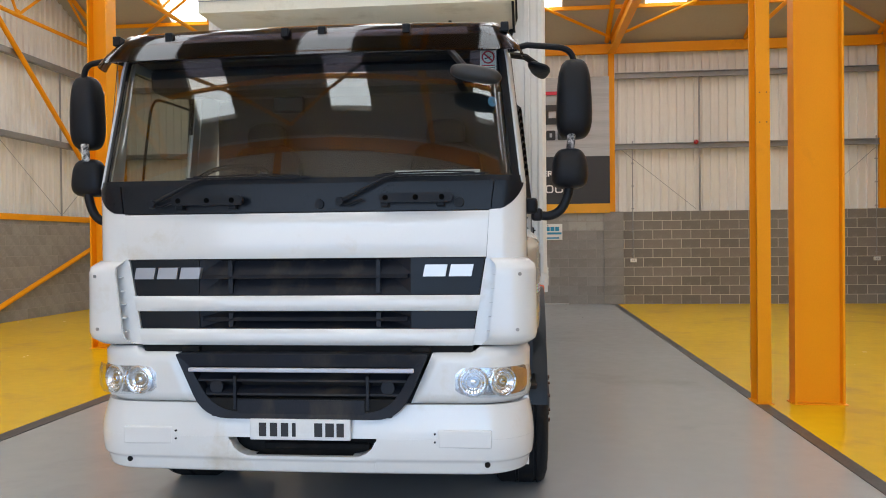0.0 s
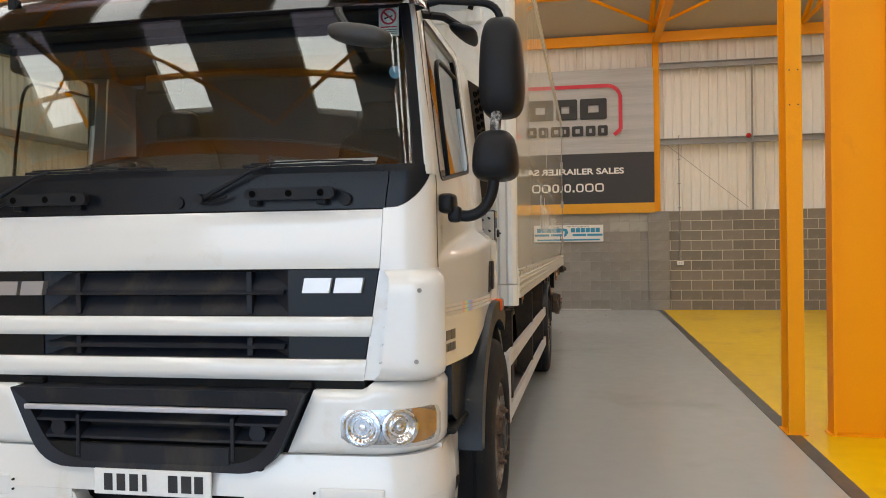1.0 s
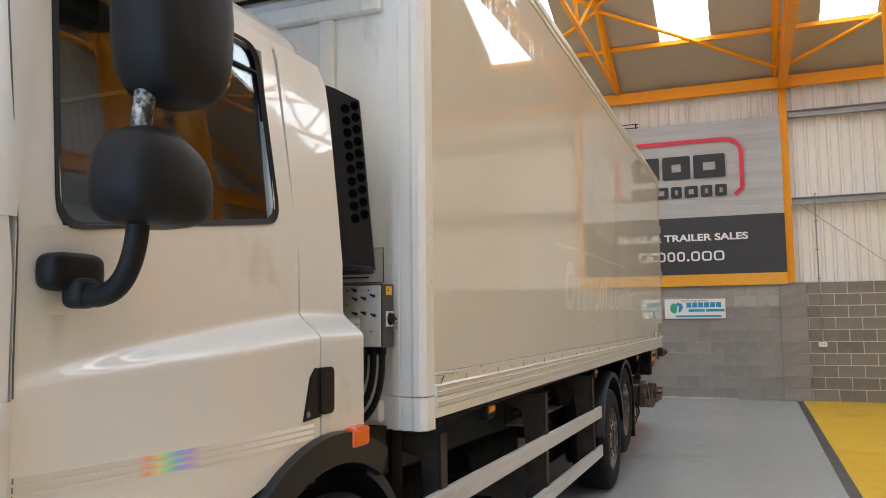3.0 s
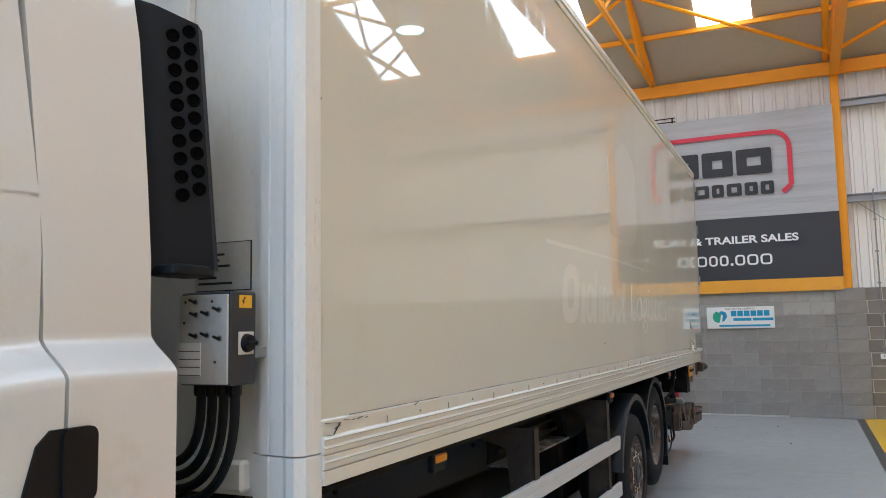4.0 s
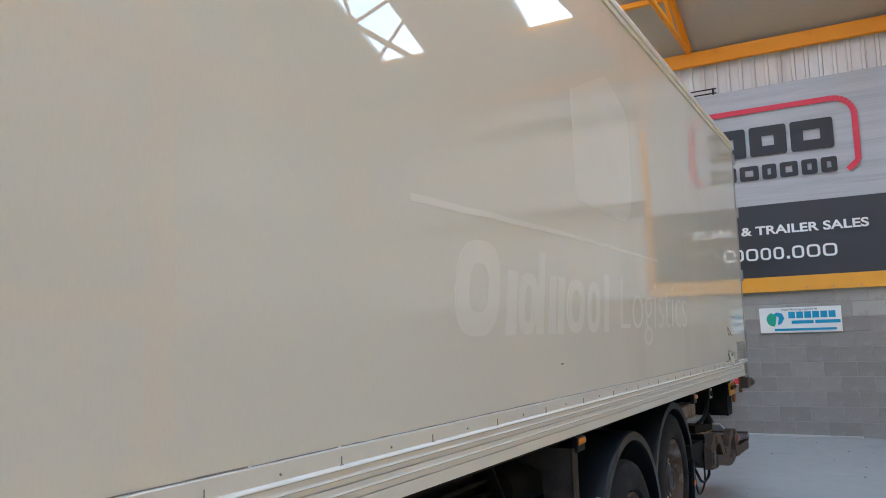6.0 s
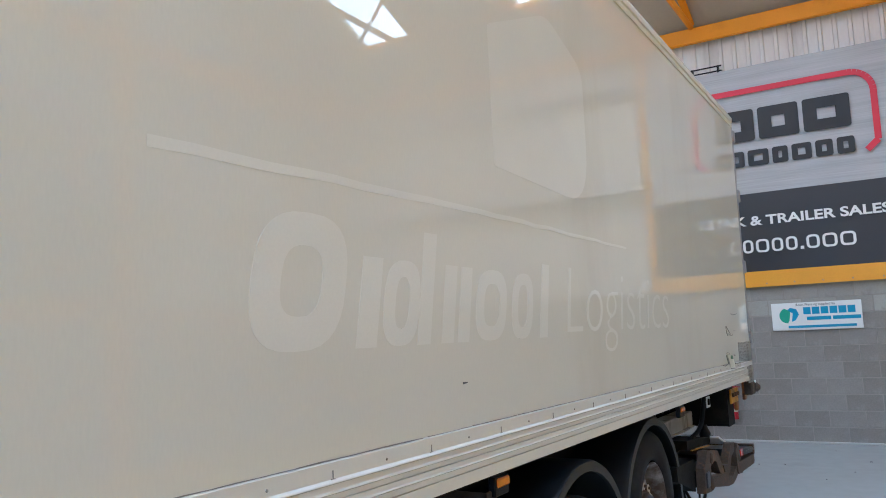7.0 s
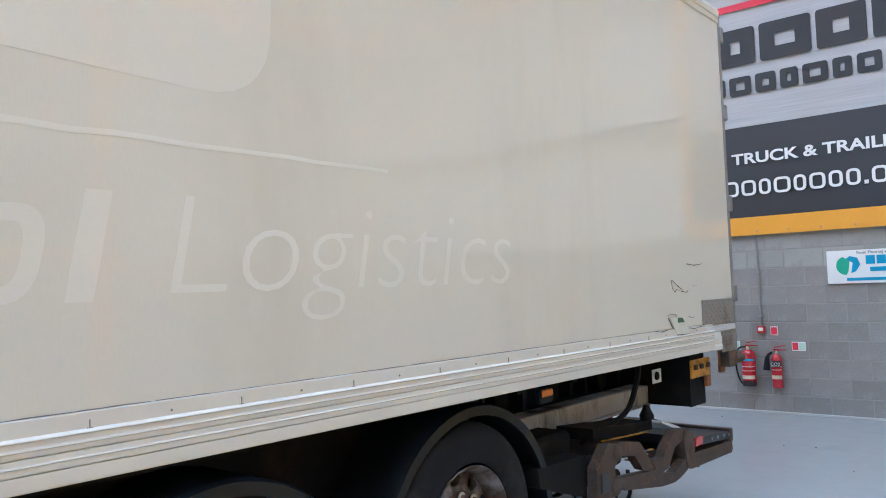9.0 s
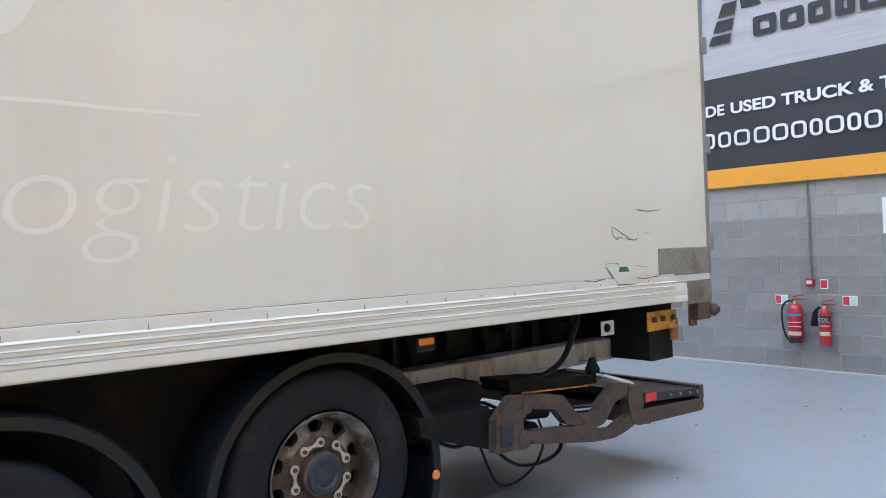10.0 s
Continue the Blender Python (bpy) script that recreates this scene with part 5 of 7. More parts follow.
# -- flanks: doors, windows, steps, wheel arches --
AX1, AX2, AX3, WR = 1.33, 6.74, 8.155, 0.535
for g in (1, -1):
    far = g < 0
    sill = lambda y: 1.075 if y < 0.64 else 1.075 + 0.155 * min(1, (y - 0.64) / 0.54) ** 0.8
    low = [sill] + [lambda y, k=k: sill(y) + (shoulder(y)[0] - 0.05 - sill(y)) * k for k in (0.12, 0.35, 0.6, 0.85)]
    high = [lambda y, k=k: shoulder(y)[1] + 0.05 + (1.842 + 0.135 * (y - 0.152) / 1.083 - shoulder(y)[1] - 0.05) * k for k in (0.25, 0.5, 0.75, 1)]
    door = part("door", flank_rows(lambda y, k: 0.152, lambda y, k: 1.235, low + SH + high, g, 0.006, 0.03, 30), M_PAINT, truck, "white cab door, closed, with faint scuffs and rust streak", True, 60)
    # raised dark strip over door and pillar, painting the shaded gap
    part("door_gap", flank(0.1535, 0.1558, 1.49, 2.575, g, 0.0095, 0.003, 1, 16), M_GAPSHADE, truck, "dark strip painted as the gap in front of the door")
    wz0 = lambda y: 1.853 + 0.125 * (y - 0.25)
    part("window_surround", flank(lambda v: 0.152 + 0.10 * v, 0.27, wz0(0.16), 2.60, g, 0.006, 0.03, 2, 8), M_PAINT, door, "", True)
    part("window_surround", flank(1.115, lambda v: 1.235 - 0.05 * v, wz0(1.13), 2.60, g, 0.006, 0.03, 2, 8), M_PAINT, door, "", True)
    part("window_surround", flank(0.27, 1.115, 2.53, 2.60, g, 0.006, 0.03, 8, 2), M_PAINT, door, "", True)
    # rubber frame round the window
    bm = bmesh.new()
    corners = [(0.250, wz0(0.25) - 0.01), (1.142, wz0(1.142) - 0.01), (1.095, 2.545), (0.275, 2.545)]
    loop = []
    for i, (y, z) in enumerate(corners):
        p, n_ = Vector(corners[i - 1]), Vector(corners[(i + 1) % 4])
        c = Vector((y, z))
        a, b = c + (p - c).normalized() * 0.075, c + (n_ - c).normalized() * 0.075
        loop += [(1 - t) ** 2 * a + 2 * t * (1 - t) * c + t * t * b for t in (0, 0.25, 0.5, 0.75, 1)]
    cen = Vector((0.69, 2.22))
    out_r, in_r = loop, [p + (cen - p).normalized() * 0.026 for p in loop]
    vo, vi, wo = ([bm.verts.new((CX + g * (flank_x(p.x, p.y, g) + o), p.x, p.y)) for p in q] for q, o in ((out_r, 0.010), (in_r, 0.004), (out_r, -0.02)))
    for i in range(len(loop)):
        j = (i + 1) % len(loop)
        bm.faces.new((vo[i], vo[j], vi[j], vi[i])), bm.faces.new((wo[i], wo[j], vo[j], vo[i]))
    part("window_seal", bm, M_BLACK, door, "black rubber window seal")
    pane = part("window_pane", flank(lambda v: 0.262 + 0.02 * v, lambda v: 1.130 - 0.04 * v, lambda u: wz0(0.262 + 0.868 * u) - 0.002, 2.54, g, -0.006, 0.004, 8, 6), M_SCREEN, door, "clear door window glass", True)
    pane.visible_shadow = False
    rim = [(0.53, wz0(0.53)), (0.53, 2.10), (0.54, 2.28)] + arc((0.545, 2.34), (0.555, 2.435), (0.66, 2.44), 6) + [(0.85, 2.447), (1.085, 2.45)]
    part("window_rim", tube([(CX + g * (flank_x(y, z, g) - 0.002), y, z) for y, z in rim], 0.008, 6), M_BLACK, door, "thin black rim of the drop glass", True)
    # cab rear quarter
    tail = [1.545] * 5 + [1.545] * 10 + [1.543, 1.541, 1.539] + [1.538, 1.543, 1.545, 1.545, 1.535, 1.505]
    qrows = [lambda y: 1.245, lambda y: 1.30, lambda y: 1.36, lambda y: 1.42, lambda y: 1.48] + SH + [lambda y, z=z: z for z in (1.85, 2.05, 2.25, 2.42, 2.53, 2.60)]
    part("rear_quarter", flank_rows(lambda y, k: 1.2445 - 0.04 * max(0, k - 17) / 6, lambda y, k: tail[k], qrows, g, 0.006, 0.03, 8), M_PAINT, truck, "white cab rear quarter panel", True, 60)
    hx = CX + g * (flank_x(1.25, 1.4, g) + 0.006)
    hd = part("door_handle", prism([(1.13, 1.325), (1.235, 1.33), (1.235, 1.487), (1.20, 1.487), (1.17, 1.46)], "x", hx - 0.004 * g, hx + 0.006 * g), M_BLACK, door, "black recessed door handle")
    part("pull", prism(rounded(1.225, 1.31, 1.335, 1.487, 0.02, 3), "x", hx - 0.004, hx + 0.012 * g) if g > 0 else boxm(hx - 0.012, hx, 1.225, 1.31, 1.335, 1.487), M_BLACK, hd)
    part("lock", turned([(0, 0.0), (0.0, 0.010), (-0.004, 0.011)], (hx + 0.007 * g, 1.155, 1.345), "x", 12), M_STEEL, hd)
    part("side_repeater", boxm(*sorted((CX + g * 1.185, CX + g * 1.255)), 1.40, 1.52, 1.200, 1.270, 0.012, None, 2), M_ORANGE, truck, "orange side repeater lamp")
    # wheel arch
    xo, xi = CX + g * 1.245, CX + g * 0.80
    prof = [(0.0, 0.605), (0.0, 0.70), (g * -0.03, 0.705), (g * -0.45, 0.705), (g * -0.45, 0.605)]
    prof = [(a, r + (0.03 if r > 0.65 else 0.025)) for a, r in prof]
    part("wheel_arch", turned(prof + prof[:1], (xo, AX1 - 0.03, 0.535), "x", 28, 58, 172), M_ARCH, truck, "dark grey plastic wheel arch", True, 40)
    rear = [(-g * 0.035, 0.60), (-g * 0.035, 0.645), (-g * 0.06, 0.655), (-g * 0.45, 0.655), (-g * 0.45, 0.60)]
    part("rear_mudguard", turned(rear + rear[:1], (xo, AX1, 0.535), "x", 18, 2, 66), M_ARCH, truck, "dark grey mudguard behind the cab wheel", True, 40)
    part("arch_panel", prism([(0.30, 0.86), (0.50, 0.775), (0.70, 0.72), (0.83, 0.95), (0.98, 1.13), (0.98, 1.20), (0.30, 1.07)], "x", *sorted((CX + g * 1.02, CX + g * 1.16))), M_ARCH, truck, "dark grey step panel")
    part("step", boxm(*sorted((CX + g * 0.95, CX + g * 1.18)), 0.26, 0.62, 0.785, 0.81, 0.006), M_DARK, truck, "black step tread")
    st = part("bumper_step", prism([(0.18, 0.41), (0.54, 0.43), (0.60, 0.52), (0.60, 0.70), (0.54, 0.755), (0.18, 0.77)], "x", *sorted((CX + g * 1.05, CX + g * 1.135))), M_PAINT, truck, "white bumper end with a step")
    part("tread", boxm(*sorted((CX + g * 1.08, CX + g * 1.145)), 0.30, 0.56, 0.49, 0.53, 0.006), M_DARK, st)
    part("mudflap", boxm(*sorted((CX + g * 0.80, CX + g * 1.22)), 1.98, 2.0, 0.28, 0.85), M_BLACK, truck, "black rubber mudflap")

# door badges, decal stripes and streaks on the near flank
badge_row = thing("model_badge", "", "")
badge_row.parent = truck
for n_, y0, step, w, z0, z1 in ((3, 0.185, 0.060, 0.048, 1.180, 1.220), (5, 0.188, 0.035, 0.027, 1.132, 1.166)):
    for i in range(n_):
        part("block", flank(y0 + i * step, y0 + i * step + w, z0, z1, 1, 0.0095, 0.004, 2, 1), M_BADGE, badge_row, "dark grey badge block")
part("rust_streak", flank(0.225, 0.300, 1.560, 1.66, 1, 0.0066, 0.0004, 4, 12), M_STREAK, truck, "faint brown run below the mirror arm")
M_FOIL = bpy.data.materials.new("painted_glint_foil")
M_FOIL.use_nodes = True
nt = M_FOIL.node_tree
tcn, sep, rmp = nt.nodes.new("ShaderNodeTexCoord"), nt.nodes.new("ShaderNodeSeparateXYZ"), nt.nodes.new("ShaderNodeValToRGB")
nt.links.new(tcn.outputs["Generated"], sep.inputs[0]), nt.links.new(sep.outputs["Y"], rmp.inputs[0]), nt.links.new(rmp.outputs[0], nt.nodes["Principled BSDF"].inputs["Base Color"])
# the foil's rainbow glint is painted into its base colour, fixed along y
for pos, c in ((0.0, (0.70, 0.69, 0.67)), (0.28, (0.72, 0.71, 0.69)), (0.315, (0.92, 0.46, 0.34)), (0.345, (0.90, 0.85, 0.40)), (0.375, (0.40, 0.88, 0.60)), (0.405, (0.30, 0.58, 0.98)), (0.44, (0.56, 0.43, 0.90)), (0.48, (0.73, 0.72, 0.71)), (1.0, (0.70, 0.68, 0.65))):
    e = rmp.color_ramp.elements.new(pos)
    e.color = (*c, 1)
nt.nodes["Principled BSDF"].inputs["Roughness"].default_value, nt.nodes["Principled BSDF"].inputs["Metallic"].default_value = 0.3, 0.1
for i in range(3):
    z = 1.266 + i * 0.018
    part("decal_stripe", flank(0.16, 1.20, lambda u, z=z: z + 0.018 - 0.02 * u, lambda u, z=z: z + 0.030 - 0.02 * u, 1, 0.0075, 0.001, 14, 1), M_FOIL, truck, "pale foil stripe with a rainbow glint painted in its middle")

# cab inside
part("cab_rear_wall", boxm(CX - 1.03, CX + 1.03, 1.49, 1.52, 1.05, 2.60), M_CABLIGHT, truck, "grey lining at the back of the cab")
part("cab_floor", boxm(CX - 1.08, CX + 1.08, 0.12, 1.36, 1.06, 1.10), M_CABIN, truck)
part("cab_roof_lining", boxm(CX - 0.98, CX + 0.98, 0.24, 1.34, 2.56, 2.59), M_CABLIGHT, truck)
part("overhead_shelf", boxm(CX - 0.95, CX + 0.95, 0.30, 0.55, 2.42, 2.55, 0.02), M_CABIN, truck, "dark overhead shelf")
part("dashboard", prism([(0.06, 1.60), (0.06, 1.855), (0.14, 1.875), (0.36, 1.865), (0.48, 1.80), (0.50, 1.55)], "x", CX - 1.05, CX + 1.05), M_CABIN, truck, "dark grey dashboard")
part("document", prism([(0.045, 1.885), (0.05, 1.882), (0.115, 1.935), (0.11, 1.938)], "x", CX + 0.46, CX + 0.90), M_PAPER, truck, "white paper lying on the dashboard")
for x in (CX - 0.58, CX + 0.62):
    seat = part("seat", soft_block(x, 0.98, 1.50, 0.25, 0.25, 0.09, 4), M_CABIN, truck, "dark cloth seat", True)
    part("backrest", soft_block(x, 1.20, 1.86, 0.24, 0.09, 0.36, 4), M_CABIN, seat, "", True)
    part("headrest", soft_block(x, 1.20, 2.27, 0.13, 0.055, 0.10, 3.2), M_CABIN, seat, "", True)
    part("pedestal", boxm(x - 0.2, x + 0.2, 0.8, 1.15, 1.10, 1.42), M_CABIN, seat)
bm = bmesh.new()
ring = [(CX - 0.58 + 0.225 * math.cos(t), 0.56 + 0.13 * math.sin(t), 1.93 + 0.11 * math.sin(t)) for t in (2 * math.pi * i / 28 for i in range(29))]
wheel = part("steering_wheel", add_tube(bm, ring, 0.015, 8), M_BLACK, truck, "black steering wheel", True)
for t in (0.3, 2.8, 4.7):
    part("spoke", tube([(CX - 0.58, 0.55, 1.90), (CX - 0.58 + 0.22 * math.cos(t), 0.56 + 0.13 * math.sin(t), 1.93 + 0.11 * math.sin(t))], 0.014, 6), M_BLACK, wheel)
part("column", tube([(CX - 0.58, 0.55, 1.90), (CX - 0.58, 0.42, 1.70)], 0.04, 8), M_BLACK, wheel)
part("phone_holder", boxm(CX - 0.43, CX - 0.36, 0.36, 0.42, 1.87, 1.99, 0.01), M_BLACK, truck)
part("toll_device", boxm(CX - 0.26, CX - 0.08, 0.33, 0.37, 2.29, 2.38, 0.012), M_BLACK, truck, "small black device behind the windscreen")
SX, SY = CX + 0.945, 0.150
stk = part("no_smoking_sticker", boxm(SX - 0.042, SX + 0.042, SY, SY + 0.002, 2.435, 2.555), M_WHITE, truck, "white and red no-smoking sticker")
part("ring", turned([(0, 0.026), (0, 0.034), (-0.001, 0.034), (-0.001, 0.026), (0, 0.026)], (SX, SY - 0.0015, 2.515), "y", 20), M_BANNERRED, stk)
part("bar", prism([(SX - 0.024, 2.531), (SX - 0.018, 2.537), (SX + 0.024, 2.499), (SX + 0.018, 2.493)], "y", SY - 0.0025, SY - 0.001), M_BANNERRED, stk)
part("pictogram", prism([(SX - 0.018, 2.510), (SX + 0.016, 2.520), (SX + 0.016, 2.515), (SX - 0.018, 2.504)], "y", SY - 0.0015, SY), M_DARK, stk)
part("caption", boxm(SX - 0.034, SX + 0.034, SY - 0.0015, SY, 2.470, 2.475), M_BANNERRED, stk)
for i in range(3):
    part("caption", boxm(SX - 0.034, SX + 0.034, SY - 0.0015, SY, 2.444 + 0.008 * i, 2.447 + 0.008 * i), M_BADGE, stk)
disc = turned([(0, 0), (0, 0.026), (0.002, 0.026)], (0, 0, 0), "y", 20)
bmesh.ops.rotate(disc, cent=(0, 0, 0), matrix=Matrix.Rotation(radians(30), 3, "Z"), verts=disc.verts)
bmesh.ops.translate(disc, vec=(CX + 0.965, 0.165, 2.29), verts=disc.verts)
part("blue_disc", disc, mat("pale_blue_sticker", (0.20, 0.42, 0.62), 0.5), truck, "round pale blue sticker")

# -- mirrors --
def mirror_set(g, shift, deep):
    near = lambda x: CX + g * (x - shift * min(1, max(0, (x + 0.24) / 0.3)) - CX)
    big = part("wing_mirror", soft_block(near(0.104), 0.312, 2.312, 0.090 if g > 0 else 0.080, deep, 0.207, 3.6, 24, 16, lambda p: Vector((p.x * (1 - 0.10 * p.z), p.y * (1 - 0.12 * abs(p.z)), p.z))), M_BLACK, truck, "large black plastic wing mirror", True)
    part("mirror_glass", prism([(x, z) for x, z in rounded(near(0.104) - 0.060, near(0.104) + 0.060, 2.165, 2.46, 0.03, 4)], "y", 0.305 + deep * 0.80, 0.305 + deep * 0.96), M_CHROME, big, "mirror glass")
    part("neck", tube([(near(0.078), 0.244, 2.03), (near(0.088), 0.249, 2.13)], 0.022, 10), M_WORN, big, "black neck worn to white metal", True)
    small = part("wide_angle_mirror", soft_block(near(0.076), 0.287, 1.945, 0.092, deep - 0.008, 0.105, 3.4, 24, 14, lambda p: Vector((p.x * (1 - 0.12 * p.z), p.y * (1 - 0.12 * max(0, p.z)), p.z * (1 - 0.42 * max(0, p.y)) if p.z > 0 else p.z))), M_BLACK, truck, "small black wide-angle mirror", True)
    part("mirror_glass", prism([(x, z) for x, z in rounded(near(0.076) - 0.055, near(0.076) + 0.055, 1.885, 1.995, 0.03, 4)], "y", 0.280 + deep * 0.80, 0.280 + deep * 0.95), M_CHROME, small, "mirror glass")
    pts = [(near(-0.12), 0.272, 1.702), (near(-0.07), 0.268, 1.700)] + arc((near(-0.045), 0.266, 1.698), (near(0.062), 0.258, 1.705), (near(0.074), 0.252, 1.87), 16)
    part("mirror_arm", tube(pts, 0.024, 12), M_BLACK, truck, "bent black tubular mirror arm", True)
    part("arm_base", soft_block(near(-0.125), 0.268, 1.752, 0.034, 0.076, 0.042, 4), M_BLACK, truck, "", True)
    part("arm_base_foot", soft_block(near(-0.095), 0.268, 1.706, 0.03, 0.034, 0.034, 3.5), M_BLACK, truck, "", True)
    up = [(near(-0.24), 0.20, 2.56), (near(-0.14), 0.21, 2.585), (near(-0.02), 0.24, 2.58)] + arc((near(0.02), 0.25, 2.578), (near(0.10), 0.27, 2.575), (near(0.104), 0.28, 2.50), 6)
    part("mirror_arm", tube(up, 0.016, 10), M_BLACK, truck, "bent black tubular mirror arm", True)
mirror_set(1, 0.0, 0.135), mirror_set(-1, 0.065, 0.085)
part("kerb_mirror_arm", tube([(-0.235, 0.30, 2.56), (-0.15, 0.36, 2.56), (-0.09, 0.42, 2.53)], 0.018, 8), M_BLACK, truck, "", True)
part("kerb_mirror", soft_block(-0.075, 0.50, 2.515, 0.055, 0.15, 0.022, 2.8, 20, 12, lambda p: Vector((p.x * (1 - 0.35 * p.y), p.y, p.z - 0.9 * p.x))), M_BLACK, truck, "black kerb-view mirror above the door", True)
part("front_mirror", soft_block(CX + 0.895, -0.10, 2.378, 0.125, 0.06, 0.040, 2.6, 20, 12, lambda p: Vector((p.x, p.y, p.z - 0.55 * p.x))), M_DUSTY, truck, "dull black front-view mirror under the sun visor", True)
part("front_mirror_arm", tube([(CX + 0.76, 0.06, 2.53), (CX + 0.80, -0.05, 2.47), (CX + 0.85, -0.10, 2.40)], 0.018, 8), M_BLACK, truck, "", True)

# -- intake behind the cab --
def lean_in(bm):
    """The intake leans towards the cab at its top."""
    for v in bm.verts:
        v.co.x -= 0.10 * (v.co.z - 1.84)
    return bm


def slant_top(bm):
    """The top falls towards the back and outwards."""
    for v in bm.verts:
        if v.co.z > 2.4:
            v.co.z -= 0.30 * (v.co.y - 1.57)
    return bm


ink = part("air_intake", lean_in(slant_top(prism([(-0.225, 1.60), (-0.205, 1.572), (-0.190, 1.574), (-0.160, 1.606), (-0.153, 1.618), (-0.105, 1.708), (-0.115, 1.735), (-0.225, 1.735)], "z", 1.835, 2.555))), M_BLACK, truck, "tall black perforated air intake behind the cab")
part("foot", soft_block(-0.166, 1.655, 1.832, 0.058, 0.078, 0.016, 5), M_BLACK, ink, "", True)
hole_me = bpy.data.meshes.new("hole")
# raised discs, the depth of each hole painted as near-black shade
hb = turned([(0.001, 0), (0.001, 0.0125), (0.005, 0.0155), (0.005, 0.0175), (-0.002, 0.019)], (0, 0, 0), "x", 10)
bmesh.ops.rotate(hb, cent=(0, 0, 0), matrix=Matrix.Rotation(radians(-28), 3, "Z"), verts=hb.verts)
hb.to_mesh(hole_me)
hb.free()
hole_me.materials.append(M_HOLESHADE)
for i in range(10):
    for k in (0.30, 0.74):
        z = 2.030 + i * 0.0485 + 0.02 * (k > 0.5)
        h = new("hole", hole_me)
        h.parent, h.location = ink, (-0.152 + 0.048 * k - 0.10 * (z - 1.84), 1.617 + 0.091 * k, z)

# -- the box body --
BY0, BY1, BZ0, BZ1 = 1.95, 11.26, 1.20, 3.80
SLOPE = Matrix.Translation((0, BY0, 0)) @ Matrix(((1, 0, 0, 0), (0, 1, 0, 0), (0, -0.0045, 1, 0), (0, 0, 0, 1))) @ Matrix.Translation((0, -BY0, 0))


def bodypart(name, bm, material, parent, label="", smooth=False):
    bmesh.ops.transform(bm, matrix=SLOPE, verts=bm.verts)
    return part(name, bm, material, parent, label, smooth)


body = bodypart("box_body", boxm(2 * CX + 0.02, -0.02, BY0 + 0.06, BY1 - 0.03, BZ0 + 0.02, BZ1 - 0.02), M_SIDE, truck, "long white insulated box body")
def wave(y, z):
    return 0.0013 * noise.noise((y * 0.55, z * 0.5, 3)) + 0.00010 * noise.noise((y * 2.2, z * 1.6, 9))
def wavy(x, side):
    def fn(u, v):
        y, z = 2.035 + (11.235 - 2.035) * u, 1.385 + (3.745 - 1.385) * v
        return (x + side * wave(y, z), y, z)
    return fn
bodypart("side_panel", grid_patch(wavy(0.0, 1), 110, 30, 0.015, lambda u, v: Vector((-1, 0, 0))), M_SIDE, body, "glossy cream side panel with faded white lettering", True)
bodypart("side_panel", boxm(2 * CX, 2 * CX + 0.02, 2.035, 11.235, 1.385, 3.745), M_SIDE, body)
def bead(x, z, r):
    """A half-round bead of the rail's outline."""
    return [(x, z - r), (x + 0.9 * r, z - 0.5 * r), (x + 1.1 * r, z - 0.1 * r), (x + 0.8 * r, z + 0.5 * r), (x, z + r)]


for x, s in ((0.0, 1), (2 * CX, -1)):
    ledge = [(0.0, 1.232), (0.020, 1.232), (0.020, 1.2715), (0.013, 1.2725), (0.013, 1.2755), (0.020, 1.2765), (0.020, 1.290)] + bead(0.0195, 1.296, 0.0038) + [(0.019, 1.303), (0.019, 1.3145), (0.012, 1.3155), (0.012, 1.3185), (0.019, 1.3195), (0.019, 1.330)] + bead(0.019, 1.336, 0.0038) + [(0.018, 1.343), (0.018, 1.354)] + bead(0.018, 1.361, 0.0044) + [(0.011, 1.369), (0.011, 1.412), (0.0, 1.416), (-0.03, 1.416), (-0.03, 1.232)]
    bodypart("bottom_rail", prism([(x + s * a, z) for a, z in ledge], "y", 2.035, 10.80), M_RAIL, body, "ribbed cream bottom rail with rivets")
    bodypart("top_rail", prism([(x + s * a, z) for a, z in ((-0.03, 3.69), (0.006, 3.69), (0.009, 3.695), (0.009, 3.722), (0.004, 3.726), (0.004, 3.732), (0.014, 3.738), (0.016, 3.775), (0.004, 3.80), (-0.05, 3.81), (-0.05, 3.69))], "y", 2.0, 11.24), M_RAIL, body, "cream top edge trim")
    post = [(x - s * 0.185, 1.972), (x - s * 0.15, 1.970), (x - s * 0.145, 1.950), (x - s * 0.115, 1.948), (x - s * 0.112, 1.953), (x - s * 0.104, 1.953), (x - s * 0.100, 1.945), (x - s * 0.06, 1.945), (x - s * 0.045, 1.938), (x - s * 0.02, 1.94), (x + s * 0.004, 1.965), (x + s * 0.008, 2.0), (x + s * 0.008, 2.036), (x - s * 0.185, 2.036)]
    bodypart("corner_post", prism(post, "z", 1.325, 3.79), M_BOXTRIM, body, "white front corner post")
    bodypart("corner_cap", prism([(a + s * 0.003, b - 0.003) for a, b in post], "z", 1.187, 1.321), M_BOXTRIM, body, "white lower corner cap with rust lines")
    bodypart("rear_frame", boxm(*sorted((x - s * 0.06, x + s * 0.006)), 11.235, 11.275, 1.16, 3.80, 0.004), M_STEEL, body, "grey steel rear door frame")
bodypart("front_wall", boxm(2 * CX + 0.185, -0.185, 1.975, 2.01, 1.20, 3.79), M_BOXTRIM, body, "stained white front wall of the box")
for z in (3.02, 1.26):
    bodypart("front_frame", boxm(2 * CX + 0.19, -0.19, 1.93, 1.976, z - 0.045, z + 0.045, 0.01), M_BOXTRIM, body)
for x in (-0.46, 2 * CX + 0.46):
    bodypart("front_frame", boxm(x - 0.035, x + 0.035, 1.94, 1.976, 2.0, 2.975, 0.006), M_BOXTRIM, body)
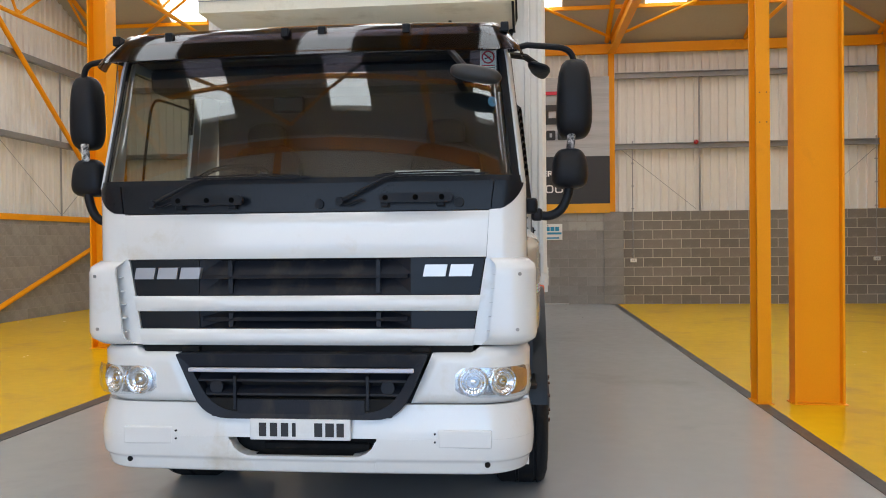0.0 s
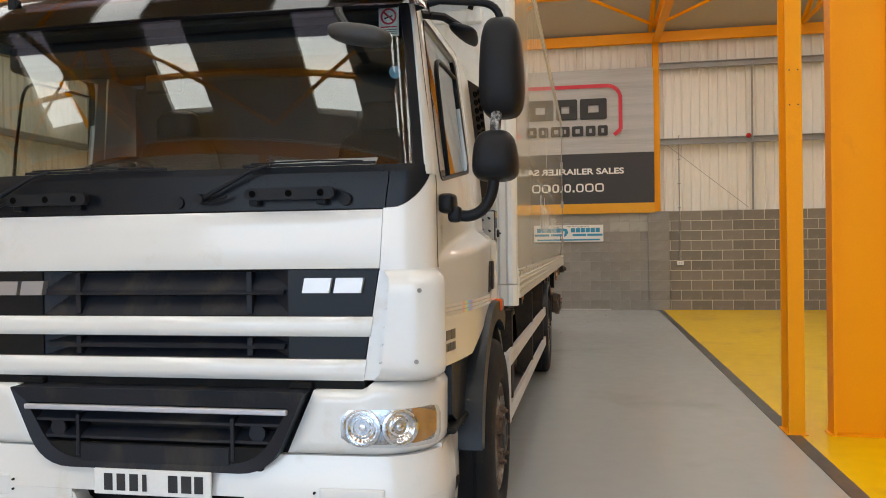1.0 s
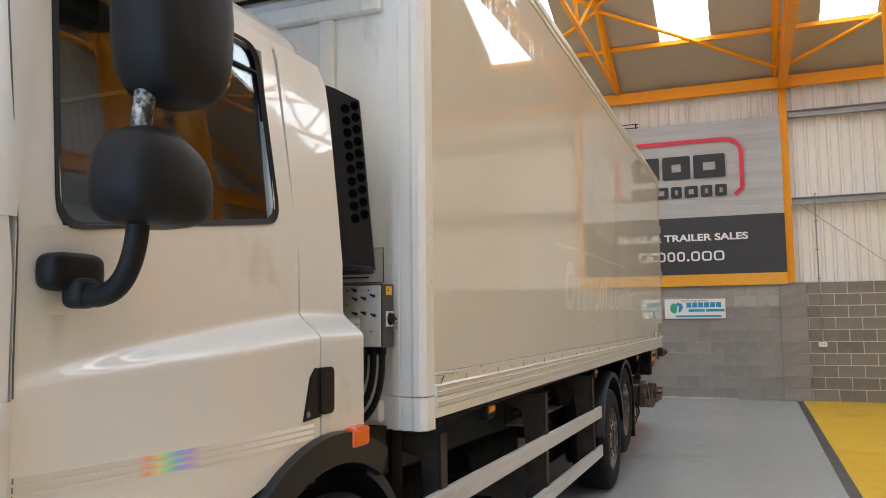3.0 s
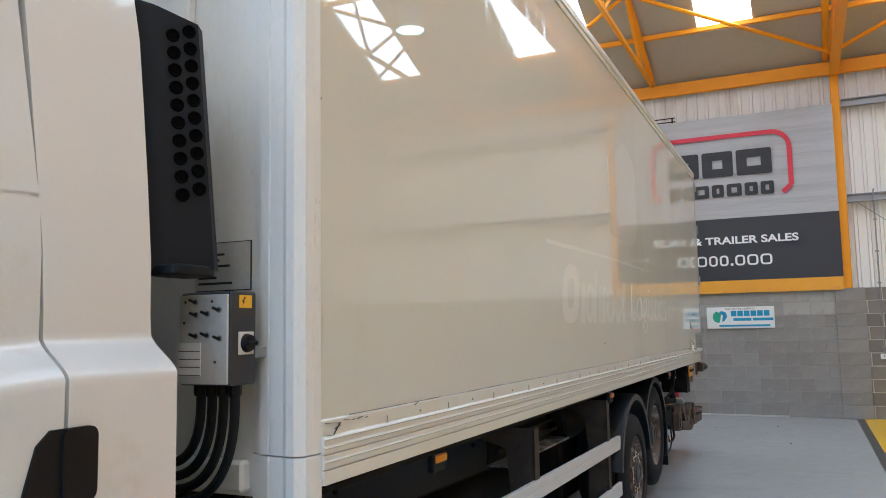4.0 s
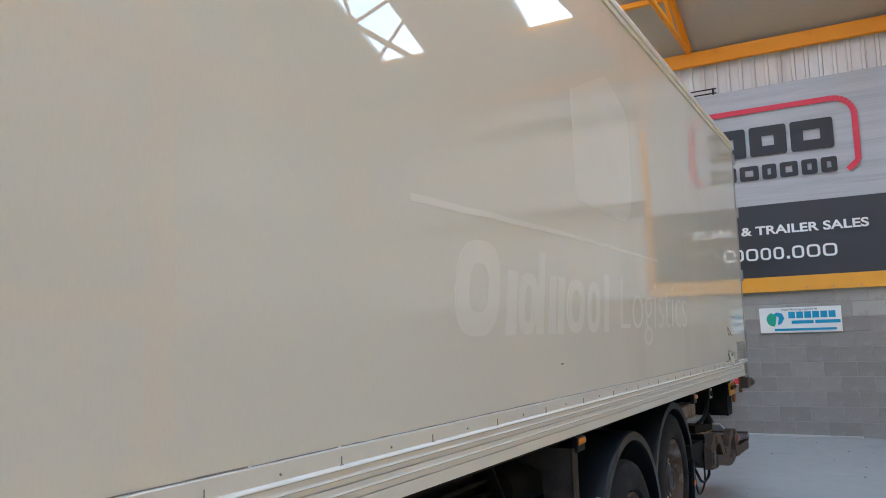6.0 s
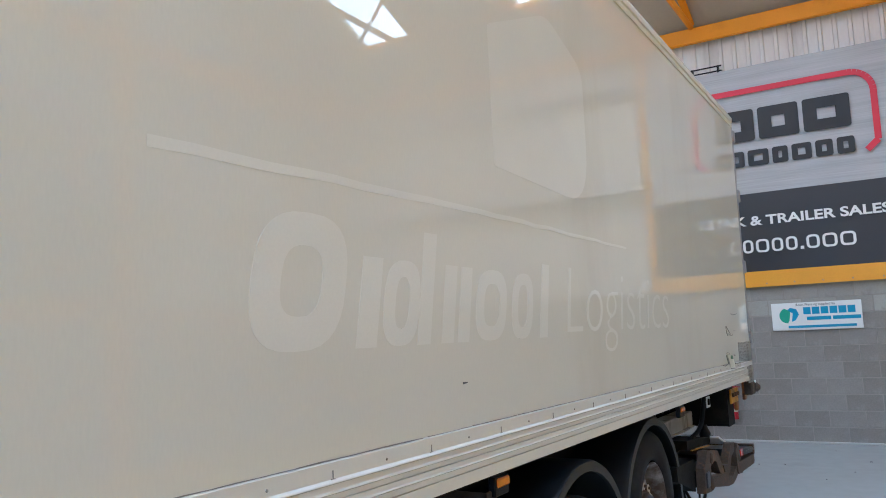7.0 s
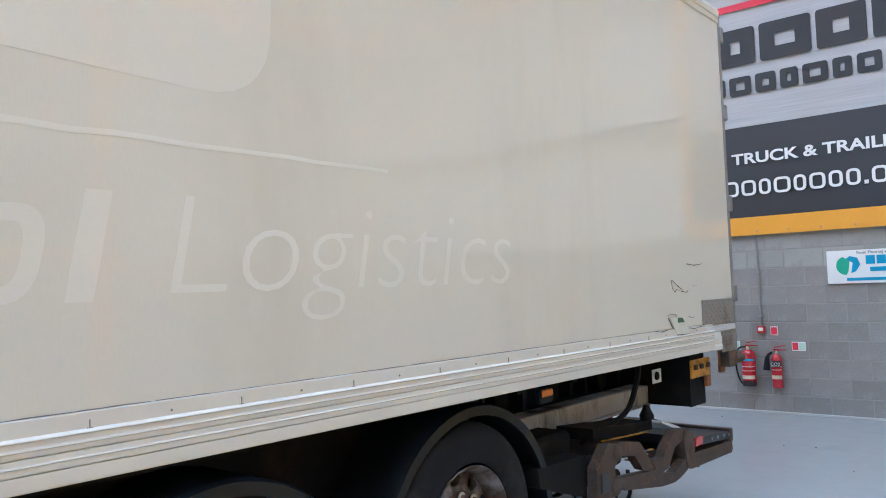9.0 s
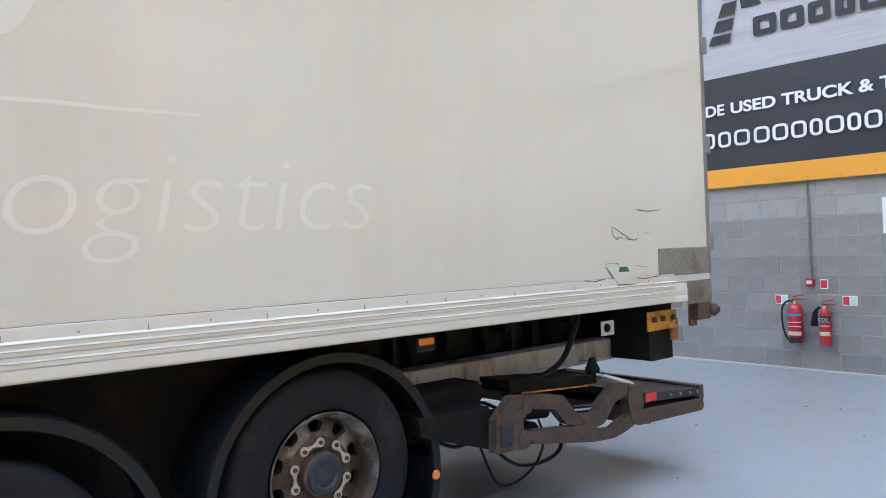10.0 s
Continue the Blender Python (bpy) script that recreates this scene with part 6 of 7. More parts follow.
bodypart("roof_skin", boxm(2 * CX + 0.05, -0.05, 2.0, 11.24, 3.79, 3.81), M_BOXTRIM, body)
bodypart("rear_door", boxm(2 * CX + 0.06, CX - 0.004, 11.24, 11.28, 1.22, 3.76, 0.006), M_BOXTRIM, body)
bodypart("rear_door", boxm(CX + 0.004, -0.06, 11.24, 11.28, 1.22, 3.76, 0.006), M_BOXTRIM, body)
# refrigeration unit over the cab
unit = bodypart("cooling_unit", prism([(1.94, 3.12), (1.94, 3.74), (1.40, 3.74), (1.24, 3.62), (1.20, 3.20), (1.20, 3.12)], "x", CX - 1.045, CX + 1.075), M_UNIT, truck, "cream cooling unit overhanging the cab from the box front")
bodypart("edge_strip", boxm(CX - 1.045, CX + 1.075, 1.915, 1.935, 3.108, 3.119), M_DARK, unit, "dark sealing strip")
bodypart("edge_strip", boxm(CX + 1.055, CX + 1.072, 1.21, 1.915, 3.108, 3.119), M_DARK, unit, "dark sealing strip")
bodypart("seam", boxm(CX - 1.045, CX + 1.075, 1.192, 1.199, 3.196, 3.200), M_STEEL, unit)
bodypart("drain", turned([(0, 0), (0, 0.012), (0.006, 0.012)], (CX + 0.62, 1.6, 3.112), "z", 12), M_DARK, unit)
bodypart("hose", tube([(-0.22, 1.90, 3.5), (-0.21, 1.88, 3.2), (-0.26, 1.9, 3.05)], 0.018, 8), M_DARK, truck, "black hose by the cooling unit", True)
# rivets and marks along the rail
bm = bmesh.new()
y, k = 2.42, 0
while y < 10.7:
    if k % 2:
        add_turned(bm, [(0.0, 0.0045), (0.003, 0.003), (0.003, 0.0)], (0.0125, y, 1.384), "x", 6)
    else:
        add_box(bm, 0.012, 0.0145, y - 0.001, y + 0.001, 1.370, 1.392), add_box(bm, 0.012, 0.0145, y - 0.008, y + 0.008, 1.3685, 1.3705)
    y, k = y + 0.245, k + 1
tagged(bodypart("rivets", bm, M_GRIME, body, "dark rivets along the rail"), kind="stuff")
bm, rr = bmesh.new(), random.Random(11)
y = 2.2
while y < 10.9:
    ln = rr.uniform(0.2, 0.6)
    h = rr.uniform(-0.0008, 0.0004)
    n = 6
    top = [(y + ln * i / n, 1.4172 + h + rr.uniform(-0.0008, 0.0016)) for i in range(n + 1)]
    add_prism(bm, [(y, 1.4155), (y + ln, 1.4155)] + top[::-1], "x", 0.0015, 0.0055)
    y += ln + rr.uniform(-0.02, 0.03)
tagged(bodypart("sealant_line", bm, M_GRIME, body, "ragged dirty sealant line above the rail"), kind="stuff")
bodypart("panel_joint", boxm(0.001, 0.0035, 2.036, 2.041, 1.42, 3.74), M_STEEL, body)
# scratches near the front lower corner and by the rear corner
bm = bmesh.new()
for pts in ([(2.05, 1.405), (2.13, 1.40), (2.09, 1.365), (2.06, 1.37)], [(2.10, 1.385), (2.13, 1.392)], [(2.15, 1.405), (2.19, 1.402)], [(2.20, 1.40), (2.215, 1.402)], [(2.23, 1.40), (2.26, 1.404)], [(2.28, 1.398), (2.29, 1.40)], [(2.62, 1.405), (2.65, 1.413)],
            [(10.423, 1.799), (10.535, 1.79), (10.646, 1.796), (10.686, 1.804)], [(10.157, 1.692), (10.17, 1.642), (10.208, 1.613), (10.229, 1.631), (10.31, 1.617), (10.394, 1.608), (10.42, 1.622)], [(10.173, 1.692), (10.251, 1.656), (10.332, 1.624)], [(10.08, 1.468), (10.139, 1.472), (10.199, 1.469), (10.218, 1.456)],
            [(10.083, 1.452), (10.191, 1.336), (10.383, 1.332)], [(10.405, 1.448), (10.458, 1.435), (10.512, 1.438)], [(10.493, 1.649), (10.581, 1.649)], [(10.389, 1.37), (10.464, 1.361), (10.574, 1.368), (10.646, 1.369)], [(9.867, 1.38), (9.959, 1.37), (10.055, 1.379)], [(5.60, 1.55), (5.63, 1.551)], [(2.04, 2.365), (2.05, 2.375)]):
    for (a, b), (c, d) in zip(pts, pts[1:]):
        v = Vector((c - a, d - b)).normalized()
        n2 = Vector((-v.y, v.x)) * (rr.uniform(0.0006, 0.0016) if pts[0][0] < 4 else rr.uniform(0.001, 0.0035))
        add_prism(bm, [(a - n2.x, b - n2.y), (c - n2.x * 0.4, d - n2.y * 0.4), (c + n2.x * 0.4, d + n2.y * 0.4), (a + n2.x, b + n2.y)], "x", *((0.012, 0.0155) if max(b, d) < 1.417 - 0.0045 * (a - BY0) else (0.002, 0.0042)))
tagged(part("scratches", bm, M_INK, body, "dark scratches and tears"), kind="stuff")
part("patch", prism([(10.083, 1.452), (10.191, 1.336), (10.383, 1.332), (10.30, 1.445)], "x", 0.0122, 0.0142), M_PALEPATCH, body, "torn pale patch")
part("green_scrap", prism([(10.208, 1.447), (10.20, 1.415), (10.31, 1.414), (10.283, 1.445)], "x", 0.0142, 0.0154), mat("dark_green_scrap", (0.05, 0.14, 0.07), 0.5), body)
# faded lettering, as plain blocks, and the faded stripe
bm = bmesh.new()
def gp(pts, th=0.0012):
    n = len(bm.verts)
    add_prism(bm, pts, "x", -0.001, th * 0.75)
    for v in list(bm.verts)[n:]:
        v.co.x += wave(v.co.y, v.co.z + 0.0045 * (v.co.y - BY0))
def hollow(y0, y1, z0, z1, t, lean=0.08):
    """A leaning rounded frame of one even outline; t: how wide its strokes are."""
    k, cy, cz, hy, hz, n_ = lean / 0.36, (y0 + y1) / 2, (z0 + z1) / 2, (y1 - y0) / 2, (z1 - z0) / 2, 28
    sup = lambda c: math.copysign(abs(c) ** 0.72, c)
    loop = lambda ay, az: [(cy + ay * sup(math.cos(2 * math.pi * i / n_)) + (az * sup(math.sin(2 * math.pi * i / n_)) + hz) * k, cz + az * sup(math.sin(2 * math.pi * i / n_))) for i in range(n_)]
    o, p = loop(hy, hz), loop(hy - t, hz - t * 0.85)
    v = [[bm.verts.new((x + wave(q[0], q[1] + 0.0045 * (q[0] - BY0)), q[0], q[1])) for q in ring] for ring, x in ((o, -0.001), (o, 0.0009), (p, 0.0009), (p, -0.001))]
    for i in range(n_):
        j = (i + 1) % n_
        for a, b in ((0, 1), (1, 2), (2, 3)):
            bm.faces.new((v[a][i], v[a][j], v[b][j], v[b][i]))
def slab(y0, y1, z0, z1, lean=0.08):
    k = lean * (z1 - z0) / 0.36
    gp([(y0, z0), (y1, z0), (y1 + k, z1), (y0 + k, z1)])
Z0, ZX, ZC = 1.69, 1.955, 2.055
GLYPHS = [("ring", 4.56, 4.93, Z0, ZC, 0.105), ("bar", 5.00, 5.10, Z0, ZX, 0), ("ring", 5.12, 5.32, Z0, ZX, 0.062), ("bar", 5.32, 5.40, Z0, ZC, 0),
          ("bar", 5.47, 5.55, Z0, ZX, 0), ("bar", 5.58, 5.66, Z0, ZX, 0), ("ring", 5.70, 5.95, Z0, ZX, 0.062), ("ring", 6.00, 6.20, Z0, ZX, 0.055), ("bar", 6.28, 6.36, Z0, ZX + 0.05, 0),
          ]
for kind_, a, b, z0, z1, t in GLYPHS:
    bm = bmesh.new()
    if kind_ == "ring":
        hollow(a, b, z0, z1, t, 0.07)
    else:
        slab(a, b, z0, z1, 0.07)
    part("faded_letter", bm, M_GHOST, body, "ghosted white block of removed lettering")
tx = bpy.data.curves.new("faded_word", "FONT")
tx.body, tx.size, tx.extrude, tx.offset, tx.resolution_u = "Logistics", 0.462, 0.0009, -0.0085, 4
word = bpy.data.objects.new("faded_word_curve", tx)
bpy.context.collection.objects.link(word)
bpy.context.view_layer.update()
wide = word.dimensions.x
me = bpy.data.meshes.new_from_object(word.evaluated_get(bpy.context.evaluated_depsgraph_get()))
bpy.data.objects.remove(word)
source = bmesh.new()
source.from_mesh(me)
source.verts.ensure_lookup_table()
lo, seen, glyphs = min(v.co.x for v in source.verts), set(), []
for first in source.verts:
    if first.index in seen:
        continue
    island, queue = [], [first]
    seen.add(first.index)
    while queue:
        v = queue.pop()
        island.append(v)
        for e in v.link_edges:
            o = e.other_vert(v)
            if o.index not in seen:
                seen.add(o.index)
                queue.append(o)
    a, b = min(v.co.x for v in island), max(v.co.x for v in island)
    for gl in glyphs:
        if min(b, gl[1]) - max(a, gl[0]) > 0.6 * min(b - a, gl[1] - gl[0]):
            gl[0], gl[1] = min(a, gl[0]), max(b, gl[1])
            gl[2].extend(island)
            break
    else:
        glyphs.append([a, b, island])
for a, b, island in sorted(glyphs, key=lambda gl: gl[0]):
    bm, made = bmesh.new(), {}
    tall = 1.0 if a < lo + 0.01 else 1.05
    for v in island:
        y, z = 6.592 + (v.co.x - lo) * 1.75 / wide + 0.2 * v.co.y * tall, 1.700 + v.co.y * tall
        made[v.index] = bm.verts.new((v.co.z + wave(y, z + 0.0045 * (y - BY0)), y, z))
    for f in {f for v in island for f in v.link_faces}:
        bm.faces.new([made[v.index] for v in f.verts])
    part("faded_letter", bm, M_GHOST, body, "ghosted white letter left by removed lettering")
source.free()
bm = bmesh.new()
top = [(4.3 + 3.25 * i / 26, 2.165 + 0.012 * math.sin(i * 0.12) + rr.uniform(-0.002, 0.006)) for i in range(27)]
gp(top + [(y, z - 0.028 * (1 - 0.55 * i / 26)) for i, (y, z) in list(enumerate(top))[::-1]])
part("faded_stripe", bm, M_GHOST, body, "ragged white stripe left by a removed decal")
bm = bmesh.new()
gp(round_poly([(5.93, 2.37), (6.99, 2.335), (7.00, 3.05), (6.55, 3.2), (5.93, 2.95)], (0.02, 0.3, 0.1, 0.1, 0.02), 7))
part("faded_patch", bm, M_GHOSTPALE, body, "paler patch left by a removed decal")
# chequer plates on the rear lower corner
def chequer(y0, y1, z0, z1, x):
    bm = boxm(x, x + 0.003, y0, y1, z0, z1)
    ny, nz = int((y1 - y0) / 0.034), int((z1 - z0) / 0.026)
    for i in range(ny):
        for j in range(nz):
            y, z = y0 + (i + 0.5) * (y1 - y0) / ny, z0 + (j + 0.5) * (z1 - z0) / nz
            d = 0.010 if (i + j) % 2 else -0.010
            add_prism(bm, [(y - 0.011, z - d), (y - 0.002, z - 0.003), (y + 0.011, z + d), (y + 0.002, z + 0.003)], "x", x + 0.003, x + 0.0045)
    return bm
bodypart("chequer_plate", chequer(10.64, 11.235, 1.40, 1.585, 0.004), M_CHEQUER, body, "grey chequer-plate corner guard")
bodypart("guard_strip", boxm(0.002, 0.012, 10.66, 11.24, 1.355, 1.398, 0.003), M_ALU, body)
bodypart("chequer_plate", chequer(10.95, 11.24, 1.20, 1.352, 0.010), M_CHEQUER, body, "grey chequer-plate corner guard")
bodypart("bottom_rail", prism([(-0.03, 1.225), (0.02, 1.225), (0.02, 1.25), (0.014, 1.266), (0.018, 1.30), (0.008, 1.352), (-0.03, 1.352)], "y", 10.80, 10.945), M_RAIL, body)
for z in (1.62, 2.3, 3.0, 3.6):
    bodypart("hinge", boxm(-0.03, 0.022, 11.24, 11.30, z - 0.06, z + 0.06, 0.006), M_STEEL, body)
# control box, plaque and cables on the box front
cb = part("control_box", boxm(-0.285, -0.106, 1.778, 1.885, 1.530, 1.784, 0.005), M_CASE, truck, "slate grey control box with toggle switches")
part("front_plate", boxm(-0.281, -0.113, 1.770, 1.778, 1.534, 1.776, 0.002), M_HAZARD, cb, "grey metal switch plate")
for x, z in ((-0.221, 1.757), (-0.219, 1.722), (-0.180, 1.724), (-0.140, 1.734), (-0.219, 1.664), (-0.180, 1.666), (-0.137, 1.657)):
    part("switch_base", turned([(0, 0.0), (0, 0.0085), (0.004, 0.009)], (x, 1.7665, z), "y", 12), M_STEEL, cb)
    part("switch", tube([(x, 1.768, z), (x, 1.760, z), (x - 0.006, 1.748, z + 0.006)], [0.0065, 0.0045, 0.0038], 8), M_BLACK, cb)
for x, z in ((-0.262, 1.700), (-0.258, 1.757), (-0.153, 1.594), (-0.165, 1.757)):
    part("stud", turned([(0, 0.0), (0, 0.0035), (0.003, 0.004)], (x, 1.7675, z), "y", 8), M_INK, cb)
label = part("label", boxm(-0.278, -0.202, 1.7675, 1.770, 1.556, 1.646), M_WHITE, cb, "white lined label")
for k in range(4):
    part("line", boxm(-0.277, -0.203, 1.7665, 1.7675, 1.5575 + k * 0.0215, 1.5595 + k * 0.0215), M_INK, label)
wl = part("warning_label", boxm(-0.1065, -0.1045, 1.809, 1.862, 1.739, 1.774), M_WARN, cb, "yellow warning label")
part("bolt_mark", prism([(1.822, 1.745), (1.832, 1.757), (1.826, 1.757), (1.836, 1.769), (1.830, 1.769), (1.819, 1.755), (1.826, 1.755)], "x", -0.1045, -0.1037), M_INK, wl)
part("switch_plate", boxm(-0.107, -0.102, 1.806, 1.870, 1.612, 1.674, 0.002), M_ALU, cb)
part("rotary_switch", turned([(0, 0.026), (0.014, 0.022), (0.016, 0.0)], (-0.102, 1.838, 1.643), "x", 18), M_BLACK, cb, "", True)
part("pointer", boxm(-0.088, -0.078, 1.816, 1.860, 1.637, 1.649, 0.003), M_BLACK, cb)
part("mount", boxm(-0.270, -0.120, 1.885, 1.972, 1.60, 1.63), M_STEEL, cb)
for i, x in enumerate((-0.255, -0.215, -0.175, -0.135)):
    low = 1.30 - 0.035 * i
    part("cable", tube(arc((x, 1.83, 1.53), (x + 0.012, 1.84, low), (x - 0.14 - 0.03 * i, 1.83, low + 0.005), 16) + [(-0.55, 1.82, 1.31)], 0.0135, 10), M_BLACK, cb, "black cable looping below", True)
    part("gland", turned([(1.498, 0.016), (1.505, 0.019), (1.53, 0.019)], (x, 1.83, 0), "z", 10), M_BLACK, cb)
plq = part("plaque", boxm(-0.402, -0.197, 1.967, 1.974, 1.80, 1.943), M_HAZARD, truck, "grey metal plaque with engraved lines")
part("border", boxm(-0.405, -0.194, 1.9695, 1.9735, 1.797, 1.946), M_INK, plq)
for i, w in enumerate((0.06, 0.10, 0.08, 0.12, 0.06, 0.07, 0.13)):
    part("bar", boxm(-0.392, -0.392 + w, 1.9655, 1.967, 1.922 - i * 0.0175, 1.929 - i * 0.0175), M_INK, plq)
part("canister", turned([(1.16, 0), (1.16, 0.055), (1.43, 0.055), (1.45, 0.03), (1.47, 0.0)], (-0.50, 1.72, 0), "z", 20), M_PLATE, truck, "small white canister behind the cab", True)

# -- chassis, wheels, guards and the rest underneath --
for x in (CX - 0.42, CX + 0.42):
    part("chassis_rail", boxm(x - 0.04, x + 0.04, 0.5, 10.6, 0.72, 0.98), M_DARK, truck, "dirty black chassis rail")
for y in (2.4, 4.0, 5.6, 7.5, 9.2, 10.4):
    part("cross_member", boxm(CX - 0.42, CX + 0.42, y - 0.05, y + 0.05, 0.78, 0.92), M_DARK, truck)
y = 2.3
while y < 11.0:
    part("floor_bearer", boxm(2 * CX + 0.5, -0.5, y - 0.03, y + 0.03, 1.06, 1.185), M_DARK, truck)
    y += 0.62
part("underfloor", boxm(2 * CX + 0.05, -0.05, 2.05, 11.2, 1.185, 1.20), M_DARK, truck)
for y in (AX1, AX2, AX3):
    part("axle", tube([(CX - 0.9, y, 0.5), (CX + 0.9, y, 0.5)], 0.07, 10), M_DARK, truck)
part("engine_block", boxm(CX - 0.4, CX + 0.4, 0.5, 1.8, 0.55, 1.05, 0.03), M_DARK, truck)
part("front_undertray", boxm(CX - 0.9, CX + 0.9, 0.14, 0.5, 0.42, 0.5), M_DARK, truck)


def tyre_profile(w, r):
    return [(-0.0, r * 0.565), (0.02, r * 0.60), (0.024, r * 0.74), (0.018, r * 0.86), (0.0, r * 0.955), (-0.02, r * 0.985), (-0.05, r), (-0.052, r - 0.012), (-0.066, r - 0.012), (-0.068, r), (-w / 2 - 0.01, r), (-w / 2 - 0.012, r - 0.012), (-w / 2 - 0.028, r - 0.012), (-w / 2 - 0.03, r), (-w + 0.03, r), (-w, r * 0.95), (-w - 0.015, r * 0.75), (-w, r * 0.565)]


def wheel_set(y, g, deep, hub_out, studs=10, pointers=True, radius=0.535, up=0.523, inset=0.0):
    """One wheel on the flank g: tyre, rim with hand holes, hub and nuts. deep: how far the disc is set in (negative: proud)."""
    x = CX + g * (1.235 - inset)
    s = lambda prof: [(g * a, r) for a, r in prof]
    t = part("wheel", turned(s([(a, 0.30 + (r - 0.302) * (radius - 0.30) / (WR - 0.302)) for a, r in tyre_profile(0.30, WR)]), (x, y, up), "x", 56), M_RUBBER, truck, "large black truck tyre on a worn silver rim", True, 50)
    c = (x, y, up)
    part("brake_drum", turned(s([(-deep - 0.05, 0.0), (-deep - 0.05, 0.25), (-0.42, 0.25), (-0.42, 0.0)]), c, "x", 28), M_DARK, t, "dark brake drum")
    part("rim", turned(s([(0.004, 0.292), (0.008, 0.286), (-0.012, 0.276), (-0.03, 0.262), (-deep * 0.8, 0.260), (-deep, 0.250)]), c, "x", 48), M_RIM, t, "worn silver rim", True, 60)
    # disc with round hand holes: a ring of plates between holes
    bm = bmesh.new()
    N = 10
    for k in range(N):
        a0 = 2 * math.pi * k / N
        outer = [(0.252 * math.cos(a0 + 2 * math.pi / N * i / 8), 0.252 * math.sin(a0 + 2 * math.pi / N * i / 8)) for i in range(9)]
        inner_ = [(0.166 * math.cos(a0 + 2 * math.pi / N * i / 8), 0.166 * math.sin(a0 + 2 * math.pi / N * i / 8)) for i in range(9)]
        am = a0 + math.pi / N
        hc = (0.2155 * math.cos(am), 0.2155 * math.sin(am))
        def at(p, d):
            return bm.verts.new((c[0] + g * (-deep + d), c[1] + p[0], c[2] + p[1]))
        border = outer + inner_[::-1]
        hole = []
        for p in border:
            v = Vector((p[0] - hc[0], p[1] - hc[1])).normalized()
            radial = v.x * math.cos(am) + v.y * math.sin(am)
            hole.append((hc[0] + 0.042 * v.x - 0.012 * radial * math.cos(am), hc[1] + 0.042 * v.y - 0.012 * radial * math.sin(am)))
        bv, hv, hb_ = [at(p, 0.0 if i < 9 else 0.03) for i, p in enumerate(border)], [at(p, 0.012) for p in hole], [at(p, -0.03) for p in hole]
        n = len(border)
        for i in range(n):
            j = (i + 1) % n
            bm.faces.new((bv[i], bv[j], hv[j], hv[i])), bm.faces.new((hv[i], hv[j], hb_[j], hb_[i]))
    bmesh.ops.remove_doubles(bm, verts=bm.verts, dist=1e-5)
    part("disc", bm, M_RIM, t, "rust-stained rim disc with hand holes", True, 45)
    part("hub", turned(s([(-deep + 0.03, 0.168), (-deep + 0.036, 0.125), (-deep + 0.034, 0.110), (hub_out - 0.05, 0.106), (hub_out - 0.01, 0.102), (hub_out, 0.088), (hub_out, 0.0)]), c, "x", 28), M_HUB, t, "grimy wheel hub", True, 40)
    part("hub_cap", turned(s([(hub_out + 0.001, 0.094), (hub_out + 0.012, 0.086), (hub_out + 0.013, 0.064), (hub_out + 0.004, 0.056), (hub_out + 0.007, 0.03), (hub_out + 0.007, 0.0)]), c, "x", 24), M_CASE, t, "dark grey hub cap", True, 40)
    for k in range(studs):
        a = 2 * math.pi * (k + 0.5) / studs
        p = Vector((c[0] + g * (-deep + 0.03), c[1] + 0.145 * math.cos(a), c[2] + 0.145 * math.sin(a)))
        part("wheel_nut", tube([p, p + Vector((g * 0.022, 0, 0)), p + Vector((g * 0.023, 0, 0)), p + Vector((g * 0.035, 0, 0))], [0.017, 0.016, 0.010, 0.010], 6), M_HUB, t)
        if pointers and k % 2 == 0:
            b = a + 2 * math.pi / studs
            q = Vector((p.x, c[1] + 0.145 * math.cos(b), c[2] + 0.145 * math.sin(b)))
            m_ = (p + q) / 2
            bm = bmesh.new()
            d = (q - p).normalized()
            nrm = Vector((1, 0, 0)).cross(d)
            for e, sgn in ((p, -1), (q, 1)):
                add_prism(bm, [(e.y + 0.023 * math.cos(w), e.z + 0.023 * math.sin(w)) for w in (2 * math.pi * i / 12 for i in range(12))], "x", p.x + g * 0.019, p.x + g * 0.0235)
            pts = [p - nrm * 0.014 + d * 0.012, m_ - nrm * 0.005, q - nrm * 0.014 - d * 0.012, q + nrm * 0.014 - d * 0.012, m_ + nrm * 0.005, p + nrm * 0.014 + d * 0.012]
            add_prism(bm, [(v.y, v.z) for v in pts], "x", p.x + g * 0.0195, p.x + g * 0.023)
            part("nut_pointer", bm, M_POINTER, t, "pale nut indicator")
    return t


